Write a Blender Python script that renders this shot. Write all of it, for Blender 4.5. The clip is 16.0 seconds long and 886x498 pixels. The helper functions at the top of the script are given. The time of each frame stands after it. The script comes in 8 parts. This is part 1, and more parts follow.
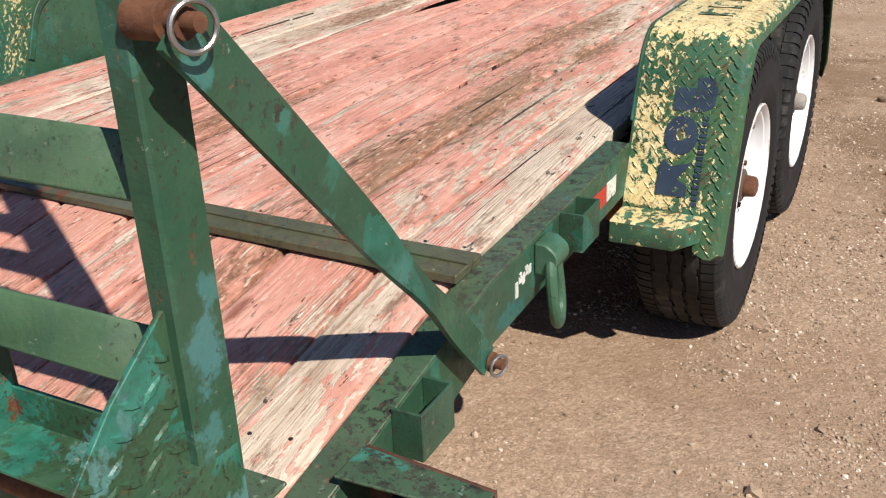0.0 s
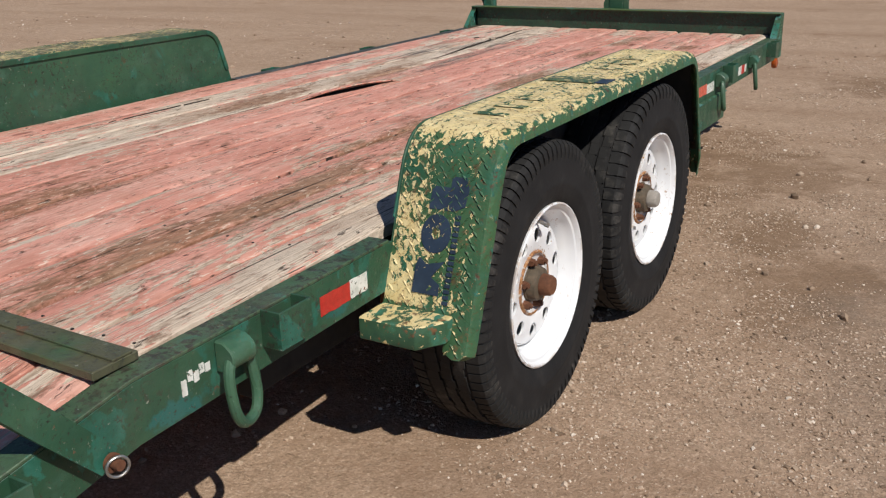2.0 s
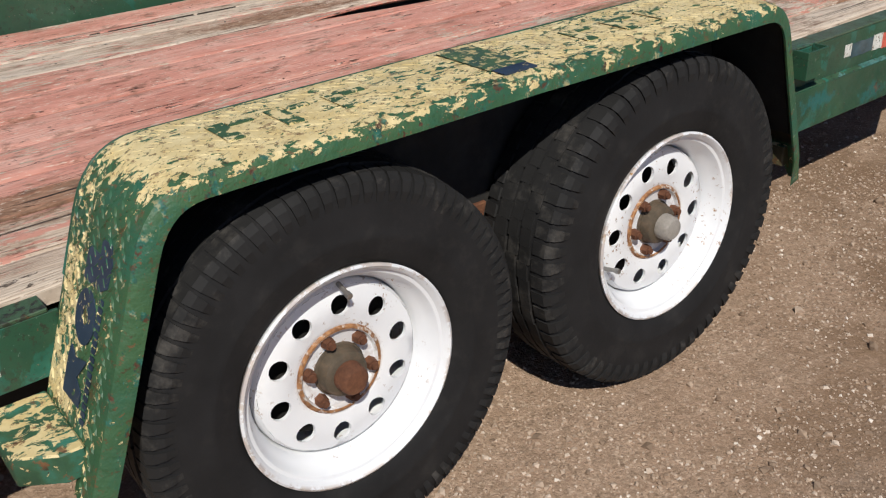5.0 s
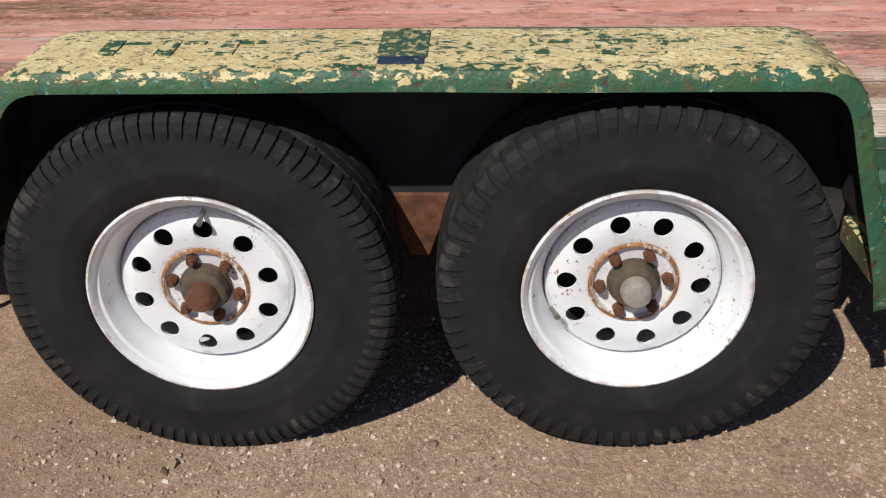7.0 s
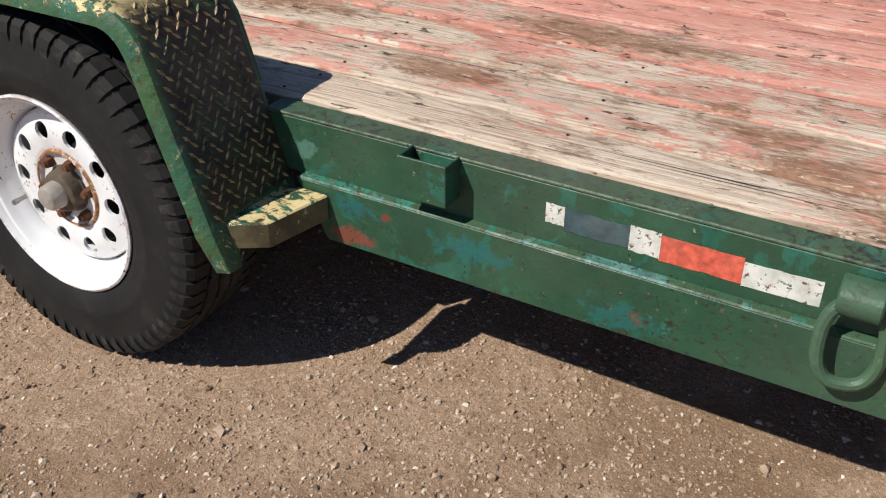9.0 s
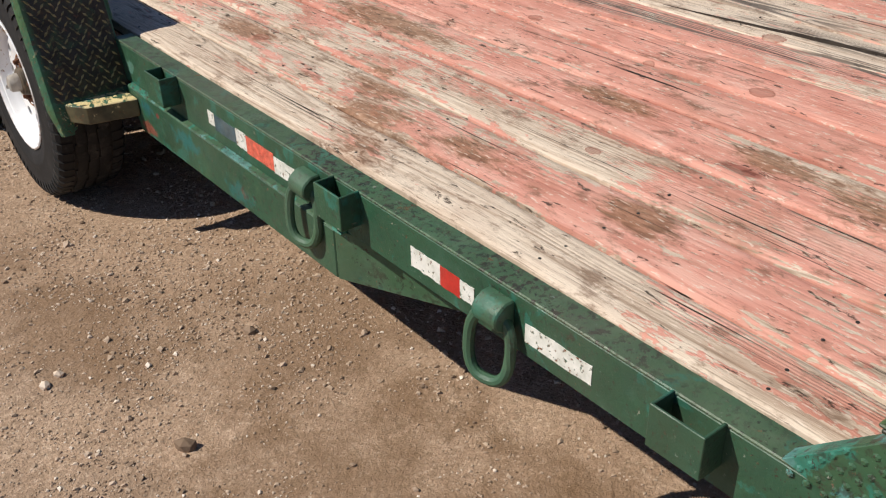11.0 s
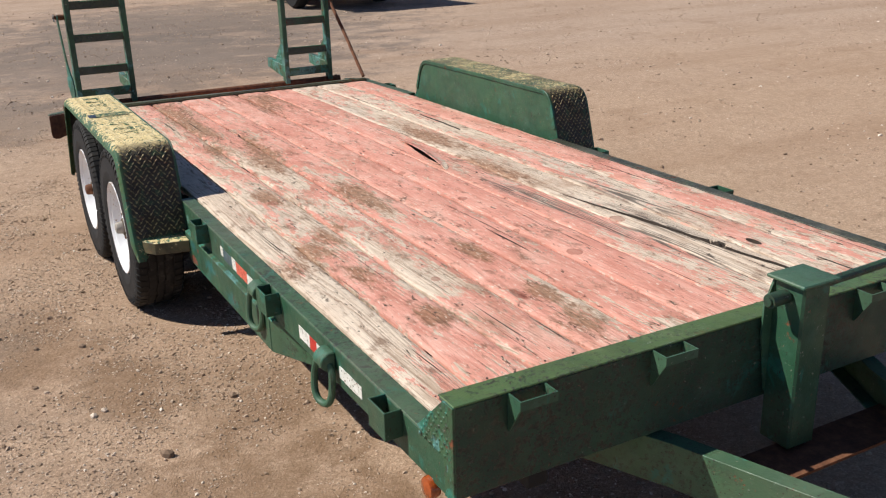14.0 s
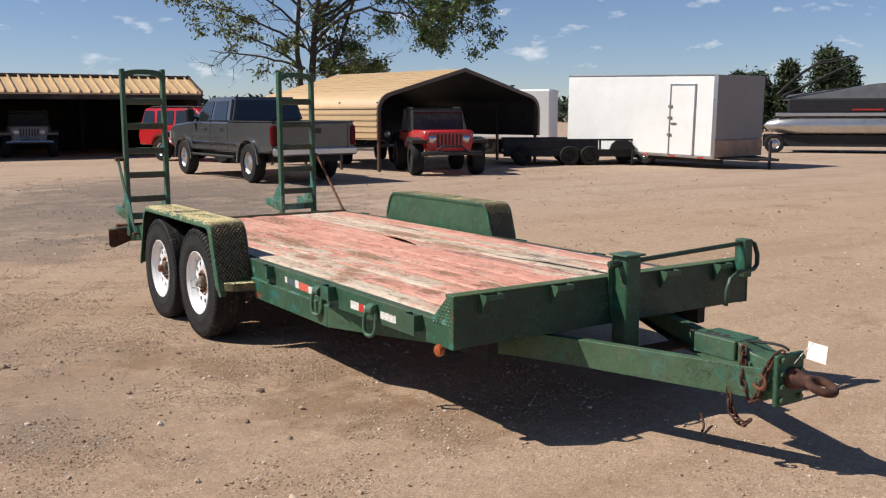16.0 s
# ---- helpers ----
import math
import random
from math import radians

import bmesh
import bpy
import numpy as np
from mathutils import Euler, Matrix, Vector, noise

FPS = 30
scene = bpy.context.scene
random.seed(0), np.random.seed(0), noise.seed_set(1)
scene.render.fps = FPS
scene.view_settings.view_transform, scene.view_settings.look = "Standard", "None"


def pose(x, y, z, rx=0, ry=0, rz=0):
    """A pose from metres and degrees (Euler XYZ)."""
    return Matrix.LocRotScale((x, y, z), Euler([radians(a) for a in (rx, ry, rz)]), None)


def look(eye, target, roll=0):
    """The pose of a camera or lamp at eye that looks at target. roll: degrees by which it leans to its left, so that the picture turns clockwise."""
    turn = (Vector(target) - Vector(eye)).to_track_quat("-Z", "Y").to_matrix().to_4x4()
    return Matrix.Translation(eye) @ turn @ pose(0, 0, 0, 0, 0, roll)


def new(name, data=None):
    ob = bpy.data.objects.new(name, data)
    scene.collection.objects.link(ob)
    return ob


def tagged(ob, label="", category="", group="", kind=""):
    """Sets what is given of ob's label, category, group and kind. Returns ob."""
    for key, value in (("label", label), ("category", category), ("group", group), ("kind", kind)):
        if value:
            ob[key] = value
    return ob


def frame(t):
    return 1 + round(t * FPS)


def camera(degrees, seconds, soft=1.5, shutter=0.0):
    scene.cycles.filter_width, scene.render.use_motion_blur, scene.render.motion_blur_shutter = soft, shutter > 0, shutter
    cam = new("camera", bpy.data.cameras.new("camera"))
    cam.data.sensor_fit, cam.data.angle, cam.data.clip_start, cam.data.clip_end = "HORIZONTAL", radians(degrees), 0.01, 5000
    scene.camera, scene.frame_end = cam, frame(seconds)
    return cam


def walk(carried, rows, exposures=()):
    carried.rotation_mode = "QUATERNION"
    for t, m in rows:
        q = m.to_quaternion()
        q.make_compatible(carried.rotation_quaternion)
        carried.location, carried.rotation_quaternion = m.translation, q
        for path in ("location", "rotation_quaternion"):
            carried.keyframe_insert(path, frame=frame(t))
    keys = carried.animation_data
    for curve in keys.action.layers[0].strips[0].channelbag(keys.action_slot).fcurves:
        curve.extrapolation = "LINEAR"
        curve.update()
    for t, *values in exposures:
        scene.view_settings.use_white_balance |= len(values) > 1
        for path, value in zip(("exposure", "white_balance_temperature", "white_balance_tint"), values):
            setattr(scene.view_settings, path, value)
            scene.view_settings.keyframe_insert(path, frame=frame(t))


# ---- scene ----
cam = camera(50.1, 16.0, 1.2)
PATH = [
    (0, (0.582, -2.376, 1.217), (-0.284, -0.766, 0.404), -2.3),
    (0.5, (0.711, -2.528, 1.211), (-0.159, -0.922, 0.396), -1.6),
    (1, (0.908, -2.53, 1.213), (0.0, -0.924, 0.439), -3.0),
    (1.5, (1.079, -2.412, 1.234), (0.134, -0.791, 0.541), -2.7),
    (2, (1.134, -2.046, 1.23), (0.158, -0.429, 0.572), -1.6),
    (2.5, (1.209, -1.699, 1.241), (0.135, -0.147, 0.578), -1.9),
    (3, (1.26, -1.393, 1.235), (0.105, 0.07, 0.511), -2.4),
    (3.5, (1.204, -1.077, 1.221), (0.06, 0.32, 0.363), -1.6),
    (4, (1.223, -0.845, 1.275), (0.039, 0.465, 0.335), -1.4),
    (4.5, (1.281, -0.726, 1.298), (-0.002, 0.456, 0.321), -1.5),
    (4.7, (1.319, -0.711, 1.276), (-0.018, 0.434, 0.327), -2.3),
    (6.8, (1.686, 0.35, 1.285), (-0.064, 0.377, 0.316), -0.9),
    (7, (1.696, 0.517, 1.292), (-0.047, 0.449, 0.312), -1.0),
    (7.5, (1.704, 1.024, 1.312), (0.007, 0.711, 0.301), -1.9),
    (8, (1.518, 1.471, 1.262), (-0.152, 1.018, 0.259), -0.5),
    (8.5, (1.384, 1.88, 1.273), (-0.194, 1.202, 0.249), -0.7),
    (9, (1.227, 2.312, 1.266), (-0.233, 1.452, 0.203), -0.1),
    (9.5, (0.987, 2.745, 1.257), (-0.334, 1.752, 0.131), 0.6),
    (10, (0.896, 3.157, 1.284), (-0.264, 1.961, 0.178), -0.8),
    (10.2, (0.908, 3.306, 1.296), (-0.219, 2.063, 0.207), -0.9),
    (12.3, (0.769, 4.460, 1.670), (-0.190, 2.952, 0.743), -2.4),
    (12.5, (0.751, 4.524, 1.691), (-0.190, 2.984, 0.799), -2.6),
    (13, (0.685, 4.689, 1.723), (-0.212, 3.077, 0.889), -2.6),
    (13.5, (0.698, 4.870, 1.729), (-0.174, 3.208, 0.953), -2.1),
    (14, (0.859, 5.145, 1.692), (-0.045, 3.465, 1.008), -1.6),
    (14.5, (1.089, 5.572, 1.628), (0.162, 3.860, 1.077), -1.7),
    (15, (1.451, 6.063, 1.570), (0.491, 4.323, 1.146), -1.6),
    (15.5, (1.890, 6.488, 1.502), (0.861, 4.787, 1.161), -0.9),
    (16, (2.277, 6.939, 1.486), (1.178, 5.274, 1.198), -0.2),
]
walk(cam, [(t, look(eye, target, roll)) for t, eye, target, roll in PATH],
     [(0.0, 0.29, 6270, 10), (0.5, 0.16, 6270, 10), (1.0, 0.13, 6220, 10), (1.5, 0.09, 6120, 10), (2.0, -0.19, 6170, 10), (3.5, -0.19, 6100, 10), (4.7, -0.25, 6120, 10),
      (7.0, -0.23, 6100, 10), (8.5, -0.07, 6220, 10), (9.5, 0.06, 6240, 10), (10.0, 0.04, 6370, 10), (12.5, 0.13, 6370, 10), (14.0, 0.23, 6230, 10), (14.5, 0.23, 6250, 10),
      (15.0, 0.23, 6100, 10), (15.5, 0.51, 6050, 10), (16.0, 0.23, 6300, 10)])

# ---- sun and sky ----
SUN_DIR = Vector((0.82, -0.48, 1.0)).normalized()
sun_data = bpy.data.lights.new("sun", "SUN")
sun_data.energy, sun_data.angle, sun_data.color = 4.9, radians(0.53), (1.0, 0.93, 0.82)
sun = new("sun", sun_data)
sun.matrix_world = Matrix.Translation((0, 0, 30)) @ SUN_DIR.to_track_quat("Z", "Y").to_matrix().to_4x4()

world = bpy.data.worlds.new("sky")
scene.world = world
world.use_nodes = True
wt = world.node_tree
wt.nodes.clear()
w_out = wt.nodes.new("ShaderNodeOutputWorld")
w_bg = wt.nodes.new("ShaderNodeBackground")
w_sky = wt.nodes.new("ShaderNodeTexSky")
w_sky.sky_type, w_sky.sun_disc = "NISHITA", False
w_sky.sun_elevation = math.asin(SUN_DIR.z)
w_sky.sun_rotation = math.atan2(SUN_DIR.x, SUN_DIR.y)
w_sky.altitude = 1600.0
w_sky.air_density, w_sky.dust_density, w_sky.ozone_density = 0.9, 0.35, 1.3
w_bg.inputs["Strength"].default_value = 0.067
# a few small fair-weather clouds low over the horizon
w_co = wt.nodes.new("ShaderNodeTexCoord")
w_map = wt.nodes.new("ShaderNodeMapping")
w_map.inputs["Scale"].default_value = (20.0, 20.0, 52.0)
w_map.inputs["Location"].default_value = (3.1, 1.7, 0.4)
w_no = wt.nodes.new("ShaderNodeTexNoise")
w_no.inputs["Scale"].default_value, w_no.inputs["Detail"].default_value = 1.0, 7.0
w_no.inputs["Roughness"].default_value = 0.55
w_ra = wt.nodes.new("ShaderNodeValToRGB")
w_ra.color_ramp.elements[0].position, w_ra.color_ramp.elements[1].position = 0.605, 0.78
w_mix = wt.nodes.new("ShaderNodeMix")
w_mix.data_type = "RGBA"
w_mix.inputs[7].default_value = (10.5, 10.7, 11.0, 1)
wt.links.new(w_co.outputs["Generated"], w_map.inputs["Vector"])
wt.links.new(w_map.outputs["Vector"], w_no.inputs["Vector"])
wt.links.new(w_no.outputs["Fac"], w_ra.inputs["Fac"])
wt.links.new(w_ra.outputs["Color"], w_mix.inputs[0])
w_tint = wt.nodes.new("ShaderNodeMix")
w_tint.data_type, w_tint.blend_type = "RGBA", "MULTIPLY"
w_tint.inputs[0].default_value = 1.0
w_tint.inputs[7].default_value = (0.95, 0.97, 1.10, 1)
wt.links.new(w_sky.outputs["Color"], w_tint.inputs[6])
wt.links.new(w_tint.outputs[2], w_mix.inputs[6])
wt.links.new(w_mix.outputs[2], w_bg.inputs["Color"])
wt.links.new(w_bg.outputs["Background"], w_out.inputs["Surface"])


# ---- materials ----
class Mat:
    """A node material: small helpers that return output sockets."""

    def __init__(self, name):
        self.m = bpy.data.materials.new(name)
        self.m.use_nodes = True
        self.t = self.m.node_tree
        self.t.nodes.clear()
        self.out = self.t.nodes.new("ShaderNodeOutputMaterial")
        self.b = self.t.nodes.new("ShaderNodeBsdfPrincipled")
        self.t.links.new(self.b.outputs[0], self.out.inputs[0])
        self.pos = self.t.nodes.new("ShaderNodeNewGeometry").outputs["Position"]
        self.obj = self.t.nodes.new("ShaderNodeTexCoord").outputs["Object"]

    def put(self, socket, value):
        if isinstance(value, bpy.types.NodeSocket):
            self.t.links.new(value, socket)
        elif isinstance(value, (tuple, list)) and len(value) == 3 and socket.type == "RGBA":
            socket.default_value = (*value, 1)
        else:
            socket.default_value = value

    def set(self, **kw):
        names = dict(color="Base Color", rough="Roughness", metal="Metallic", normal="Normal", coat="Coat Weight",
                     spec="Specular IOR Level", trans="Transmission Weight", ior="IOR", emit="Emission Color", power="Emission Strength")
        for k, v in kw.items():
            self.put(self.b.inputs[names[k]], v)
        return self.m

    def scaled(self, vec, s):
        n = self.t.nodes.new("ShaderNodeMapping")
        self.put(n.inputs["Vector"], vec)
        n.inputs["Scale"].default_value = s if isinstance(s, tuple) else (s, s, s)
        return n.outputs[0]

    def noise(self, scale, detail=4.0, rough=0.55, vec=None, stretch=None, distort=0.0):
        n = self.t.nodes.new("ShaderNodeTexNoise")
        v = vec or self.obj
        if stretch:
            v = self.scaled(v, stretch)
        self.put(n.inputs["Vector"], v)
        n.inputs["Scale"].default_value, n.inputs["Detail"].default_value = scale, detail
        n.inputs["Roughness"].default_value, n.inputs["Distortion"].default_value = rough, distort
        return n.outputs["Fac"]

    def voronoi(self, scale, vec=None, out="Distance", rand=1.0):
        n = self.t.nodes.new("ShaderNodeTexVoronoi")
        self.put(n.inputs["Vector"], vec or self.obj)
        n.inputs["Scale"].default_value, n.inputs["Randomness"].default_value = scale, rand
        return n.outputs[out]

    def ramp(self, fac, *stops):
        n = self.t.nodes.new("ShaderNodeValToRGB")
        e = n.color_ramp.elements
        while len(e) < len(stops):
            e.new(0.5)
        for k, (p, c) in enumerate(stops):
            e[k].position = p
            c = (c, c, c) if isinstance(c, (int, float)) else c
            e[k].color = (*c, 1)
        self.put(n.inputs[0], fac)
        return n.outputs[0]

    def mix(self, fac, a, b, how="MIX"):
        n = self.t.nodes.new("ShaderNodeMix")
        n.data_type, n.blend_type = "RGBA", how
        self.put(n.inputs[0], fac), self.put(n.inputs[6], a), self.put(n.inputs[7], b)
        return n.outputs[2]

    def math(self, op, a, b=0.0, clamp=False):
        n = self.t.nodes.new("ShaderNodeMath")
        n.operation, n.use_clamp = op, clamp
        self.put(n.inputs[0], a), self.put(n.inputs[1], b)
        return n.outputs[0]

    def axis(self, vec, k):
        n = self.t.nodes.new("ShaderNodeSeparateXYZ")
        self.put(n.inputs[0], vec)
        return n.outputs[k]

    def info(self, key):
        return self.t.nodes.new("ShaderNodeObjectInfo").outputs[key]

    def island(self):
        return self.t.nodes.new("ShaderNodeNewGeometry").outputs["Random Per Island"]

    def bump(self, height, strength=0.5, distance=0.01):
        n = self.t.nodes.new("ShaderNodeBump")
        n.inputs["Strength"].default_value, n.inputs["Distance"].default_value = strength, distance
        self.put(n.inputs["Height"], height)
        return n.outputs[0]


def plain(name, color, rough=0.6, metal=0.0, var=0.25, scale=12.0, bump=0.15, dirt=0.3):
    """A surface of one colour with soft blotches, fine grain and some dust."""
    m = Mat(name)
    dark = tuple(c * (1 - var) for c in color)
    lite = tuple(min(1.0, c * (1 + var * 0.6)) for c in color)
    c = m.ramp(m.noise(scale, 5), (0.3, dark), (0.7, lite))
    c = m.mix(m.math("MULTIPLY", m.ramp(m.noise(scale * 0.23, 6, 0.65), (0.5, 0.0), (0.75, 1.0)), dirt), c, (0.22, 0.18, 0.14))
    r = m.math("ADD", m.math("MULTIPLY", m.noise(scale * 3, 3), 0.2), rough - 0.1)
    return m.set(color=c, rough=r, metal=metal, normal=m.bump(m.noise(scale * 14, 3), bump, 0.002))


def worn_green(name, flake=0.25, teal=0.35, rust=0.15, grime=0.2, pale=1.0, base=(0.026, 0.086, 0.045), patches=0.0, spots=(), dents=0.0):
    """Old brushed green paint: faded blotches, teal undercoat, rust pits and dark flaked spots."""
    m = Mat(name)
    p = m.pos
    c = m.ramp(m.noise(5.5, 6, 0.6, p), (0.28, tuple(v * 0.68 for v in base)), (0.55, base), (0.8, (0.044, 0.118, 0.054)))
    t = m.ramp(m.noise(8.0, 6, 0.62, p, (1, 1.0, 0.8), 0.5), (0.625 - 0.13 * teal, 0.0), (0.648 - 0.13 * teal, 1.0))
    c = m.mix(m.math("MULTIPLY", t, min(0.85, 0.36 + 0.5 * max(teal, 0.0))), c, m.ramp(m.noise(30, 3, 0.5, p), (0.3, (0.012 * pale, 0.115 * pale, 0.078 * pale)), (0.7, (0.036 * pale, 0.205 * pale, 0.155 * pale))))
    if patches:
        # pale blue-green undercoat bared in sharp-edged islands
        i = m.math("ADD", m.noise(6.5, 7, 0.60, p, (1, 1, 0.7), 0.25), m.math("MULTIPLY", m.noise(1.7, 2, 0.5, p), 0.25))
        i = m.math("SUBTRACT", i, m.ramp(m.axis(p, 2), (0.70, 0.0), (0.84, 0.13)))
        i = m.ramp(i, (0.765 - 0.12 * patches, 0.0), (0.780 - 0.12 * patches, 0.9))
        c = m.mix(i, c, m.ramp(m.noise(26, 5, 0.6, p), (0.35, (0.055, 0.175, 0.150)), (0.65, (0.115, 0.260, 0.235))))
    # brushed-on tone: darker and bluer, or sun-bleached, a hand's width across
    c = m.mix(m.ramp(m.noise(17, 6, 0.66, p, (1.0, 0.7, 1.0)), (0.49, 0.0), (0.70, 0.42)), c, tuple(v * q for v, q in zip(base, (0.45, 0.64, 0.80))))
    c = m.mix(m.ramp(m.noise(9, 6, 0.66, p, (1.0, 0.8, 1.3)), (0.54, 0.0), (0.70, 0.40)), c, tuple(v * q + 0.012 for v, q in zip(base, (1.9, 1.55, 1.9))))
    for cy, cz, ry, rz, tint in spots:
        d = m.t.nodes.new("ShaderNodeMapping")
        m.put(d.inputs["Vector"], p)
        d.inputs["Scale"].default_value, d.inputs["Location"].default_value = (0.0, 1 / ry, 1 / rz), (0.0, -cy / ry, -cz / rz)
        ln = m.t.nodes.new("ShaderNodeVectorMath")
        ln.operation = "LENGTH"
        m.put(ln.inputs[0], d.outputs[0])
        q = m.math("ADD", ln.outputs["Value"], m.math("MULTIPLY", m.math("SUBTRACT", m.noise(34, 6, 0.68, p), 0.5), 3.2))
        c = m.mix(m.ramp(q, (0.55, 0.8), (0.95, 0.0)), c, tint)
    f = m.ramp(m.noise(55, 6, 0.7, p), (0.59 - 0.13 * flake, 0.0), (0.615 - 0.12 * flake, 1.0))
    f = m.math("MULTIPLY", f, m.ramp(m.noise(3.2, 5, 0.6, p), (0.52 - 0.3 * flake, 0.0), (0.72 - 0.3 * flake, 1.0)))
    c = m.mix(f, c, m.ramp(m.noise(120, 2, 0.5, p), (0.3, (0.016, 0.018, 0.012)), (0.7, (0.052, 0.055, 0.036))))
    f2 = m.math("MULTIPLY", m.ramp(m.noise(105, 5, 0.68, p), (0.625 - 0.10 * flake, 0.0), (0.645 - 0.10 * flake, 1.0)), m.ramp(m.noise(7.5, 5, 0.62, p), (0.50 - 0.2 * flake, 0.0), (0.60 - 0.2 * flake, 0.9)))
    c = m.mix(f2, c, m.ramp(m.noise(48, 2, 0.5, p), (0.42, (0.014, 0.018, 0.013)), (0.55, (0.040, 0.030, 0.018))))
    r = m.ramp(m.noise(13, 8, 0.72, p), (0.665 - 0.12 * rust, 0.0), (0.70 - 0.10 * rust, 1.0))
    r = m.math("MULTIPLY", r, m.ramp(m.noise(2.6, 4, 0.6, p), (0.44, 0.1), (0.56, 1.0)))
    c = m.mix(r, c, m.ramp(m.noise(70, 4, 0.6, p), (0.3, (0.06, 0.022, 0.010)), (0.7, (0.22, 0.075, 0.028))))
    g = m.ramp(m.noise(2.1, 7, 0.65, p), (0.45, 0.0), (0.8, grime))
    c = m.mix(g, c, (0.16, 0.145, 0.11))
    nick = m.ramp(m.noise(75, 5, 0.7, p), (0.635, 0.0), (0.66, 1.0))
    nick = m.math("MULTIPLY", nick, m.ramp(m.noise(3.7, 4, 0.6, p), (0.42, 0.15), (0.56, 1.0)))
    c = m.mix(m.math("MULTIPLY", nick, 0.8), c, m.ramp(m.noise(40, 2, 0.5, p), (0.42, (0.19, 0.08, 0.045)), (0.52, (0.16, 0.24, 0.19)), (0.62, (0.34, 0.33, 0.26))))
    h = m.math("SUBTRACT", m.noise(160, 4, 0.6, p), m.math("MULTIPLY", m.math("ADD", f, r), 0.7))
    if dents:
        h = m.math("ADD", h, m.math("MULTIPLY", m.noise(5.5, 3, 0.5, p), dents))
    rough = m.ramp(m.noise(18, 4, 0.5, p), (0.3, 0.36), (0.7, 0.62))
    return m.set(color=c, rough=m.mix(r, rough, (0.9, 0.9, 0.9)), normal=m.bump(h, 0.35, 0.0025), spec=0.4)


GREEN = worn_green("worn_green_paint", flake=0.22, teal=0.42, rust=0.28, grime=0.30,
                   spots=((1.402, 0.350, 0.050, 0.022, (0.22, 0.055, 0.035)), (1.480, 0.412, 0.012, 0.009, (0.20, 0.045, 0.035)), (1.296, 0.497, 0.035, 0.022, (0.10, 0.22, 0.17)), (1.40, 0.412, 0.060, 0.020, (0.020, 0.125, 0.125)), (1.645, 0.397, 0.080, 0.025, (0.016, 0.135, 0.125)), (1.93, 0.36, 0.07, 0.03, (0.018, 0.125, 0.110)), (2.5, 0.38, 0.09, 0.03, (0.020, 0.120, 0.100)), (-0.60, 0.470, 0.05, 0.02, (0.018, 0.120, 0.105)), (-1.05, 0.45, 0.07, 0.03, (0.020, 0.130, 0.115)),
                          (-1.751, 1.040, 0.022, 0.030, (0.050, 0.190, 0.160)), (-1.655, 0.960, 0.020, 0.016, (0.040, 0.165, 0.125)), (-1.470, 0.710, 0.035, 0.030, (0.050, 0.170, 0.140))))
GREEN_FLAKED = worn_green("flaked_green_paint", flake=0.52, teal=0.12, rust=0.3, grime=0.55, base=(0.062, 0.115, 0.058))
GREEN_OLIVE = worn_green("olive_green_paint", flake=0.35, teal=0.0, rust=0.4, grime=0.2, base=(0.085, 0.135, 0.045))
GREEN_TEAL = worn_green("patchy_teal_paint", flake=0.4, teal=0.80, rust=0.45, grime=0.15, pale=1.25, base=(0.040, 0.100, 0.048), patches=0.68)
GREEN_PATCH = worn_green("green_paint_with_bared_undercoat", flake=0.16, teal=0.25, rust=0.30, grime=0.30, patches=1.0,
                         spots=((-1.745, 0.735, 0.030, 0.050, (0.065, 0.205, 0.200)), (-1.735, 0.80, 0.018, 0.020, (0.055, 0.190, 0.175)), (-1.760, 0.64, 0.022, 0.035, (0.060, 0.190, 0.170))))
# paler green for the rungs' sunlit plates, the light put into the colour
GREEN_SAGE = worn_green("sunlit_sage_paint", flake=0.25, teal=0.0, rust=0.3, grime=0.45, base=(0.085, 0.160, 0.082))
GREEN_LICHEN = worn_green("lichen_green_flaked_paint", flake=0.55, teal=0.55, rust=0.25, grime=0.25, pale=1.3, base=(0.062, 0.120, 0.062), patches=0.25)
# darker green: some grime, plus the front beam's shade put into the colour
GREEN_DARKENED = worn_green("darkened_grimy_green_paint", flake=0.55, teal=0.05, rust=0.05, grime=0.15, base=(0.024, 0.066, 0.038))
GREEN_BROWN = worn_green("chipped_brown_green_paint", flake=0.35, teal=-0.4, rust=0.75, grime=0.6, base=(0.085, 0.088, 0.042))
GREEN_DENTED = worn_green("dented_green_sheet_paint", flake=0.25, teal=0.2, rust=0.35, grime=0.35, base=(0.036, 0.098, 0.052), dents=9.0)
GREEN_DIRT = worn_green("dirt_caked_green_paint", flake=0.8, teal=-0.4, rust=0.5, grime=0.9, base=(0.075, 0.078, 0.050))
GREEN_BAR = worn_green("sun_faded_drawbar_paint", flake=0.35, teal=0.40, rust=0.30, grime=0.45, pale=1.2, base=(0.060, 0.135, 0.068))
GREEN_CLEAN = worn_green("faded_green_paint", flake=0.15, teal=0.1, rust=0.25, grime=0.3, base=(0.050, 0.120, 0.066))


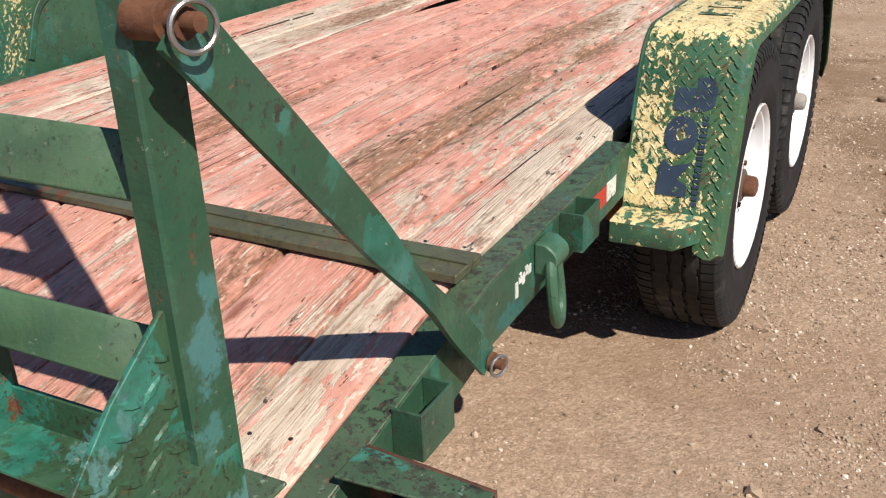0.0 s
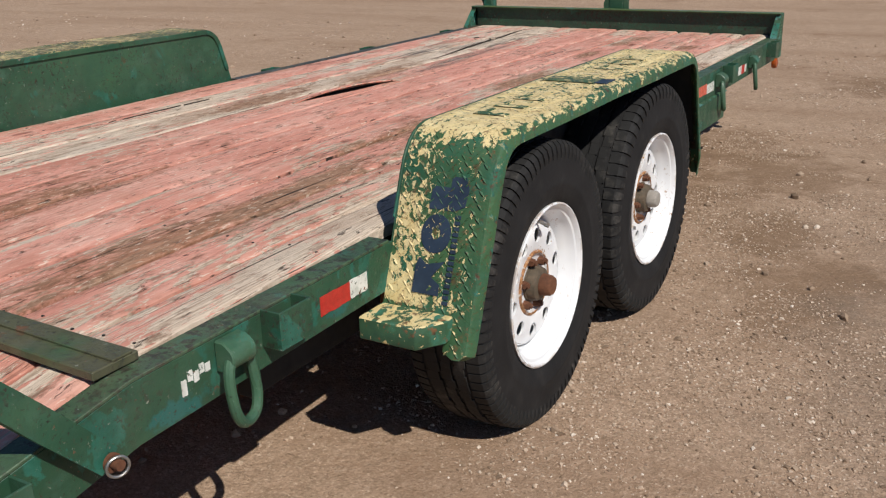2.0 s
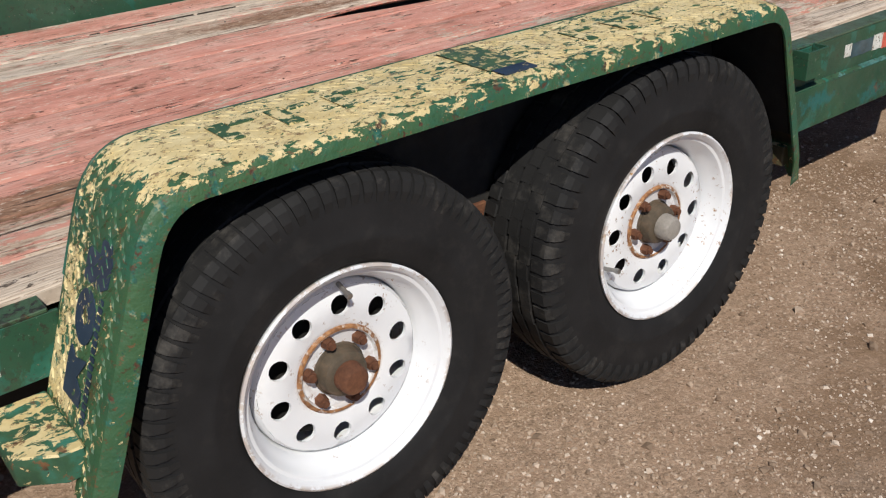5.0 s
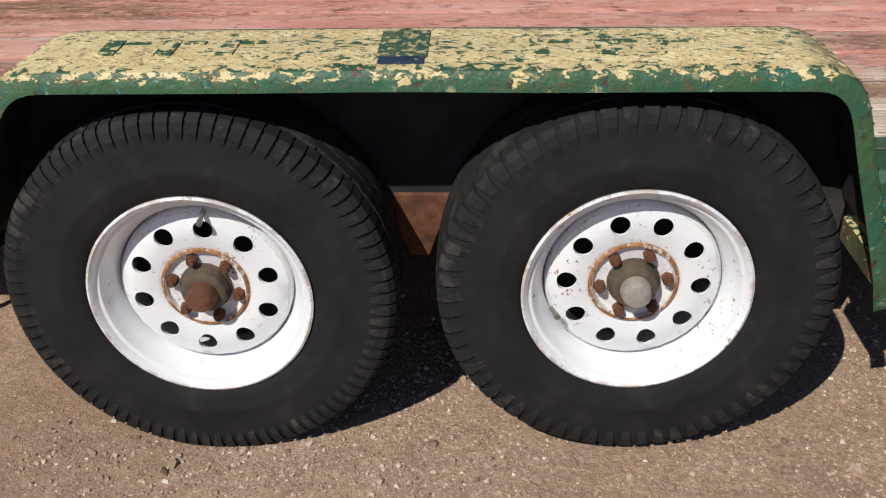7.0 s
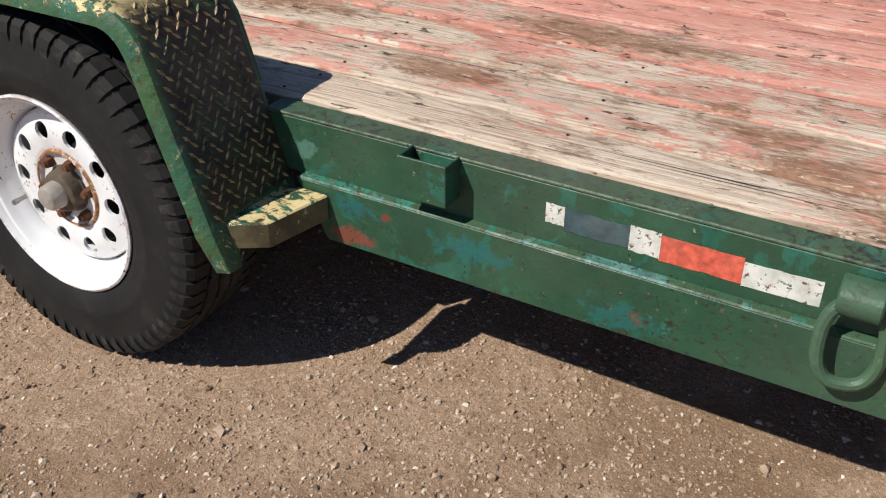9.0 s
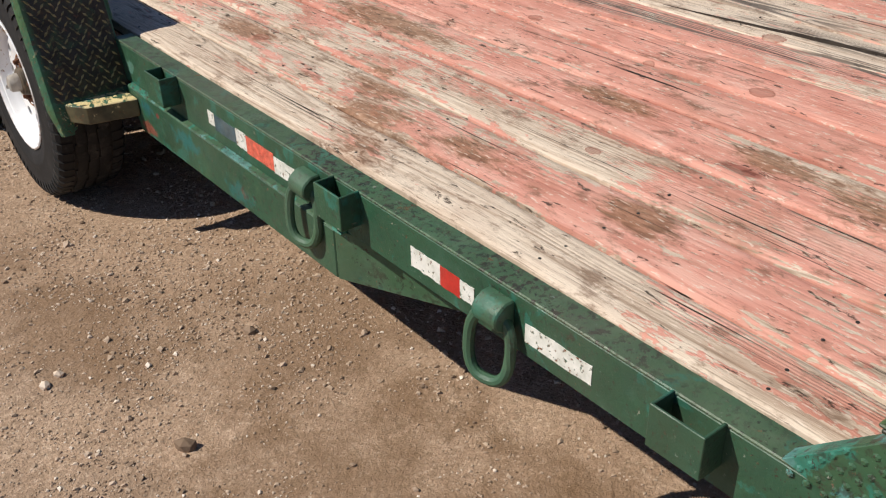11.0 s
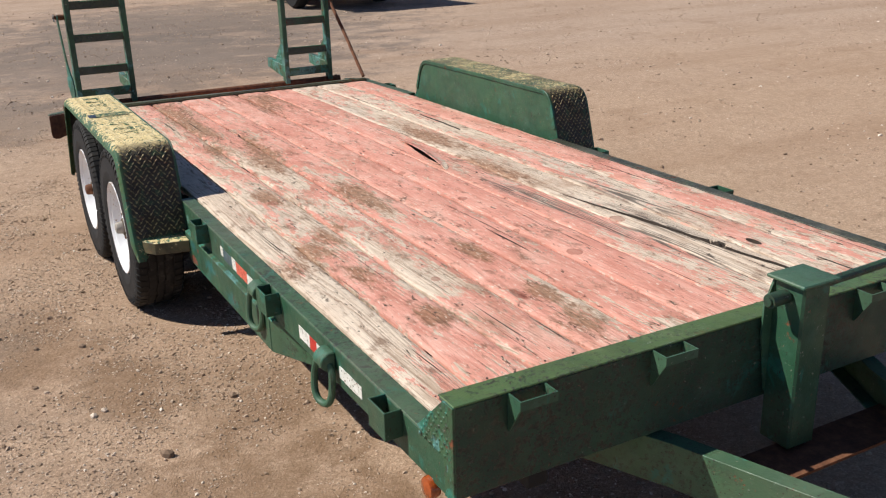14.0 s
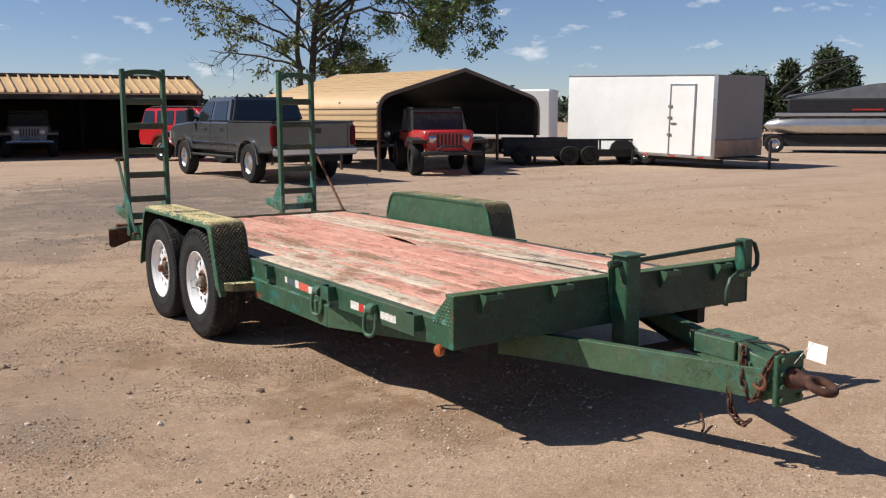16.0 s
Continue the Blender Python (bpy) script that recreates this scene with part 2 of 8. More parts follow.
def fender_paint(name, tread=False, left=1.0):
    m = Mat(name)
    p = m.pos
    y, z = m.axis(p, 1), m.axis(p, 2)
    green = m.ramp(m.noise(7, 6, 0.6, p), (0.3, (0.025, 0.085, 0.040)), (0.7, (0.060, 0.135, 0.050)))
    green = m.mix(m.math("MULTIPLY", m.ramp(m.noise(6, 5, 0.6, p), (0.5, 0.0), (0.64, 1.0)), 0.6), green, (0.015, 0.12, 0.08))
    # how much cream is left: most on the flat top, some on the rear slope, little on the front slope and the outer lip
    top = m.ramp(z, (0.758, 0.0), (0.786, 1.0))
    x = m.math("SUBTRACT", m.math("ABSOLUTE", m.math("ADD", m.axis(p, 0), 0.975)), 0.993)
    lip = m.ramp(x, (0.182, 0.0), (0.205, 1.0))
    rear = m.math("MULTIPLY", m.ramp(m.math("ADD", y, 1.0), (0.74, 1.0), (0.78, 0.0)), m.math("ADD", m.ramp(x, (0.05, 0.62), (0.10, 0.17)), m.ramp(z, (0.44, 0.42), (0.54, 0.0))))
    up = m.axis(m.t.nodes.new("ShaderNodeNewGeometry").outputs["True Normal"], 2)
    low = m.math("MULTIPLY", m.ramp(z, (0.4255, 0.62), (0.432, 0.0)), m.ramp(up, (0.5, 0.0), (0.7, 1.0)))
    rear = m.math("MULTIPLY", rear, m.ramp(z, (0.4262, 0.0), (0.432, 1.0)))
    keep = m.math("SUBTRACT", m.math("MAXIMUM", m.math("MAXIMUM", top, rear), low), m.math("MULTIPLY", lip, 0.42))
    chips = m.noise(80, 6, 0.64, p, (1.0, 0.50, 0.8), 0.6)
    broad = m.noise(7.0, 5, 0.62, p)
    level = m.math("ADD", m.math("MULTIPLY", keep, 0.235 * left), m.math("MULTIPLY", m.math("SUBTRACT", broad, 0.5), 0.42))
    mask = m.ramp(m.math("ADD", chips, level), (0.640, 0.0), (0.662, 1.0))
    cream = m.ramp(m.noise(26, 5, 0.6, p), (0.3, (0.60, 0.46, 0.20)), (0.7, (0.78, 0.65, 0.35)))
    c = m.mix(mask, green, cream)
    c = m.mix(m.math("MULTIPLY", m.ramp(m.noise(115, 4, 0.7, p, (1.0, 0.7, 1.0)), (0.585, 0.0), (0.61, 1.0)), 0.8), c, m.ramp(m.noise(60, 3, 0.5, p), (0.4, (0.055, 0.050, 0.020)), (0.6, (0.16, 0.085, 0.035))))
    if left < 1:
        c = m.mix(m.math("MULTIPLY", top, m.ramp(m.noise(17, 6, 0.7, p), (0.40, 0.15), (0.60, 0.85))), c, m.ramp(m.noise(40, 4, 0.6, p), (0.3, (0.075, 0.060, 0.030)), (0.7, (0.20, 0.165, 0.085))))
    rust = m.ramp(m.noise(34, 8, 0.78, p), (0.575, 0.0), (0.615, 1.0))
    # front slope: shade painted near-black over worn paint, scuffed bright on the raised pattern
    front_shade = m.math("MULTIPLY", m.ramp(m.math("SUBTRACT", y, 0.6), (0.46, 0.0), (0.53, 1.0)), m.ramp(m.noise(26, 6, 0.7, p), (0.34, 0.35), (0.50, 1.0)))
    front_shade = m.math("MULTIPLY", front_shade, m.math("MULTIPLY", m.ramp(x, (0.186, 1.0), (0.200, 0.0)), m.ramp(z, (0.427, 0.0), (0.434, 1.0))))
    # the rolled lip is knocked and scraped: bare rusty steel, teal undercoat
    knock = m.math("MULTIPLY", lip, m.ramp(m.noise(44, 6, 0.7, p, (1.0, 0.8, 0.6)), (0.560, 0.0), (0.585, 1.0)))
    c = m.mix(knock, c, m.ramp(m.noise(38, 3, 0.6, p), (0.32, (0.030, 0.018, 0.012)), (0.40, (0.10, 0.045, 0.022)), (0.45, (0.020, 0.065, 0.040)), (0.54, (0.025, 0.14, 0.10)), (0.64, (0.40, 0.34, 0.17))))
    scuff = m.ramp(m.noise(45, 4, 0.6, p), (0.36, (0.034, 0.027, 0.016)), (0.52, (0.30, 0.235, 0.095)), (0.66, (0.52, 0.42, 0.20))) if tread else m.ramp(m.noise(45, 4, 0.6, p), (0.3, (0.016, 0.011, 0.006)), (0.7, (0.055, 0.040, 0.020)))
    c = m.mix(front_shade, c, scuff)
    c = m.mix(m.math("MULTIPLY", m.math("MULTIPLY", rust, m.math("SUBTRACT", 1.0, m.math("MULTIPLY", lip, 0.8))), 0.6), c, m.ramp(m.noise(80, 3, 0.5, p), (0.3, (0.05, 0.022, 0.012)), (0.7, (0.24, 0.10, 0.04))))
    h = m.math("ADD", m.math("MULTIPLY", mask, 0.6), m.math("MULTIPLY", m.noise(150, 4, 0.6, p), 0.4))
    return m.set(color=c, rough=m.ramp(m.noise(20, 3, 0.5, p), (0.3, 0.42), (0.7, 0.68)), normal=m.bump(m.math("ADD", h, m.math("MULTIPLY", m.math("MULTIPLY", lip, m.noise(38, 3, 0.6, p)), 3.0)), 0.6, 0.0025))




def step_paint():
    m = Mat("chipped_cream_step_paint")
    p = m.pos
    up = m.axis(m.t.nodes.new("ShaderNodeNewGeometry").outputs["True Normal"], 2)
    front = m.ramp(m.math("SUBTRACT", m.axis(p, 1), 0.4), (0.1, 0.0), (0.2, 1.0))
    side = m.math("MULTIPLY", front, m.ramp(up, (0.3, 1.0), (0.5, 0.0)))
    level = m.math("ADD", m.noise(48, 6, 0.66, p, (1.0, 0.6, 0.8), 0.6), m.math("MULTIPLY", m.ramp(up, (0.5, 0.0), (0.7, 1.0)), 0.13))
    level = m.math("SUBTRACT", level, m.math("MULTIPLY", side, 0.04))
    mask = m.ramp(level, (0.600, 0.0), (0.620, 1.0))
    green = m.ramp(m.noise(14, 5, 0.6, p), (0.35, (0.024, 0.070, 0.040)), (0.52, (0.040, 0.105, 0.050)), (0.66, (0.045, 0.19, 0.13)))
    # side faces of the front step get a darker tan, shade put into the colour
    green = m.mix(m.math("MULTIPLY", side, 0.85), green, m.ramp(m.noise(22, 5, 0.6, p), (0.35, (0.070, 0.055, 0.028)), (0.65, (0.17, 0.135, 0.065))))
    c = m.mix(mask, green, m.ramp(m.noise(26, 5, 0.6, p), (0.3, (0.60, 0.46, 0.20)), (0.7, (0.78, 0.65, 0.35))))
    c = m.mix(m.ramp(m.noise(38, 7, 0.74, p), (0.575, 0.0), (0.61, 0.85)), c, m.ramp(m.noise(80, 3, 0.5, p), (0.3, (0.05, 0.022, 0.012)), (0.7, (0.24, 0.10, 0.04))))
    return m.set(color=c, rough=0.6, normal=m.bump(m.math("ADD", mask, m.noise(120, 4, 0.6, p)), 0.5, 0.002))


STEP = step_paint()
FENDER = fender_paint("flaking_cream_over_green_paint")
FENDER_FAR = fender_paint("grimy_olive_paint_with_cream_flakes", False, 0.62)
FENDER_FAR_TREAD = fender_paint("grimy_scuffed_tread_paint", True, 0.62)
FENDER_TREAD = fender_paint("scuffed_tread_over_green_paint", True)


def deck_wood():
    """Weathered plank: pale grain showing through worn salmon-red paint. Object colour r: paint left, g: brown stain."""
    m = Mat("worn_salmon_painted_plank")
    p = m.pos

    def oval(cx, cy, rx, ry):
        d = m.t.nodes.new("ShaderNodeMapping")
        m.put(d.inputs["Vector"], p)
        d.inputs["Scale"].default_value, d.inputs["Location"].default_value = (1 / rx, 1 / ry, 0.0), (-cx / rx, -cy / ry, 0.0)
        ln = m.t.nodes.new("ShaderNodeVectorMath")
        ln.operation = "LENGTH"
        m.put(ln.inputs[0], d.outputs[0])
        return ln.outputs["Value"]
    col = m.info("Color")
    amount, stain, sound = m.axis(col, 0), m.axis(col, 1), m.axis(col, 2)
    rnd = m.info("Random")
    shift = m.t.nodes.new("ShaderNodeCombineXYZ")
    m.put(shift.inputs[1], m.math("MULTIPLY", rnd, 40.0))
    m.put(shift.inputs[0], m.math("MULTIPLY", rnd, 7.0))
    add = m.t.nodes.new("ShaderNodeVectorMath")
    m.put(add.inputs[0], p), m.put(add.inputs[1], shift.outputs[0])
    q = add.outputs[0]
    # growth lines wander slowly across the plank
    sway = m.t.nodes.new("ShaderNodeCombineXYZ")
    m.put(sway.inputs[0], m.math("MULTIPLY", m.noise(1.0, 3, 0.5, q, (5.0, 1.0, 1.0)), 0.035))
    bent = m.t.nodes.new("ShaderNodeVectorMath")
    m.put(bent.inputs[0], q), m.put(bent.inputs[1], sway.outputs[0])
    g = bent.outputs[0]
    # arched growth rings: contour lines of a slow field, mixed with straight grain
    rings = m.math("SINE", m.math("ADD", m.math("MULTIPLY", m.noise(1.0, 1, 0.4, g, (5.5, 0.30, 1.0)), 300.0), m.math("MULTIPLY", m.noise(1.0, 3, 0.6, g, (60.0, 4.0, 1.0)), 2.2)))
    straight = m.noise(1.0, 4, 0.6, g, (120.0, 1.7, 1.0))
    line = m.math("ADD", m.math("MULTIPLY", straight, 0.56), m.math("ADD", m.math("MULTIPLY", rings, 0.13), 0.22))
    fine = m.noise(1.0, 4, 0.65, g, (420.0, 9.0, 1.0))
    patch = m.noise(1.0, 6, 0.62, q, (7.5, 1.5, 1.0), 0.4)
    chip = m.noise(1.0, 8, 0.70, q, (50.0, 19.0, 30.0), 0.8)
    flake = m.noise(1.0, 8, 0.68, q, (16.0, 6.5, 10.0), 0.7)
    bare = m.ramp(line, (0.28, (0.36, 0.265, 0.19)), (0.40, (0.62, 0.495, 0.375)), (0.58, (0.75, 0.630, 0.495)), (0.76, (0.58, 0.45, 0.34)))
    grey = m.ramp(m.noise(1.0, 5, 0.6, q, (4.0, 0.8, 1.0)), (0.50, 0.0), (0.70, 0.30))
    bare = m.mix(grey, bare, m.ramp(line, (0.30, (0.19, 0.165, 0.14)), (0.6, (0.43, 0.385, 0.335))))
    bare = m.mix(m.ramp(fine, (0.35, 0.6), (0.45, 0.0)), bare, (0.18, 0.135, 0.10))
    red = m.ramp(m.noise(1.0, 6, 0.6, q, (12.0, 3.5, 1)), (0.30, (0.55, 0.222, 0.162)), (0.50, (0.685, 0.322, 0.245)), (0.70, (0.74, 0.430, 0.342)))
    red = m.mix(m.ramp(line, (0.34, 0.38), (0.46, 0.0)), red, (0.42, 0.140, 0.098))
    wear = m.math("ADD", m.math("SUBTRACT", m.math("MULTIPLY", patch, 1.30), 0.175), m.math("MULTIPLY", line, 0.50))
    wear = m.math("ADD", wear, m.math("MULTIPLY", chip, 0.75))
    wear = m.math("ADD", wear, m.math("MULTIPLY", flake, 0.65))
    edge = m.math("SUBTRACT", m.math("ADD", wear, m.math("MULTIPLY", amount, 0.50)), 1.645)
    edge = m.math("ADD", edge, m.math("MULTIPLY", m.ramp(m.math("ADD", m.math("MULTIPLY", m.axis(p, 1), 0.3), 0.5), (0.35, 1.0), (0.80, 0.0)), 0.10))
    for cx, cy, rx, ry, w in PAINT:
        edge = m.math("ADD", edge, m.math("MULTIPLY", m.ramp(oval(cx, cy, rx, ry), (0.45, 1.0), (1.0, 0.0)), w))
    mask = m.ramp(edge, (0.0, 0.0), (0.022, 1.0))
    c = m.mix(m.math("MULTIPLY", mask, 0.95), bare, red)
    # brown dirt ground into places
    blot = m.ramp(m.noise(1.0, 7, 0.68, q, (6.0, 2.9, 1), 0.5), (0.47, 0.0), (0.66, 0.70))
    blot = m.math("MULTIPLY", blot, stain)
    for cx, cy, rx, ry in DIRT:
        r = m.math("ADD", m.math("MULTIPLY", oval(cx, cy, rx, ry), 0.8), m.math("MULTIPLY", m.math("SUBTRACT", chip, 0.5), 2.6))
        r = m.math("ADD", r, m.math("MULTIPLY", m.math("SUBTRACT", patch, 0.5), 3.2))
        blot = m.math("MAXIMUM", blot, m.ramp(r, (0.40, 0.95), (1.20, 0.0)))
    c = m.mix(m.math("MULTIPLY", blot, 0.92), c, m.ramp(chip, (0.34, (0.150, 0.070, 0.036)), (0.50, (0.30, 0.155, 0.088)), (0.66, (0.44, 0.255, 0.160))))
    dark = m.ramp(m.noise(1.0, 8, 0.75, q, (22.0, 9.0, 20)), (0.548, 0.0), (0.640, 0.66))
    c = m.mix(dark, c, (0.165, 0.092, 0.055))
    speck = m.ramp(m.noise(1.0, 6, 0.7, q, (46.0, 13.0, 40), 0.4), (0.625, 0.0), (0.650, 0.88))
    c = m.mix(speck, c, (0.060, 0.042, 0.030))
    fleck = m.noise(1.0, 5, 0.7, q, (130.0, 26.0, 60.0), 0.4)
    c = m.mix(m.ramp(fleck, (0.590, 0.0), (0.630, 0.75)), c, (0.74, 0.62, 0.50))
    c = m.mix(m.ramp(fleck, (0.340, 0.60), (0.370, 0.0)), c, (0.13, 0.072, 0.048))
    for cx, cy, rx, ry in STREAKS:
        r = m.math("ADD", oval(cx, cy, rx, ry), m.math("MULTIPLY", m.math("SUBTRACT", patch, 0.5), 2.0))
        c = m.mix(m.math("MULTIPLY", m.ramp(r, (0.5, 0.85), (1.1, 0.0)), m.ramp(line, (0.47, 1.0), (0.54, 0.12))), c, (0.115, 0.098, 0.082))
    crack = m.ramp(m.noise(1.0, 3, 0.6, g, (95.0, 0.9, 1.0)), (0.318, 1.0), (0.336, 0.0))
    crack = m.math("MULTIPLY", crack, m.math("SUBTRACT", 1.0, sound))
    c = m.mix(crack, c, (0.045, 0.033, 0.025))
    for cx, cy, rx, ry in PITS:
        r = m.math("ADD", oval(cx, cy, rx, ry), m.math("MULTIPLY", m.math("SUBTRACT", chip, 0.5), 1.4))
        c = m.mix(m.ramp(r, (0.85, 0.95), (1.0, 0.0)), c, (0.030, 0.021, 0.015))
    for cx, cy, rx, ry in KNOTS:
        r = m.math("ADD", oval(cx, cy, rx, ry), m.math("MULTIPLY", m.math("SUBTRACT", chip, 0.5), 0.9))
        c = m.mix(m.ramp(r, (0.75, 0.55), (0.95, 0.85), (1.05, 0.0)), c, (0.30, 0.115, 0.075))
    knot = m.ramp(m.voronoi(1.0, m.scaled(q, (4.6, 1.35, 0.0))), (0.060, 1.0), (0.080, 0.0))
    c = m.mix(m.math("MULTIPLY", knot, 0.75), c, (0.24, 0.075, 0.050))
    h = m.math("ADD", m.math("MULTIPLY", line, 0.5), m.math("MULTIPLY", fine, 0.35))
    h = m.math("ADD", h, m.math("MULTIPLY", mask, 0.10))
    h = m.math("SUBTRACT", h, m.math("MULTIPLY", crack, 1.2))
    return m.set(color=c, rough=0.8, spec=0.2, normal=m.bump(m.math("SUBTRACT", h, m.math("MULTIPLY", speck, 0.6)), 0.9, 0.005))


# knots and dirt on the deck: centre x, y and half-widths
DIRT = [(-0.648, 1.60, 0.065, 0.22), (-0.70, 2.46, 0.045, 0.10), (-0.676, 2.90, 0.045, 0.08), (-0.65, 3.16, 0.065, 0.14), (-0.114, 2.27, 0.055, 0.12), (-0.233, 2.15, 0.065, 0.12), (-0.413, 1.95, 0.03, 0.06),
        (-0.32, 2.05, 0.05, 0.10), (-0.27, 2.45, 0.05, 0.14), (-0.335, 2.87, 0.05, 0.07), (-0.31, 1.43, 0.05, 0.14), (-0.368, 0.44, 0.06, 0.18), (-1.353, 1.56, 0.06, 0.24), (-1.43, 0.80, 0.07, 0.30), (-0.55, 0.55, 0.08, 0.4), (-0.44, -0.45, 0.09, 0.8), (-1.0, -0.6, 0.12, 0.4)]
# weathered grey streaks, and rotten pits whose shaded hollow is painted dark
STREAKS = [(-1.26, 2.25, 0.055, 0.55), (-1.33, 2.78, 0.045, 0.38), (-1.21, 1.90, 0.04, 0.30), (-1.45, 2.55, 0.05, 0.35), (-1.56, 2.20, 0.05, 0.50)]
PITS = [(-1.461, 2.865, 0.015, 0.045), (-1.580, 2.905, 0.015, 0.040), (-1.645, 3.22, 0.006, 0.12)]
# where more or less of the paint is left: centre x, y, half-widths, amount
PAINT = [(-0.295, 3.08, 0.12, 0.62, 0.30), (-0.12, 3.28, 0.09, 0.32, 0.16), (-0.48, 3.15, 0.12, 0.6, 0.12), (-0.29, 2.45, 0.12, 0.35, 0.14), (-0.67, 2.45, 0.13, 0.6, 0.22), (-1.05, 2.7, 0.14, 1.1, 0.18),
         (-0.86, 3.2, 0.10, 0.5, -0.12), (-0.12, 2.65, 0.09, 0.35, -0.15), (-1.42, 3.0, 0.12, 0.6, -0.12), (-0.95, 0.4, 0.35, 0.9, 0.10), (-1.80, 1.6, 0.12, 2.0, 0.10)]
KNOTS = [(-0.966, 1.380, 0.018, 0.024), (-0.990, 1.891, 0.020, 0.026), (-0.994, 2.659, 0.026, 0.033), (-0.953, 2.345, 0.016, 0.020), (-1.352, 2.44, 0.026, 0.035), (-0.31, 1.50, 0.020, 0.030), (-0.47, 2.62, 0.015, 0.020), (-0.66, 0.35, 0.018, 0.025)]
WOOD = deck_wood()


def gravel():
    m = Mat("packed_gravel_dirt")
    p = m.pos
    c = m.ramp(m.noise(0.5, 8, 0.62, p), (0.32, (0.251, 0.162, 0.103)), (0.50, (0.349, 0.242, 0.163)), (0.68, (0.409, 0.295, 0.209)))
    c = m.mix(0.5, c, m.ramp(m.noise(9.0, 8, 0.74, p), (0.32, (0.205, 0.131, 0.082)), (0.68, (0.465, 0.336, 0.239))))
    g0 = m.axis(m.voronoi(75, p, "Color"), 0)
    gm = m.axis(m.voronoi(26, p, "Color"), 1)
    c = m.mix(0.20, c, m.ramp(gm, (0.0, (0.095, 0.062, 0.042)), (0.5, (0.349, 0.242, 0.163)), (1.0, (0.56, 0.43, 0.33))))
    c = m.mix(0.30, c, m.ramp(g0, (0.0, (0.110, 0.095, 0.061)), (0.6, (0.335, 0.232, 0.160)), (0.93, (0.428, 0.311, 0.228)), (1.0, (0.651, 0.523, 0.410))))
    g1 = m.axis(m.voronoi(190, p, "Color"), 0)
    c = m.mix(0.30, c, m.ramp(g1, (0.0, (0.093, 0.062, 0.042)), (0.5, (0.316, 0.220, 0.152)), (0.88, (0.465, 0.340, 0.247)), (1.0, (0.763, 0.622, 0.494))))
    g2 = m.axis(m.voronoi(620, p, "Color"), 1)
    c = m.mix(0.10, c, m.ramp(g2, (0.0, (0.084, 0.056, 0.038)), (1.0, (0.670, 0.506, 0.372))))
    # tyre-worn streaks and damp brown patches across the yard
    st = m.ramp(m.noise(1.0, 6, 0.6, p, (0.16, 1.1, 1.0)), (0.47, 0.0), (0.68, 0.45))
    c = m.mix(st, c, (0.219, 0.137, 0.084))
    damp = m.ramp(m.noise(1.1, 7, 0.68, p), (0.57, 0.0), (0.70, 0.55))
    c = m.mix(damp, c, (0.177, 0.106, 0.062))
    # darker brown patches at set places
    for cx, cy, rx, ry in ((-0.05, 2.10, 0.45, 0.60), (0.25, 2.70, 0.50, 0.50), (0.40, 1.7, 0.30, 0.35), (-0.2, 3.2, 0.5, 0.5), (0.3, 5.4, 0.5, 0.6), (2.7, 4.7, 1.3, 1.3), (0.65, 1.15, 0.4, 0.5)):
        d = m.t.nodes.new("ShaderNodeMapping")
        m.put(d.inputs["Vector"], p)
        d.inputs["Scale"].default_value, d.inputs["Location"].default_value = (1 / rx, 1 / ry, 0.0), (-cx / rx, -cy / ry, 0.0)
        ln = m.t.nodes.new("ShaderNodeVectorMath")
        ln.operation = "LENGTH"
        m.put(ln.inputs[0], d.outputs[0])
        r = m.math("ADD", ln.outputs["Value"], m.math("MULTIPLY", m.math("SUBTRACT", m.noise(4, 6, 0.65, p), 0.5), 3.0))
        c = m.mix(m.ramp(r, (0.35, 0.55), (1.05, 0.0)), c, (0.150, 0.092, 0.052))
    h = m.math("ADD", m.math("MULTIPLY", m.noise(230, 3, 0.6, p), 0.30), m.math("MULTIPLY", m.noise(60, 5, 0.65, p), 0.75))
    h2 = m.math("ADD", h, m.math("MULTIPLY", m.noise(6, 6, 0.65, p), 1.1))
    # darker grey patches at set places on the yard
    for cx, cy, rx, ry, w in ((-1.5, -7.2, 3.4, 3.4, 0.85), (-3.8, -12.0, 4.0, 4.0, 0.85), (0.7, -4.2, 1.8, 1.3, 0.85), (-2.5, -9.5, 4.5, 4.5, 0.7), (2.9, 3.6, 2.0, 2.6, 0.40), (2.6, 0.0, 1.6, 3.0, 0.25), (1.25, 1.9, 0.7, 1.2, 0.45), (1.3, 0.5, 0.7, 0.9, 0.40)):
        d = m.t.nodes.new("ShaderNodeMapping")
        m.put(d.inputs["Vector"], p)
        d.inputs["Scale"].default_value, d.inputs["Location"].default_value = (1 / rx, 1 / ry, 0.0), (-cx / rx, -cy / ry, 0.0)
        ln = m.t.nodes.new("ShaderNodeVectorMath")
        ln.operation = "LENGTH"
        m.put(ln.inputs[0], d.outputs[0])
        r = m.math("ADD", ln.outputs["Value"], m.math("MULTIPLY", m.math("SUBTRACT", m.noise(1.6, 8, 0.72, p), 0.5), 2.6))
        c = m.mix(m.ramp(r, (0.55, w), (1.25, 0.0)), c, m.mix(0.35, (0.125, 0.100, 0.080), c))
    # the ground turns paler and bluer towards -y
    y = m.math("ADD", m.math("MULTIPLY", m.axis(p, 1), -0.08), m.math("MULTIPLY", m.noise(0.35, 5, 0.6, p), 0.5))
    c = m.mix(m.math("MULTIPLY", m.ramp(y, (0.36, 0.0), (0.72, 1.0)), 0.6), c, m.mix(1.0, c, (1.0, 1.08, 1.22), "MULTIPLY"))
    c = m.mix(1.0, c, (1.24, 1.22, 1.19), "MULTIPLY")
    return m.set(color=c, rough=0.95, spec=0.12, normal=m.bump(h2, 0.75, 0.012))


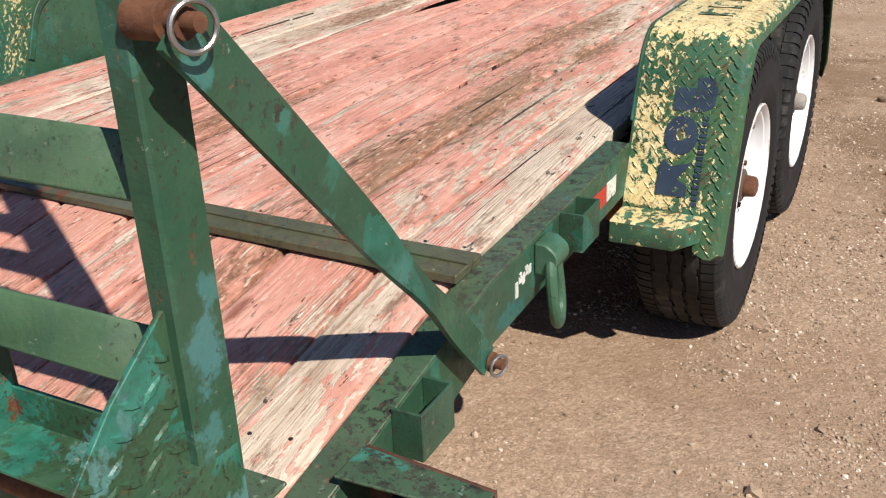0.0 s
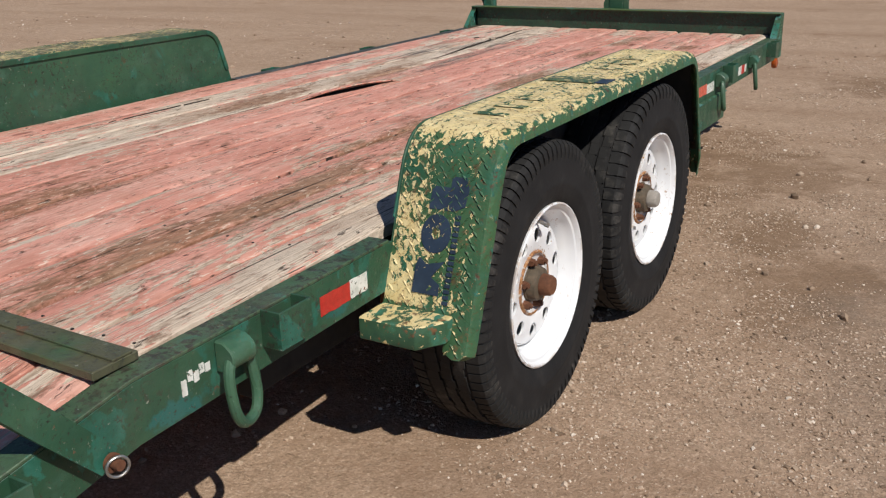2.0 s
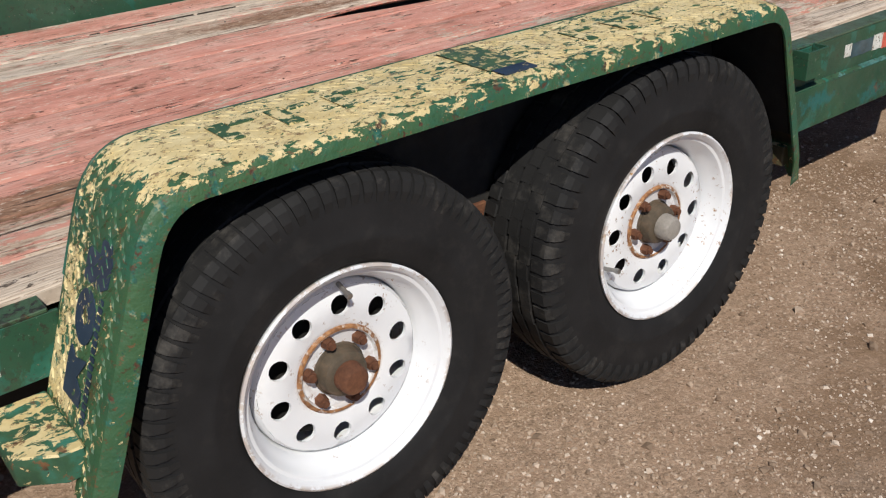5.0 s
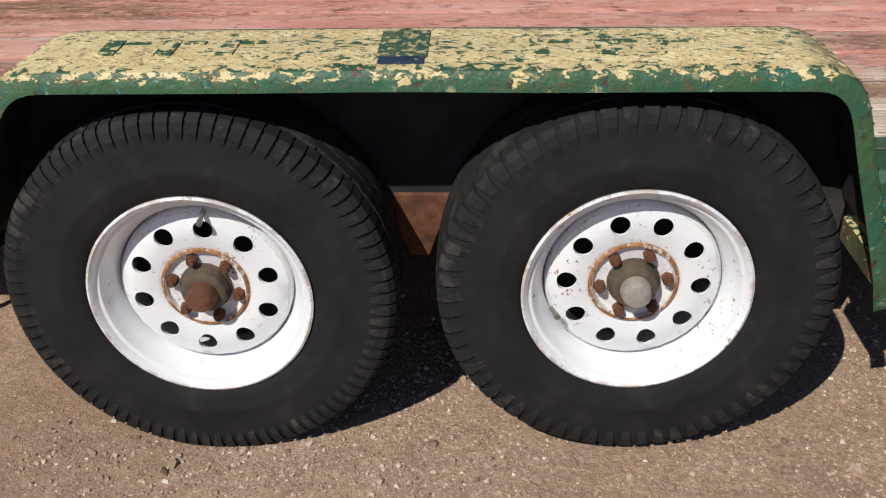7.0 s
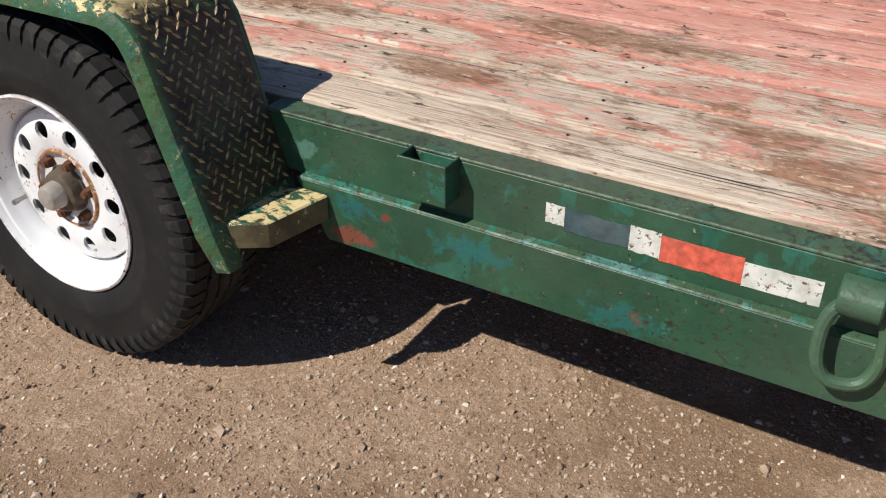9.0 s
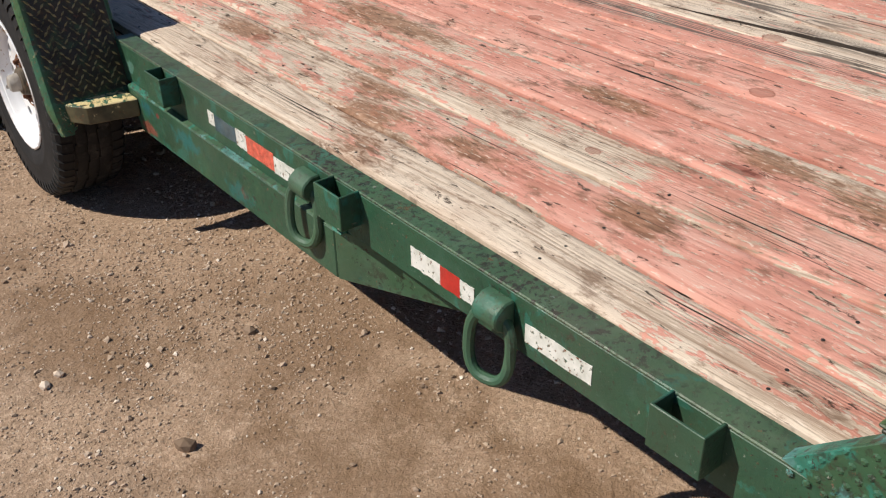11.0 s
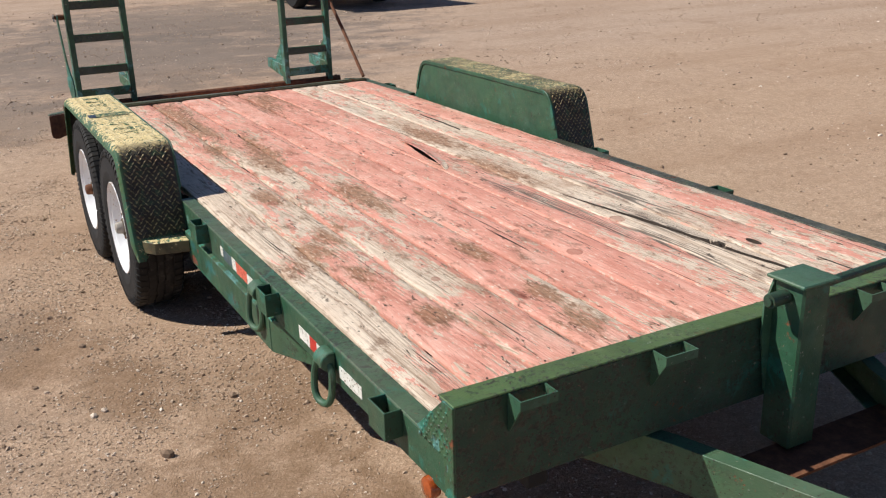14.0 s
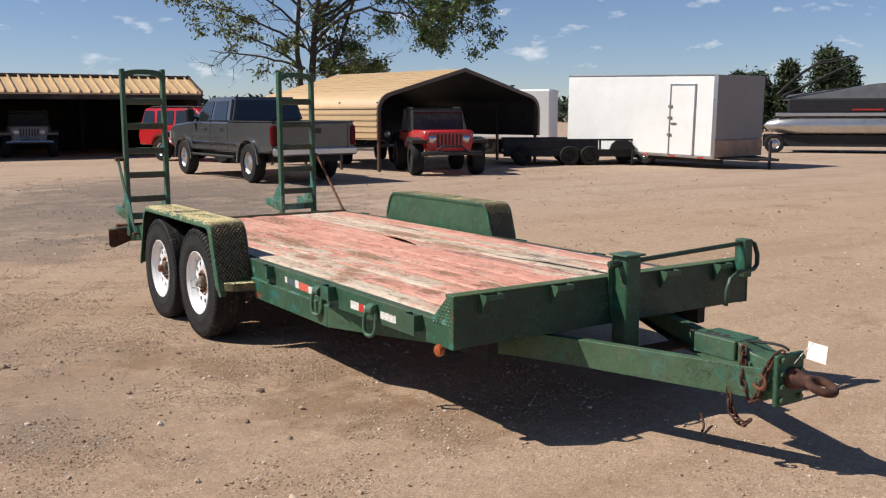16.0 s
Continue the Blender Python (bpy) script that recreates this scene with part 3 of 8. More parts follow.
GRAVEL = gravel()
m = Mat("gravel_stones")
PEBBLE = m.set(color=m.ramp(m.island(), (0.0, (0.20, 0.138, 0.092)), (0.30, (0.36, 0.260, 0.180)), (0.78, (0.50, 0.380, 0.280)), (0.94, (0.62, 0.50, 0.39)), (1.0, (0.80, 0.71, 0.60))), rough=0.9, spec=0.2,
               normal=m.bump(m.noise(160, 3), 0.4, 0.003))


def rubber(name, base, dust):
    m = Mat(name)
    c = m.ramp(m.noise(9, 5), (0.3, tuple(v * 0.7 for v in base)), (0.7, tuple(v * 1.3 for v in base)))
    c = m.mix(m.ramp(m.noise(14, 7, 0.7), (0.52, 0.0), (0.78, dust)), c, (0.16, 0.145, 0.125))
    return m.set(color=c, rough=0.78, spec=0.3, normal=m.bump(m.noise(90, 4), 0.3, 0.002))


TYRE = rubber("weathered_tyre_rubber", (0.0135, 0.0130, 0.0130), 0.10)
TREAD = rubber("dusty_tread_rubber", (0.017, 0.0165, 0.016), 0.50)


def rim_paint():
    m = Mat("white_enamel_with_rust")
    c = m.ramp(m.noise(7, 4), (0.3, (0.78, 0.79, 0.80)), (0.7, (0.87, 0.87, 0.86)))
    r = m.ramp(m.noise(62, 7, 0.72, m.pos), (0.590, 0.0), (0.625, 1.0))
    r = m.math("MULTIPLY", r, m.ramp(m.noise(6.5, 4, 0.5, m.pos), (0.47, 0.0), (0.58, 1.0)))
    flat = m.t.nodes.new("ShaderNodeVectorMath")
    flat.operation = "LENGTH"
    m.put(flat.inputs[0], m.scaled(m.obj, (0.0, 1.0, 1.0)))
    rad = flat.outputs["Value"]
    near = m.math("MAXIMUM", m.ramp(rad, (0.2025, 0.0), (0.208, 0.55)), m.ramp(rad, (0.072, 0.25), (0.082, 0.8), (0.090, 0.0)))
    r = m.math("MAXIMUM", r, m.math("MULTIPLY", near, m.ramp(m.noise(22, 7, 0.72), (0.47, 0.0), (0.53, 0.9))))
    c = m.mix(r, c, m.ramp(m.noise(60, 3), (0.3, (0.16, 0.06, 0.02)), (0.7, (0.42, 0.24, 0.08))))
    return m.set(color=c, rough=m.mix(r, (0.28, 0.28, 0.28), (0.9, 0.9, 0.9)), coat=0.15, normal=m.bump(m.noise(40, 3), 0.08, 0.002))


RIM = rim_paint()


def rusty(name, a, b, c3, rough=0.88):
    m = Mat(name)
    n = m.noise(26, 8, 0.7)
    c = m.ramp(n, (0.25, a), (0.5, b), (0.78, c3))
    return m.set(color=c, rough=rough, metal=0.15, normal=m.bump(m.noise(110, 5, 0.7), 0.6, 0.003))


RUST = rusty("brown_rust", (0.050, 0.022, 0.012), (0.145, 0.058, 0.028), (0.27, 0.125, 0.06))
m = Mat("rust_stain_on_white_enamel")
RUST_RING = m.set(color=m.mix(m.ramp(m.noise(55, 6, 0.7), (0.37, 0.0), (0.47, 1.0)), (0.66, 0.62, 0.56), m.ramp(m.noise(90, 4, 0.6), (0.35, (0.17, 0.070, 0.026)), (0.65, (0.42, 0.21, 0.085)))), rough=0.8, normal=m.bump(m.noise(110, 4), 0.4, 0.002))
RUST_DARK = rusty("dark_brown_rust", (0.026, 0.012, 0.009), (0.075, 0.032, 0.020), (0.16, 0.072, 0.042))
HUB = rusty("greasy_hub_steel", (0.045, 0.036, 0.024), (0.105, 0.080, 0.052), (0.20, 0.13, 0.08), 0.7)
HUB_PALE = rusty("pale_dust_cap", (0.20, 0.18, 0.15), (0.34, 0.31, 0.27), (0.46, 0.43, 0.38), 0.7)
STEEL = plain("dull_steel", (0.36, 0.35, 0.33), 0.42, 0.85, 0.25, 30, 0.2, 0.25)
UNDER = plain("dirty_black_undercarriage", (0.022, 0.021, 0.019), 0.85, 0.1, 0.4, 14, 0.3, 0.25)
m = Mat("chipped_blue_paint")
flaw = m.ramp(m.noise(75, 6, 0.7, m.pos), (0.62, 0.0), (0.64, 1.0))
BLUE = m.set(color=m.mix(flaw, m.ramp(m.noise(20, 4, 0.6, m.pos), (0.3, (0.014, 0.026, 0.048)), (0.7, (0.030, 0.052, 0.088))),
                         m.ramp(m.noise(50, 3, 0.5, m.pos), (0.46, (0.040, 0.095, 0.045)), (0.56, (0.50, 0.39, 0.17)))), rough=0.6, normal=m.bump(flaw, 0.4, 0.001))
m = Mat("green_shadow_lettering")
flaw = m.ramp(m.noise(48, 6, 0.66, m.pos), (0.505, 0.0), (0.525, 1.0))
OLDGREEN = m.set(color=m.mix(flaw, m.ramp(m.noise(24, 5, 0.6, m.pos), (0.3, (0.032, 0.085, 0.036)), (0.7, (0.062, 0.120, 0.050))), m.ramp(m.noise(26, 5, 0.6, m.pos), (0.3, (0.60, 0.46, 0.20)), (0.7, (0.78, 0.65, 0.35)))),
                 rough=0.6, normal=m.bump(m.noise(90, 4, 0.6, m.pos), 0.4, 0.002))
m = Mat("dark_green_band_paint")
BAND = m.set(color=m.mix(m.ramp(m.noise(60, 6, 0.68, m.pos), (0.53, 0.0), (0.56, 1.0)), m.ramp(m.noise(24, 5, 0.6, m.pos), (0.35, (0.034, 0.070, 0.050)), (0.55, (0.050, 0.105, 0.045)), (0.7, (0.080, 0.135, 0.055))), (0.52, 0.41, 0.19)),
             rough=0.6, normal=m.bump(m.noise(90, 4, 0.6, m.pos), 0.4, 0.002))
m = Mat("worn_white_tape")
spot = m.ramp(m.noise(80, 6, 0.72, m.pos), (0.575, 0.0), (0.60, 1.0))
TAPE_WHITE = m.set(color=m.mix(spot, m.ramp(m.noise(30, 5, 0.6, m.pos), (0.35, (0.56, 0.57, 0.50)), (0.6, (0.78, 0.77, 0.71))), m.ramp(m.noise(60, 2, 0.5, m.pos), (0.45, (0.16, 0.055, 0.02)), (0.55, (0.06, 0.12, 0.075)))),
                   rough=0.4, normal=m.bump(m.noise(60, 3, 0.6, m.pos), 0.3, 0.002))
TAPE_RED = plain("worn_red_tape", (0.50, 0.030, 0.020), 0.45, 0, 0.2, 60, 0.2, 0.15)
TAPE_ORANGE = plain("sun_faded_orange_tape", (0.72, 0.135, 0.085), 0.3, 0, 0.45, 60, 0.2, 0.25)
TAPE_PEELED = plain("peeled_grey_blue_tape", (0.060, 0.105, 0.120), 0.6, 0, 0.5, 30, 0.3, 0.3)
BLACK = plain("black_plastic", (0.018, 0.018, 0.019), 0.5, 0, 0.3, 20, 0.1, 0.2)
SPLIT = plain("shaded_split_wood", (0.045, 0.032, 0.022), 0.9, 0, 0.4, 60, 0.4, 0.2)
PAPER = plain("white_paper", (0.78, 0.77, 0.74), 0.8, 0, 0.05, 20, 0.05, 0.05)


def lens(name, color, rough=0.16, bump=0.5, coat=0.6):
    m = Mat(name)
    c = m.ramp(m.noise(60, 2), (0.3, tuple(v * 0.7 for v in color)), (0.7, color))
    return m.set(color=c, rough=rough, coat=coat, spec=0.15 + 0.4 * coat, normal=m.bump(m.noise(180, 1), bump, 0.003))


LENS_RED, LENS_AMBER = lens("red_lamp_lens", (0.115, 0.0022, 0.004), 0.22, 0.15, 0.0), lens("amber_marker_lens", (0.38, 0.075, 0.012))
REFLECTOR = lens("red_reflector", (0.55, 0.010, 0.012), 0.25, 0.3, 0.1)


def car_paint(name, color, metal=0.0, rough=0.3):
    m = Mat(name)
    c = m.ramp(m.noise(1.8, 4), (0.3, tuple(v * 0.85 for v in color)), (0.7, color))
    c = m.mix(m.ramp(m.noise(3.5, 6, 0.65), (0.5, 0.0), (0.8, 0.10)), c, (0.25, 0.21, 0.17))
    return m.set(color=c, rough=rough, metal=metal, coat=0.5)


TRUCK_GREY = car_paint("grey_pewter_car_paint", (0.105, 0.108, 0.110), 0.35, 0.22)
CAR_RED = car_paint("red_car_paint", (0.55, 0.016, 0.020))
CHROME = plain("chrome", (0.62, 0.62, 0.63), 0.18, 1.0, 0.1, 8, 0.0, 0.1)
m = Mat("dark_vehicle_glass")
GLASS = m.set(color=(0.018, 0.022, 0.025), rough=0.06, spec=0.7)


def ribbed(name, color):
    m = Mat(name)
    c = m.ramp(m.noise(0.9, 5), (0.3, tuple(v * 0.9 for v in color)), (0.7, color))
    c = m.mix(m.ramp(m.noise(2.4, 6, 0.65), (0.5, 0.0), (0.85, 0.3)), c, tuple(v * 0.6 for v in color))
    return m.set(color=c, rough=0.5, normal=m.bump(m.noise(30, 2), 0.05, 0.003))


TAN = ribbed("tan_sheet_metal", (0.62, 0.43, 0.235))
TAN_TRIM = ribbed("brown_metal_trim", (0.095, 0.060, 0.042))
WHITE_SHEET = ribbed("white_sheet_metal", (0.82, 0.82, 0.80))
GREY_SHEET = ribbed("grey_sheet_metal", (0.22, 0.213, 0.215))
ALU = plain("brushed_aluminium", (0.60, 0.59, 0.57), 0.32, 0.9, 0.12, 3, 0.05, 0.15)
BARN_DARK = plain("old_dark_boards", (0.030, 0.026, 0.024), 0.9, 0, 0.4, 2.5, 0.3, 0.3)
# brown stands in for what the bright plate reflects
STONE_GUARD = plain("brown_reflection_stone_guard", (0.36, 0.235, 0.165), 0.6, 0.2, 0.3, 3.0, 0.1, 0.2)
# near-black zinc puts the carport's inner shade into the colour
DARK_ZINC = plain("shade_dark_zinc_sheet", (0.026, 0.027, 0.031), 0.6, 0.3, 0.3, 1.5, 0.1, 0.2)
BOAT_BLACK = plain("black_boat_panel", (0.012, 0.012, 0.014), 0.6, 0, 0.3, 2.0, 0.05, 0.06)
CANVAS = plain("grey_boat_canvas", (0.070, 0.072, 0.082), 0.85, 0, 0.3, 2.0, 0.3, 0.2)
m = Mat("grey_tree_bark")
BARK = m.set(color=m.ramp(m.noise(14, 7, 0.7, None, (1, 1, 0.25)), (0.3, (0.035, 0.028, 0.022)), (0.7, (0.12, 0.10, 0.082))), rough=0.95,
             normal=m.bump(m.noise(24, 6, 0.7, None, (1, 1, 0.2)), 0.8, 0.02))


def leaf(name, a, b, c3):
    m = Mat(name)
    m.b.inputs["Subsurface Weight"].default_value = 0.0
    return m.set(color=m.ramp(m.island(), (0.0, a), (0.55, b), (1.0, c3)), rough=0.6, spec=0.25)


LEAF = leaf("green_leaves", (0.085, 0.118, 0.034), (0.150, 0.190, 0.058), (0.26, 0.24, 0.090))
LEAF_DARK = leaf("dark_green_leaves", (0.052, 0.092, 0.032), (0.095, 0.150, 0.052), (0.15, 0.17, 0.060))
PINE = leaf("dark_pine_needles", (0.022, 0.038, 0.018), (0.042, 0.062, 0.028), (0.075, 0.090, 0.040))
FARWOOD = leaf("far_wood_leaves", (0.022, 0.034, 0.020), (0.036, 0.052, 0.030), (0.055, 0.070, 0.042))


# ---- mesh helpers ----
def box(bm, x0, x1, y0, y1, z0, z1, bev=0.0, m=None, seg=1):
    t = Matrix.Translation(((x0 + x1) / 2, (y0 + y1) / 2, (z0 + z1) / 2)) @ Matrix.Diagonal((x1 - x0, y1 - y0, z1 - z0, 1))
    v = bmesh.ops.create_cube(bm, size=1.0, matrix=t)["verts"]
    if bev:
        e = list({e for w in v for e in w.link_edges})
        v = [w for f in bmesh.ops.bevel(bm, geom=e, offset=bev, segments=seg, affect="EDGES", profile=0.5)["faces"] for w in f.verts] + [w for w in v if w.is_valid]
        v = list(set(v))
        more = set(v)
        for w in v:
            for e in w.link_edges:
                more.update(e.verts)
        v = list(more)
    if m is not None:
        bmesh.ops.transform(bm, matrix=m, verts=v)
    return bm


def prism(bm, poly, a, b, axis="x", bev=0.0):
    """Extrudes a polygon from a to b along an axis. poly: (y, z) for x, (x, z) for y, (x, y) for z."""
    def at(p, k):
        return {"x": (k, p[0], p[1]), "y": (p[0], k, p[1]), "z": (p[0], p[1], k)}[axis]
    va = [bm.verts.new(at(p, a)) for p in poly]
    vb = [bm.verts.new(at(p, b)) for p in poly]
    n = len(poly)
    fs = [bm.faces.new(va), bm.faces.new(vb[::-1])]
    for k in range(n):
        fs.append(bm.faces.new((va[k], vb[k], vb[(k + 1) % n], va[(k + 1) % n])))
    bmesh.ops.recalc_face_normals(bm, faces=fs)
    if bev:
        e = list({e for f in fs for e in f.edges})
        bmesh.ops.bevel(bm, geom=e, offset=bev, segments=1, affect="EDGES")
    return bm


def cyl(bm, p0, p1, r, seg=16, r2=None, caps=True):
    p0, p1 = Vector(p0), Vector(p1)
    d = p1 - p0
    m = Matrix.Translation((p0 + p1) / 2) @ d.to_track_quat("Z", "Y").to_matrix().to_4x4()
    bmesh.ops.create_cone(bm, cap_ends=caps, segments=seg, radius1=r, radius2=r if r2 is None else r2, depth=d.length, matrix=m)
    return bm


def tube(bm, pts, r, seg=8, closed=False, taper=None):
    """A round bar along points."""
    pts = [Vector(p) for p in pts]
    n = len(pts)
    rings, up = [], None
    for k, p in enumerate(pts):
        a = pts[(k - 1) % n] if closed or k else p
        b = pts[(k + 1) % n] if closed or k < n - 1 else p
        d = (b - a).normalized()
        if up is None:
            up = d.orthogonal().normalized()
        up = (up - d * up.dot(d)).normalized()
        side = d.cross(up)
        rr = r if taper is None else r * taper[k]
        rings.append([bm.verts.new(p + rr * (math.cos(t) * up + math.sin(t) * side)) for t in [2 * math.pi * j / seg for j in range(seg)]])
    for k in range(n if closed else n - 1):
        a, b = rings[k], rings[(k + 1) % n]
        best = 0
        if closed and k == n - 1:
            best = min(range(seg), key=lambda s: (a[0].co - b[s].co).length)
        for j in range(seg):
            bm.faces.new((a[j], a[(j + 1) % seg], b[(j + 1 + best) % seg], b[(j + best) % seg]))
    if not closed:
        bm.faces.new(rings[0][::-1]), bm.faces.new(rings[-1])
    return bm


def lathe(bm, prof, seg=48, axis="x", centre=(0, 0, 0), closed=False):
    """Turns (radius, along) points round the axis."""
    c = Vector(centre)
    rings = []
    for k in range(seg):
        t = 2 * math.pi * k / seg
        ring = []
        for r, a in prof:
            p = {"x": (a, r * math.cos(t), r * math.sin(t)), "z": (r * math.cos(t), r * math.sin(t), a), "y": (r * math.cos(t), a, r * math.sin(t))}[axis]
            ring.append(bm.verts.new(c + Vector(p)))
        rings.append(ring)
    n = len(prof)
    for k in range(seg):
        a, b = rings[k], rings[(k + 1) % seg]
        for j in range(n if closed else n - 1):
            bm.faces.new((a[j], b[j], b[(j + 1) % n], a[(j + 1) % n]))
    bmesh.ops.recalc_face_normals(bm, faces=bm.faces)
    return bm


def bow(k, p0, p1, p2, n):
    """Points on a quadratic curve."""
    p0, p1, p2 = Vector(p0), Vector(p1), Vector(p2)
    return [(1 - t) ** 2 * p0 + 2 * t * (1 - t) * p1 + t * t * p2 for t in [j / n for j in range(k, n + 1)]]


def smooth(me, angle=35):
    me.shade_smooth()
    me.set_sharp_from_angle(angle=radians(angle))


def mesh_of(name, bm, material, soft=True):
    me = bpy.data.meshes.new(name)
    bm.to_mesh(me)
    bm.free()
    if material:
        me.materials.append(material)
    if soft:
        smooth(me)
    return me


def part(name, bm, material, parent, label="", soft=True):
    me = bm if isinstance(bm, bpy.types.Mesh) else mesh_of(name, bm, material, soft)
    ob = new(name, me)
    ob.parent = parent
    if label:
        ob["label"] = label
    return ob


def thing(name, label, category, m=None, group="", kind=""):
    ob = new(name)
    ob.empty_display_size = 0.2
    if m is not None:
        ob.matrix_world = m
    return tagged(ob, label, category, group, kind)


def B():
    return bmesh.new()


# ---- ground ----
def ground_height(x, y):
    near = math.exp(-((x + 1) ** 2 + (y - 1) ** 2) / 60.0)
    dip = -0.016 * sum(math.exp(-((x - a) ** 2 + (y - b) ** 2) / 0.10) for a in (0.1, -2.05) for b in (0.05, 0.80))
    return dip + 0.006 * noise.noise(Vector((x * 0.9, y * 0.9, 0.3))) + 0.05 * (1 - near) * noise.noise(Vector((x * 0.08, y * 0.08, 5.0)))


def build_ground():
    k = np.linspace(-1, 1, 181)
    g = np.sign(k) * (9.0 * np.abs(k) + 1500.0 * np.abs(k) ** 7)
    xs, ys = g - 1.0, g + 1.0
    verts = [(x, y, ground_height(x, y)) for y in ys for x in xs]
    n = len(xs)
    faces = [(j * n + i, j * n + i + 1, (j + 1) * n + i + 1, (j + 1) * n + i) for j in range(n - 1) for i in range(n - 1)]
    me = bpy.data.meshes.new("ground")
    me.from_pydata(verts, [], faces)
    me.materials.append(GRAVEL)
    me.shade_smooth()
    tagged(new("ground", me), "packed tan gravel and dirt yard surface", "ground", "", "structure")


build_ground()


def heights(x, y):
    """ground_height for many points: read from a grid."""
    table = GRID
    i = np.clip(((x + 15) / 0.1).astype(int), 0, 199)
    j = np.clip(((y + 17) / 0.1).astype(int), 0, 259)
    u, v = (x + 15) / 0.1 - i, (y + 17) / 0.1 - j
    return (table[j, i] * (1 - u) + table[j, i + 1] * u) * (1 - v) + (table[j + 1, i] * (1 - u) + table[j + 1, i + 1] * u) * v


GRID = np.array([[ground_height(x, y) for x in np.linspace(-15, 5.1, 202)] for y in np.linspace(-17, 9.1, 262)])


def stones(name, label, count, xr, yr, size, seed, clear=False, fine=False, bare=-0.3):
    """Loose stones, pressed a little into the ground."""
    rng = np.random.RandomState(seed)
    if fine:
        base = np.array([(1, 0, 0), (-0.5, 0.87, 0), (-0.5, -0.87, 0), (0.45, 0.5, 0.62), (-0.65, 0.05, 0.58), (0.3, -0.5, 0.66)])
        tri = np.array([(0, 1, 3), (1, 2, 4), (2, 0, 5), (3, 1, 4), (4, 2, 5), (5, 0, 3), (3, 4, 5)])
    else:
        bm = bmesh.new()
        bmesh.ops.create_icosphere(bm, subdivisions=1, radius=1.0)
        bm.verts.ensure_lookup_table()
        base = np.array([tuple(v.co) for v in bm.verts])
        tri = np.array([[v.index for v in f.verts] for f in bm.faces])
        bm.free()
    x, y = rng.uniform(*xr, count), rng.uniform(*yr, count)
    if fine:
        thick = np.sin(2.3 * x + 1.1 * y) + np.sin(3.9 * y - 2.1 * x + 1.0) + np.sin(7.1 * x + 4.3 * y) * 0.6 + np.sin(13.7 * x - 9.1 * y + 2.0) * 0.7 + np.sin(19.3 * y + 11.0 * x) * 0.5 + rng.normal(0, 0.7, count) > bare
        x, y = x[thick], y[thick]
    if clear:
        far = ~((x > -3.5) & (x < 2.6) & (y > -3.5) & (y < 6.5))
        x, y = x[far], y[far]
    n = len(x)
    s = size * np.exp(rng.normal(0, 0.42, n))
    a = rng.uniform(0, 6.283, n)
    p = base[None] * rng.uniform(0.78, 1.22, (n, len(base), 1)) * s[:, None, None]
    p[:, :, 1] *= rng.uniform(0.6, 1.0, (n, 1))
    p[:, :, 2] *= rng.uniform(0.55, 1.15, (n, 1))
    ca, sa = np.cos(a)[:, None], np.sin(a)[:, None]
    q = np.stack([p[:, :, 0] * ca - p[:, :, 1] * sa + x[:, None], p[:, :, 0] * sa + p[:, :, 1] * ca + y[:, None], p[:, :, 2] + (heights(x, y) + (0.0 if fine else 0.15) * s)[:, None]], 2)
    f = (tri[None] + (np.arange(n) * len(base))[:, None, None]).reshape(-1, 3)
    me = bpy.data.meshes.new(name)
    me.from_pydata(q.reshape(-1, 3).tolist(), [], f.tolist())
    me.materials.append(PEBBLE)
    tagged(new(name, me), label, "gravel", "", "stuff")


stones("fine_gravel", "fine loose tan gravel scattered over the dirt", 90000, (-0.2, 1.7), (-2.6, 5.0), 0.0027, 3, False, True)
stones("loose_gravel", "loose tan and grey gravel stones on the dirt", 110000, (-1.2, 3.2), (-3.8, 6.8), 0.0036, 4, False, True, 0.2)
stones("coarse_gravel", "coarser grey gravel beside the tyre tracks", 34000, (-0.3, 2.6), (-2.5, 5.5), 0.0046, 14, False, True, 0.7)
stones("scattered_stones", "scattered pale stones on the gravel yard", 2200, (-3.5, 3.5), (-5.0, 7.0), 0.0062, 5)
stones("larger_stones", "larger pale stones lying on the gravel", 130, (0.2, 2.8), (0.8, 6.5), 0.0125, 21)
stones("far_gravel", "coarse gravel scattered across the far yard", 52000, (-14.0, 4.5), (-16.0, 8.0), 0.0085, 6, True, True, 0.1)

# ---- the trailer ----
DECK = 0.566
W = 1.95
Y0, Y1 = -1.70, 3.57
trailer = thing("flatbed_trailer", "old green tandem-axle equipment trailer with worn salmon-painted plank deck", "trailer")


BREAK = -1.14


def deck_z(y):
    """Height of the plank tops: level, then a short sloping tail behind the cross bar."""
    if y < BREAK:
        return 0.551 - 0.17 * (BREAK - y)
    return DECK - 0.010 * max(0.0, min(1.0, (-0.43 - y) / 0.71))


def tail_rail(x, s):
    """Rear stretch of a side rail, bent down along the sloping tail."""
    bm = B()
    prism(bm, [(-0.385, 0.445), (-0.385, 0.553), (BREAK, 0.543), (Y0, 0.448), (Y0, 0.340), (BREAK, 0.430)], x - s * 0.007, x, "x", 0.001)
    part("side_rail", bm, GREEN, trailer, "green steel side channel bent down along the tail")
    bm = B()
    prism(bm, [(-0.400, 0.5535), (-0.400, 0.5605), (BREAK, 0.5505), (Y0, 0.4555), (Y0, 0.4485), (BREAK, 0.5435)], x - s * 0.054, x + s * 0.001, "x", 0.0015)
    part("rail_cap", bm, GREEN_FLAKED, trailer, "flaked green top flange of the side rail")


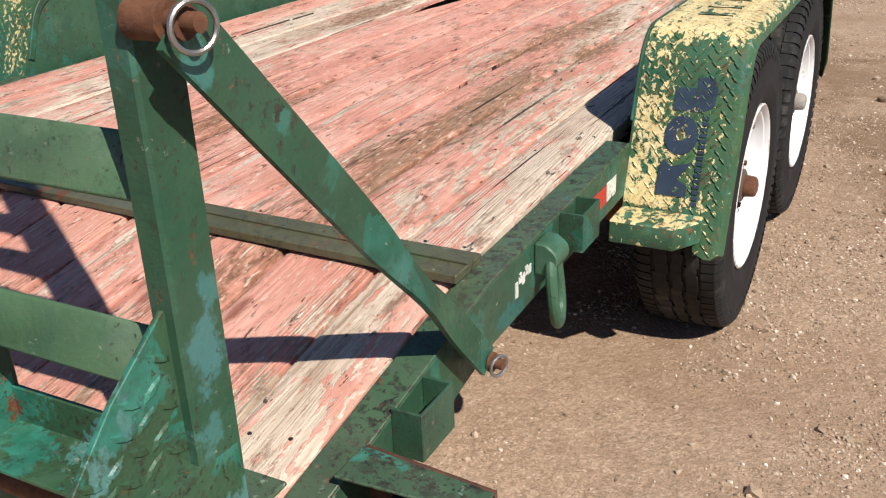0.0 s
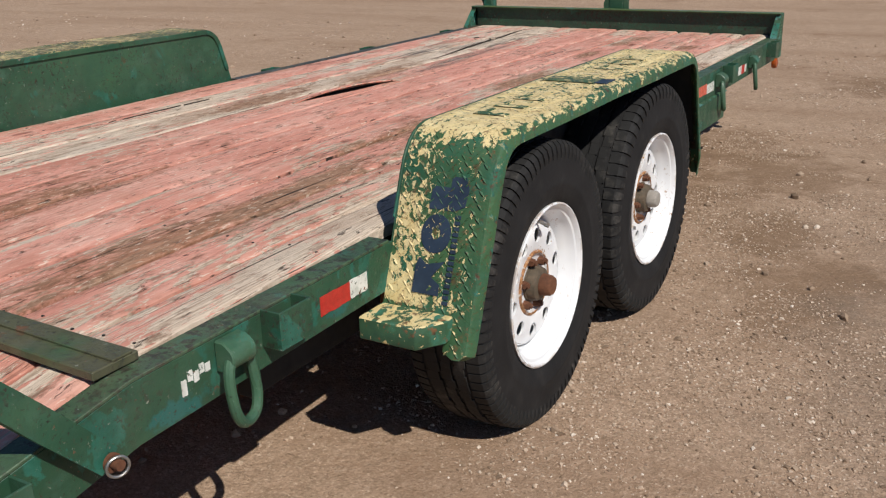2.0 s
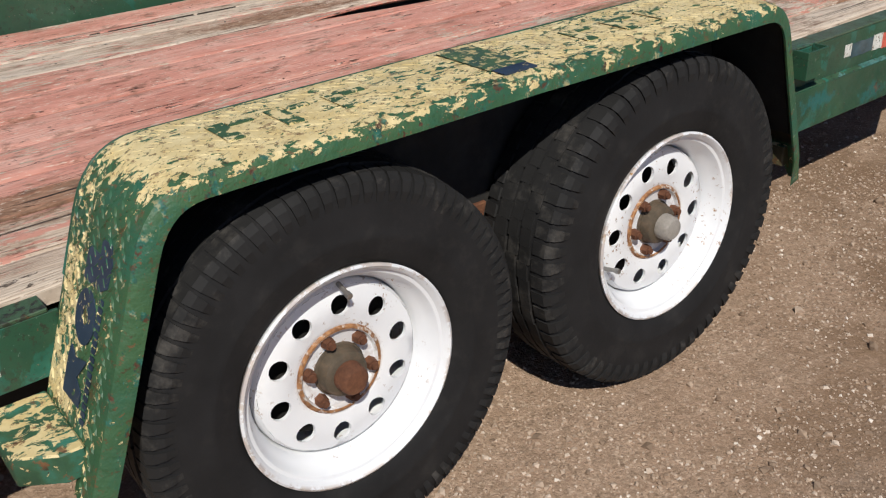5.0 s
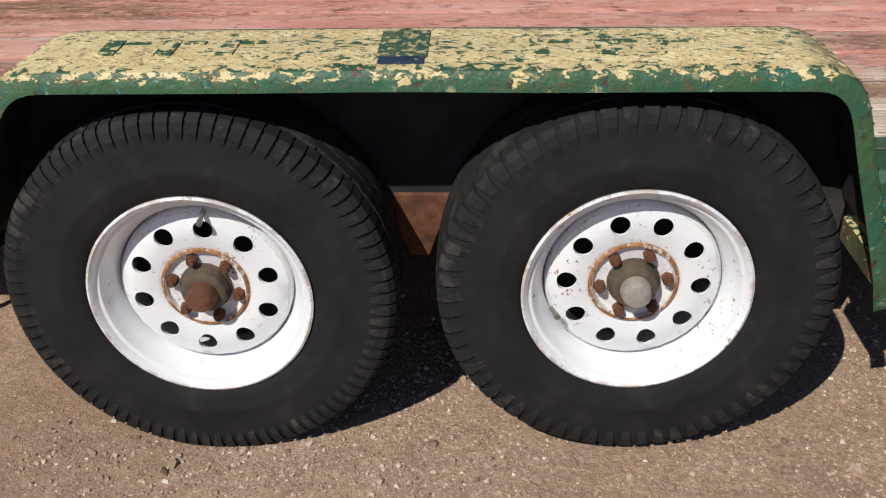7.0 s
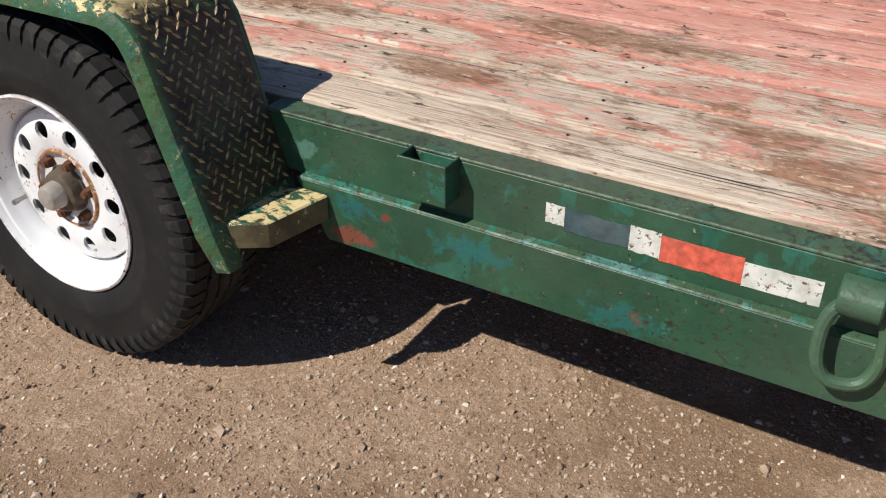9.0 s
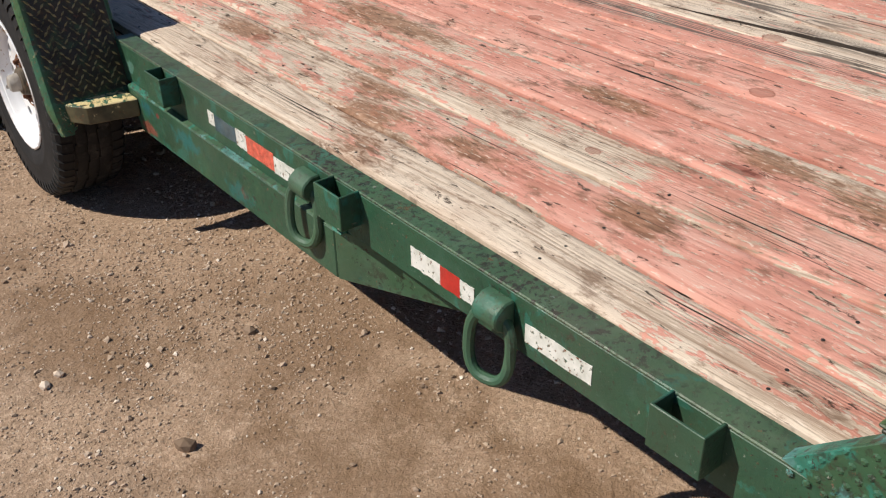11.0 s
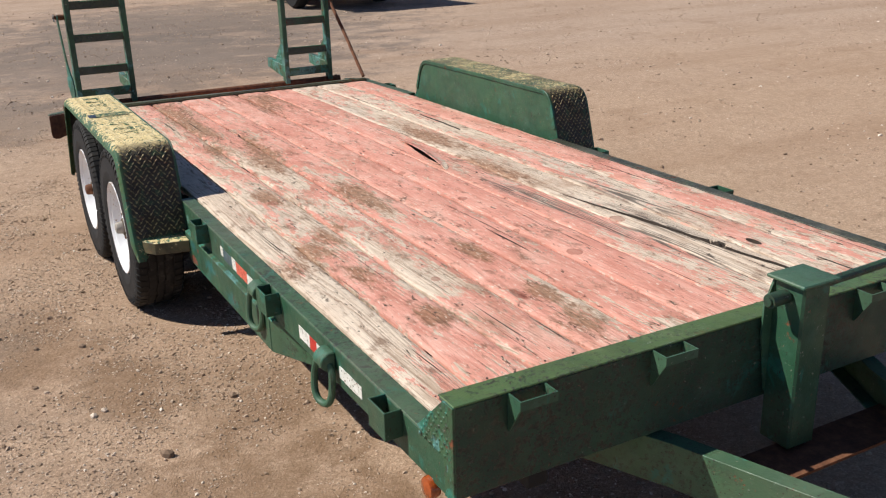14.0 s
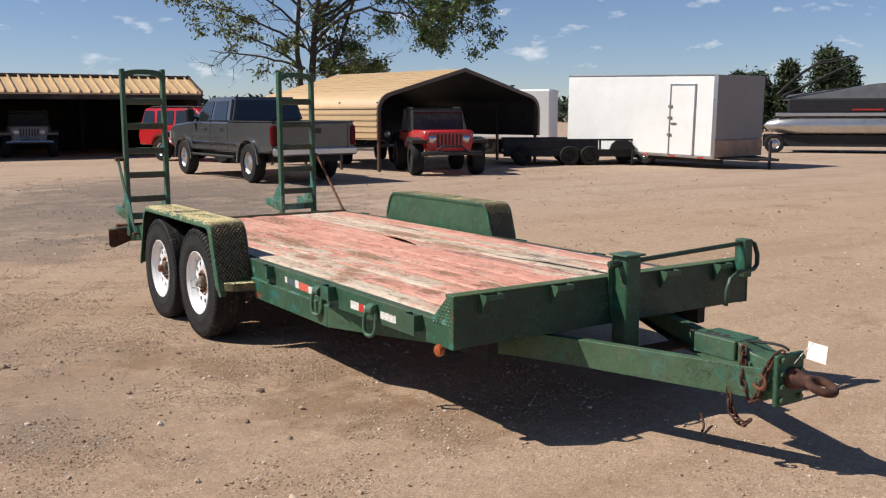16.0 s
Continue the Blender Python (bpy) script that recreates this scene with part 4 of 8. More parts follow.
def rail(x, s):
    """A side channel with its face at x; s is +1 for the face towards +x."""
    for y0, y1 in ((1.21, Y1 - 0.006),):
        bm = B()
        sec = [(x, 0.445), (x, 0.555), (x - s * 0.05, 0.555), (x - s * 0.05, 0.548), (x - s * 0.007, 0.548), (x - s * 0.007, 0.452), (x - s * 0.05, 0.452), (x - s * 0.05, 0.445)]
        prism(bm, sec, y0, y1, "y", 0.0015)
        part("side_rail", bm, GREEN, trailer, "green painted steel side channel with teal patches")
        bm = B()
        box(bm, min(x - s * 0.054, x + s * 0.001), max(x - s * 0.054, x + s * 0.001), y0, y1, 0.5555, 0.5620, 0.002)
        part("rail_cap", bm, GREEN_FLAKED if s > 0 else GREEN_DIRT, trailer, "flaked green top flange of the side rail" if s > 0 else "grimy brown top flange of the far side rail")


rail(0.0, 1)
rail(-W, -1)
tail_rail(0.0, 1)
tail_rail(-W, -1)


def main_beam(x0, x1, lip):
    bm = B()
    prism(bm, [(1.345, 0.325), (2.362, 0.325), (2.362, 0.444), (1.28, 0.444)], x0, x1, "x", 0.003)
    part("main_beam", bm, GREEN, trailer)
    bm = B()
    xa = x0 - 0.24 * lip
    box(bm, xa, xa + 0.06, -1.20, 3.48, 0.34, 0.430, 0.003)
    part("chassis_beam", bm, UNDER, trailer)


bm = B()
prism(bm, [(0.001, 0.4445), (0.0165, 0.4445), (0.014, 0.4475), (0.001, 0.451)], 1.29, 2.39, "y")
part("weld_ledge", bm, GREEN_TEAL, trailer, "dusty pale weld ledge along the lower beam")
main_beam(-0.075, 0.016, 1)
main_beam(-W - 0.016, -W + 0.075, -1)
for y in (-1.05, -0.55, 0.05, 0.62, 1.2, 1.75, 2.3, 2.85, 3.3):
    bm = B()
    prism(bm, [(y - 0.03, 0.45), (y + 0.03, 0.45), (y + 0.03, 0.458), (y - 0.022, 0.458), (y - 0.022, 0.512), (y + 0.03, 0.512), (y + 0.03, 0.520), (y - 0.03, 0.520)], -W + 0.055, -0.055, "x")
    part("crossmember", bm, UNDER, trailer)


# planks, laid lengthways; paint left and brown stain vary from plank to plank
def plank(k, x0, x1, amount, stain, gaps=(), ya=BREAK + 0.012, yb=3.535):
    rng = np.random.RandomState(50 + k)
    nx, ny = (44, 400) if gaps else (14, 150 if yb > 0 else 20)
    ys = np.linspace(ya + rng.uniform(-0.006, 0.006), yb, ny + 1)
    us = np.linspace(0, 1, nx + 1)
    lift = rng.uniform(-0.002, 0.002)
    verts, faces = [], []
    mid = nx // 2
    for j, y in enumerate(ys):
        wob = 0.0022 * noise.noise(Vector((k * 3.1, y * 1.7, 0)))
        chip = 0.0065 * max(0.0, noise.noise(Vector((k * 7.7, y * 9.0, 2))) + 0.15)
        cuts = []
        for gx, ga, gb, gw, gd, lean, lip in gaps:
            yc = min(max(y, ga), gb)
            hump = max(0.0, math.sin(math.pi * (yc - ga) / (gb - ga)))
            cuts.append((gx + lean * (yc - ga) + 0.005 * noise.noise(Vector((yc * 3.2, 1.0, k))) + 0.003 * noise.noise(Vector((yc * 14.0, 2.0, k))), gw * hump ** 0.6, gd, lip * hump, hump))
        for i, u in enumerate(us):
            x = x0 + 0.0030 + (x1 - x0 - 0.006) * u + wob + (chip if i == 0 else -chip if i == nx else 0)
            if cuts:
                # five columns run along the main split, the rest spread evenly beside it
                cx, wide = cuts[0][0], max(cuts[0][1], 0.0006)
                if abs(i - mid) <= 2:
                    x = cx + wide * (0, 0.75, 1.0)[abs(i - mid)] * (1 if i > mid else -1)
                elif i < mid:
                    x = x0 + 0.0025 + wob + (cx - wide - x0 - 0.0025 - wob) * i / (mid - 2)
                else:
                    x = x1 - 0.0025 + wob - (x1 - 0.0025 + wob - cx - wide) * (nx - i) / (nx - mid - 2)
            z = deck_z(y if ya > BREAK else min(y, BREAK - 0.001)) + lift + 0.0022 * math.cos((u - 0.5) * math.pi) + 0.0018 * noise.noise(Vector((x * 14, y * 1.6, k)))
            e = min(x - x0 - 0.0025, x1 - 0.0025 - x)
            z -= 0.006 * max(0.0, 1 - max(e, 0.0) / 0.006)
            for g, (cx, wide, gd, lip, hump) in enumerate(cuts):
                off = abs(x - cx)
                if lip and x <= cx - wide and off < wide + 0.055:
                    z += lip * (1 - (off - wide) / 0.055) ** 1.5 * (0.8 + 0.4 * noise.noise(Vector((x * 9, y * 5.0, 8))))
                if hump > 0.01 and (abs(i - mid) <= 1 if g == 0 else off < wide):
                    z -= gd * min(1.0, 4 * hump) * (0.8 + 0.2 * noise.noise(Vector((x * 60, y * 20, 3))))
            verts.append((x, y, z))
    n = nx + 1
    for j in range(ny):
        for i in range(nx):
            a = j * n + i
            faces.append((a, a + 1, a + n + 1, a + n))
    top = len(verts)
    ring = [i for i in range(n)] + [j * n + nx for j in range(1, ny + 1)] + [ny * n + i for i in range(nx - 1, -1, -1)] + [j * n for j in range(ny - 1, 0, -1)]
    for v in ring:
        verts.append((verts[v][0], verts[v][1], deck_z(verts[v][1]) - 0.032))
    m_ = len(ring)
    for a in range(m_):
        b = (a + 1) % m_
        faces.append((ring[b], ring[a], top + a, top + b))
    me = bpy.data.meshes.new("plank")
    me.from_pydata(verts, [], faces)
    me.materials.append(WOOD)
    if gaps:
        # faces inside a split are coloured dark for the shade and dirt in it
        me.materials.append(SPLIT)
        for f in me.polygons:
            low = [v for v in f.vertices if v < top and verts[v][2] < deck_z(verts[v][1]) - 0.007]
            if len(low) >= 2 and len(f.vertices) == 4 and max(f.vertices) < top and not any(v % n in (0, nx) for v in low):
                f.material_index = 1
    smooth(me, 50)
    ob = part("plank", me, None, trailer)
    ob.color = (amount, stain, 0.0 if ya > BREAK else 0.75, 1)


PLANKS = [(0.13, 0.55), (0.36, 0.65), (0.42, 0.80), (0.56, 0.40), (0.86, 0.45), (0.98, 0.25), (0.62, 0.50), (0.16, 0.95), (0.24, 0.70), (0.50, 0.50)]
# splits: start x, from y, to y, half-width, depth, lean, lip
SPLITS = {6: [(-1.262, 0.82, 1.42, 0.026, 0.045, 0.125, 0.0)],
          7: [(-1.362, 2.00, 3.45, 0.0060, 0.030, -0.10, 0.008), (-1.458, 2.81, 2.92, 0.012, 0.020, -0.08, 0.004)],
          8: [(-1.578, 2.86, 2.95, 0.011, 0.020, -0.05, 0.003), (-1.64, 0.2, 0.9, 0.0035, 0.018, 0.02, 0.003)]}
SEAMS = [-0.056, -0.200, -0.388, -0.577, -0.766, -0.954, -1.142, -1.330, -1.518, -1.706, -1.894]
for k, (amount, stain) in enumerate(PLANKS):
    plank(k, SEAMS[k + 1], SEAMS[k], amount, stain, SPLITS.get(k, ()))
for k, (amount, stain) in enumerate(PLANKS):
    plank(k + 10, SEAMS[k + 1], SEAMS[k], amount + (0.14 if k == 0 else 0.28 if k < 3 else 0.12), stain, (), Y0 - 0.015, BREAK - 0.004)


def splinter():
    """A torn strip of plank lifted over its own split."""
    bm = B()
    n, m_ = 26, 5
    rows = []
    for j in range(n + 1):
        t = j / n
        y = 0.80 + 0.64 * t
        hump = math.sin(math.pi * t) ** 0.8
        edge = -1.237 + 0.125 * (y - 0.82) + 0.004 * noise.noise(Vector((y * 16.0, 4, 4)))
        row = []
        for i in range(m_ + 1):
            u = i / m_
            x = edge - (0.012 + 0.062 * hump) * u
            z = deck_z(y) + 0.003 + 0.023 * hump * (1 - u) ** 1.4
            row.append((x, y, z))
        rows.append(row)
    up = [[bm.verts.new(p) for p in r] for r in rows]
    dn = [[bm.verts.new((p[0], p[1], p[2] - 0.005)) for p in r] for r in rows]
    for a, b, flip in ((up, up[1:], 0), (dn, dn[1:], 1)):
        for q0, q1 in zip(a, b):
            for i in range(m_):
                bm.faces.new((q0[i], q0[i + 1], q1[i + 1], q1[i]))
    for side in (0, m_):
        for j in range(n):
            bm.faces.new((up[j][side], up[j + 1][side], dn[j + 1][side], dn[j][side]))
    for j in (0, n):
        for i in range(m_):
            bm.faces.new((up[j][i], up[j][i + 1], dn[j][i + 1], dn[j][i]))
    bmesh.ops.recalc_face_normals(bm, faces=bm.faces)
    ob = part("splinter", bm, WOOD, trailer, "torn plank splinter standing proud of the deck")
    ob.color = (0.66, 0.45, 0, 1)


splinter()

bm = B()
rng = np.random.RandomState(9)
for y in (-1.55, -1.05, -0.55, 0.05, 0.62, 1.2, 1.75, 2.3, 2.85, 3.3):
    for k in range(10):
        for u in (0.25, 0.75):
            x = SEAMS[k] + (SEAMS[k + 1] - SEAMS[k]) * u + rng.uniform(-0.012, 0.012)
            yy = y + rng.uniform(-0.014, 0.014)
            cyl(bm, (x, yy, deck_z(yy) - 0.004), (x, yy, deck_z(yy) + 0.0012), 0.0034, 7)
part("nails", bm, UNDER, trailer, "rusty dark nail heads in the planks")["kind"] = "stuff"

# steel bar across the planks near the rear, worn and bent
bm = B()
n = 24
near_, far_ = [], []
for k in range(n + 1):
    t = k / n
    x = -0.040 + (-W + 0.09) * t
    near_.append((x, -1.180 + 0.055 * t + 0.0025 * noise.noise(Vector((x * 9, 1, 1)))))
    far_.append((x, -1.085 + 0.030 * t + 0.0025 * noise.noise(Vector((x * 9, 5, 1)))))
prism(bm, near_ + far_[::-1], 0.5535, 0.5700, "z", 0.002)
bar = part("cross_bar", bm, GREEN_BROWN, trailer, "flaked green steel strip fixed across the planks")
bm = B()
prism(bm, [(p[0], p[1] + 0.042) for p in near_] + [(p[0], p[1] - 0.012) for p in far_[::-1]], 0.5702, 0.5745, "z", 0.001)
part("raised_rib", bm, GREEN_BROWN, bar)


# ---- fenders ----
def fender_profile():
    pts = [Vector((-0.468, 0.338)), Vector((-0.4405, 0.407)), Vector((-0.4395, 0.4095)), Vector((-0.325, 0.705))]
    pts += bow(1, (-0.325, 0.705, 0), (-0.290, 0.796, 0), (-0.205, 0.796, 0), 7)
    pts += [Vector((0.43, 0.798))]
    pts += bow(0, (1.065, 0.796, 0), (1.145, 0.796, 0), (1.172, 0.708, 0), 7)
    pts += [Vector((1.2595, 0.4155)), Vector((1.2605, 0.413)), Vector((1.282, 0.340))]
    pts = [Vector((p[0], p[1])) for p in pts]
    out = []
    for a, b in zip(pts, pts[1:]):
        n = max(1, int((b - a).length / (0.05 if a.y > 0.41 else 0.012)))
        out += [a.lerp(b, j / n) for j in range(n)]
    return out + [pts[-1]]


PROF = fender_profile()


def prof_normal(k):
    a, b = PROF[max(k - 1, 0)], PROF[min(k + 1, len(PROF) - 1)]
    d = (b - a).normalized()
    return Vector((-d.y, d.x))


def fender(x, s, label):
    """A diamond-plate mudguard over both wheels; it stands from x outward by s."""
    bm = B()
    sec = [(0.0, 0.0), (0.10, 0.001), (0.206, 0.0), (0.221, -0.005), (0.229, -0.016), (0.231, -0.038), (0.226, -0.038), (0.223, -0.018), (0.204, -0.006), (0.0, -0.006)]
    rows = []
    for k, p in enumerate(PROF):
        n = prof_normal(k)
        dent = 0.004 * noise.noise(Vector((p.x * 3, s * 4.0, p.y * 3)))
        # below the step only a rounded outer strip runs on down
        tip = max(0.0, (0.352 - p.y) / 0.014)
        least = 0.168 + 0.025 * tip * tip if p.y < 0.4085 or (p.x > 0 and p.y < 0.4145) else 0.0
        most = 0.231 - 0.022 * tip * tip if tip else 0.3
        rows.append([bm.verts.new((x + s * min(max(a, least + 0.002 * j * (1 if least else 0)), most), p.x + n.x * (o + dent), p.y + n.y * (o + dent))) for j, (a, o) in enumerate(sec[:5])]
                    + [bm.verts.new((x + s * min(max(a, least), most), p.x + n.x * (o + dent), p.y + n.y * (o + dent))) for a, o in sec[5:]])
    m_ = len(sec)
    for a, b in zip(rows, rows[1:]):
        for j in range(m_):
            bm.faces.new((a[j], a[(j + 1) % m_], b[(j + 1) % m_], b[j]))
    bm.faces.new(rows[0]), bm.faces.new(rows[-1][::-1])
    bmesh.ops.recalc_face_normals(bm, faces=bm.faces)
    guard = part("fender", bm, FENDER if s > 0 else FENDER_FAR, trailer, label)
    # raised tread lozenges
    bm = B()
    lengths = [0.0]
    for a, b in zip(PROF, PROF[1:]):
        lengths.append(lengths[-1] + (b - a).length)
    total, pitch = lengths[-1], 0.0235
    row = 0
    d = 0.012
    while d < total - 0.01:
        k = max(i for i in range(len(PROF) - 1) if lengths[i] <= d)
        f = (d - lengths[k]) / (lengths[k + 1] - lengths[k])
        p, n = PROF[k].lerp(PROF[k + 1], f), prof_normal(k).lerp(prof_normal(k + 1), f).normalized()
        tang = Vector((n.y, -n.x))
        dent = 0.004 * noise.noise(Vector((p.x * 3, s * 4.0, p.y * 3)))
        rise = 0.0031 if p.y < 0.785 else 0.0015
        for c in range(9):
            xa = 0.014 + c * pitch + (pitch / 2 if row % 2 else 0)
            if xa > 0.204 or (xa < 0.178 and p.y < 0.416):
                continue
            turn = 1 if (c + row) % 2 else -1
            ux, ut = 0.0105 * 0.72, 0.0105 * turn * 0.72
            wx, wt_ = -0.0038 * turn * 0.7, 0.0038 * 0.7

            def at(a, t, h):
                return bm.verts.new((x + s * (xa + a), p.x + tang.x * t + n.x * (h + dent), p.y + tang.y * t + n.y * (h + dent)))
            q = [at(ux, ut, 0), at(wx, wt_, 0), at(-ux, -ut, 0), at(-wx, -wt_, 0)]
            t1, t2 = at(ux * 0.55, ut * 0.55, rise), at(-ux * 0.55, -ut * 0.55, rise)
            for face in ((q[0], q[1], t1), (q[1], t2, t1), (q[1], q[2], t2), (q[2], q[3], t2), (q[3], t1, t2), (q[3], q[0], t1)):
                bm.faces.new(face)
        d += pitch * 0.62
        row += 1
    bmesh.ops.recalc_face_normals(bm, faces=bm.faces)
    part("tread_pattern", bm, FENDER_TREAD if s > 0 else FENDER_FAR_TREAD, guard, soft=False)["kind"] = "stuff"
    # inner wall towards the deck
    bm = B()
    poly = [(-0.40, 0.50)] + [(p.x, p.y - 0.003) for p in PROF if p.y > 0.52] + [(1.215, 0.50)]
    prism(bm, poly, x, x - s * 0.005, "x")
    part("inner_wall", bm, GREEN_DENTED, guard, "faded green inner wall of the fender")
    bm = B()
    ring = [p for p in PROF if p.y > 0.60]
    lo = [(p.x - prof_normal(PROF.index(p)).x * 0.022, p.y - prof_normal(PROF.index(p)).y * 0.022) for p in ring]
    prism(bm, [(p.x, p.y - 0.001) for p in ring] + lo[::-1], x - s * 0.0052, x - s * 0.012, "x", 0.002)
    part("folded_edge", bm, GREEN, guard, "rolled green edge along the inner wall")
    # step brackets at both ends
    for y0, y1, z in ((-0.50, -0.405, 0.425), (1.21, 1.30, 0.425)):
        bm = B()
        if y0 < 0:
            poly = [(x, y0 - 0.03), (x + s * 0.143, y0 - 0.030), (x + s * 0.183, y0 + 0.03), (x + s * 0.183, y1 - 0.03), (x, y1 - 0.03)]
        else:
            poly = [(x + s * 0.017, y1 + 0.055), (x + s * 0.153, y1 + 0.025), (x + s * 0.190, y1 - 0.03), (x + s * 0.190, y0 + 0.03), (x + s * 0.017, y0 + 0.03)]
        prism(bm, poly, z - 0.052, z, "z", 0.003)
        part("step_bracket", bm, STEP, guard, "green and cream steel step bracket")
    return guard


right_fender = fender(0.0, 1, "diamond-plate fender with flaking cream and green paint")
left_fender = fender(-W, -1, "far diamond-plate fender with smooth green inner wall")


# faded painted marks on the fender: plain shapes
SLOPE_A, SLOPE_B = Vector((-0.468, 0.338)), Vector((-0.325, 0.705))
SLOPE_D = (SLOPE_B - SLOPE_A).normalized()
SLOPE_N = Vector((-SLOPE_D.y, SLOPE_D.x))


def on_slope(x, d, h):
    p = SLOPE_A + SLOPE_D * d + SLOPE_N * h
    return (x, p.x, p.y)


def slope_mark(rects, material, label):
    for x0, x1, d0, d1 in rects:
        bm = B()
        lo = [bm.verts.new(on_slope(x, d, 0.0)) for x, d in ((x0, d0), (x1, d0), (x1, d1), (x0, d1))]
        hi = [bm.verts.new(on_slope(x, d, 0.0016)) for x, d in ((x0, d0), (x1, d0), (x1, d1), (x0, d1))]
        bm.faces.new(hi)
        for k in range(4):
            bm.faces.new((lo[k], lo[(k + 1) % 4], hi[(k + 1) % 4], hi[k]))
        bmesh.ops.recalc_face_normals(bm, faces=bm.faces)
        part("faded_lettering", bm, material, right_fender, label, soft=False)


def slope_blob(cx, cd, rx, rd, hole):
    """A plain rounded shape with an open middle."""
    bm = B()
    n = 20
    rings = []
    for f, h in ((1.0, 0.0), (1.0, 0.0016), (hole, 0.0016), (hole, 0.0)):
        rings.append([bm.verts.new(on_slope(cx + rx * f * math.cos(t), cd + rd * f * math.sin(t), h)) for t in [2 * math.pi * k / n for k in range(n)]])
    for a, b in zip(rings, rings[1:]):
        for k in range(n):
            bm.faces.new((a[k], a[(k + 1) % n], b[(k + 1) % n], b[k]))
    bmesh.ops.recalc_face_normals(bm, faces=bm.faces)
    part("faded_lettering", bm, BLUE, right_fender, "faded chipped blue painted shape", soft=False)


def slope_shape(poly):
    """A plain flat painted shape."""
    bm = B()
    lo = [bm.verts.new(on_slope(x, d, 0.0)) for x, d in poly]
    hi = [bm.verts.new(on_slope(x, d, 0.0016)) for x, d in poly]
    bm.faces.new(hi)
    for k in range(len(poly)):
        bm.faces.new((lo[k], lo[(k + 1) % len(poly)], hi[(k + 1) % len(poly)], hi[k]))
    bmesh.ops.recalc_face_normals(bm, faces=bm.faces)
    part("faded_lettering", bm, BLUE, right_fender, "faded chipped blue painted shape", soft=False)


def marks(pts):
    return [(0.070 + (x - 0.050) * 1.07, 0.128 + (d - 0.118) * 1.12) for x, d in pts]


slope_shape(marks([(0.050, 0.118), (0.112, 0.118), (0.112, 0.140), (0.090, 0.152), (0.116, 0.186), (0.074, 0.176), (0.056, 0.188), (0.050, 0.170)]))
slope_blob(0.108, 0.262, 0.037, 0.043, 0.30)
slope_shape(marks([(0.060, 0.285), (0.120, 0.285), (0.142, 0.296), (0.146, 0.330), (0.136, 0.352), (0.104, 0.352), (0.104, 0.330), (0.062, 0.330)]))
slope_mark([(0.149, 0.163, 0.112 + 0.0125 * k, 0.120 + 0.0125 * k) for k in range(16)], BLUE, "small blue bar of worn lettering")


def top_mark(rects, material, label):
    for x0, x1, y0, y1 in rects:
        bm = B()
        n = max(1, int((y1 - y0) / 0.05))
        for k in range(n):
            a, b = y0 + (y1 - y0) * k / n, y0 + (y1 - y0) * (k + 1) / n

            def z(y):
                return 0.796 + 0.002 * max(0.0, 1 - abs(y - 0.43) / 0.63) + 0.004 * noise.noise(Vector((y * 3, 4.0, 0.796 * 3)))
            bm.faces.new([bm.verts.new(p) for p in ((x0, a, z(a) + 0.0034), (x1, a, z(a) + 0.0034), (x1, b, z(b) + 0.0034), (x0, b, z(b) + 0.0034))])
            for xx in (x0, x1):
                bm.faces.new([bm.verts.new(p) for p in ((xx, a, z(a) - 0.002), (xx, b, z(b) - 0.002), (xx, b, z(b) + 0.0034), (xx, a, z(a) + 0.0034))])
        bmesh.ops.remove_doubles(bm, verts=bm.verts, dist=0.0003)
        bmesh.ops.recalc_face_normals(bm, faces=bm.faces)
        part("faded_lettering", bm, material, right_fender, label, soft=False)


top_mark([(0.022, 0.172, 0.352, 0.436)], BAND, "faded green band across the fender")
top_mark([(0.172, 0.205, 0.356, 0.432)], BLUE, "faded blue band end on the fender")
for y in (-0.13, -0.03, 0.075, 0.61, 0.72, 0.82):
    top_mark([(0.070, 0.150, y, y + 0.030), (0.074, 0.090, y + 0.032, y + 0.075)], OLDGREEN, "green shadow of a lost painted shape")


# ---- wheels ----
R_TYRE, AXLE_Z = 0.372, 0.352


def build_tyre():
    bm = B()
    prof = [(0.205, 0.020), (0.214, 0.004), (0.240, 0.0), (0.290, 0.006), (0.322, 0.010), (0.345, 0.010), (0.3600, 0.016), (0.3665, 0.032),
            (0.3665, 0.110), (0.3665, 0.188), (0.3600, 0.203), (0.346, 0.2105), (0.318, 0.2140), (0.290, 0.216), (0.268, 0.2165), (0.262, 0.2180), (0.256, 0.2165),
            (0.236, 0.214), (0.222, 0.209), (0.213, 0.203), (0.206, 0.190)]
    lathe(bm, prof, 96, closed=True)
    return bm


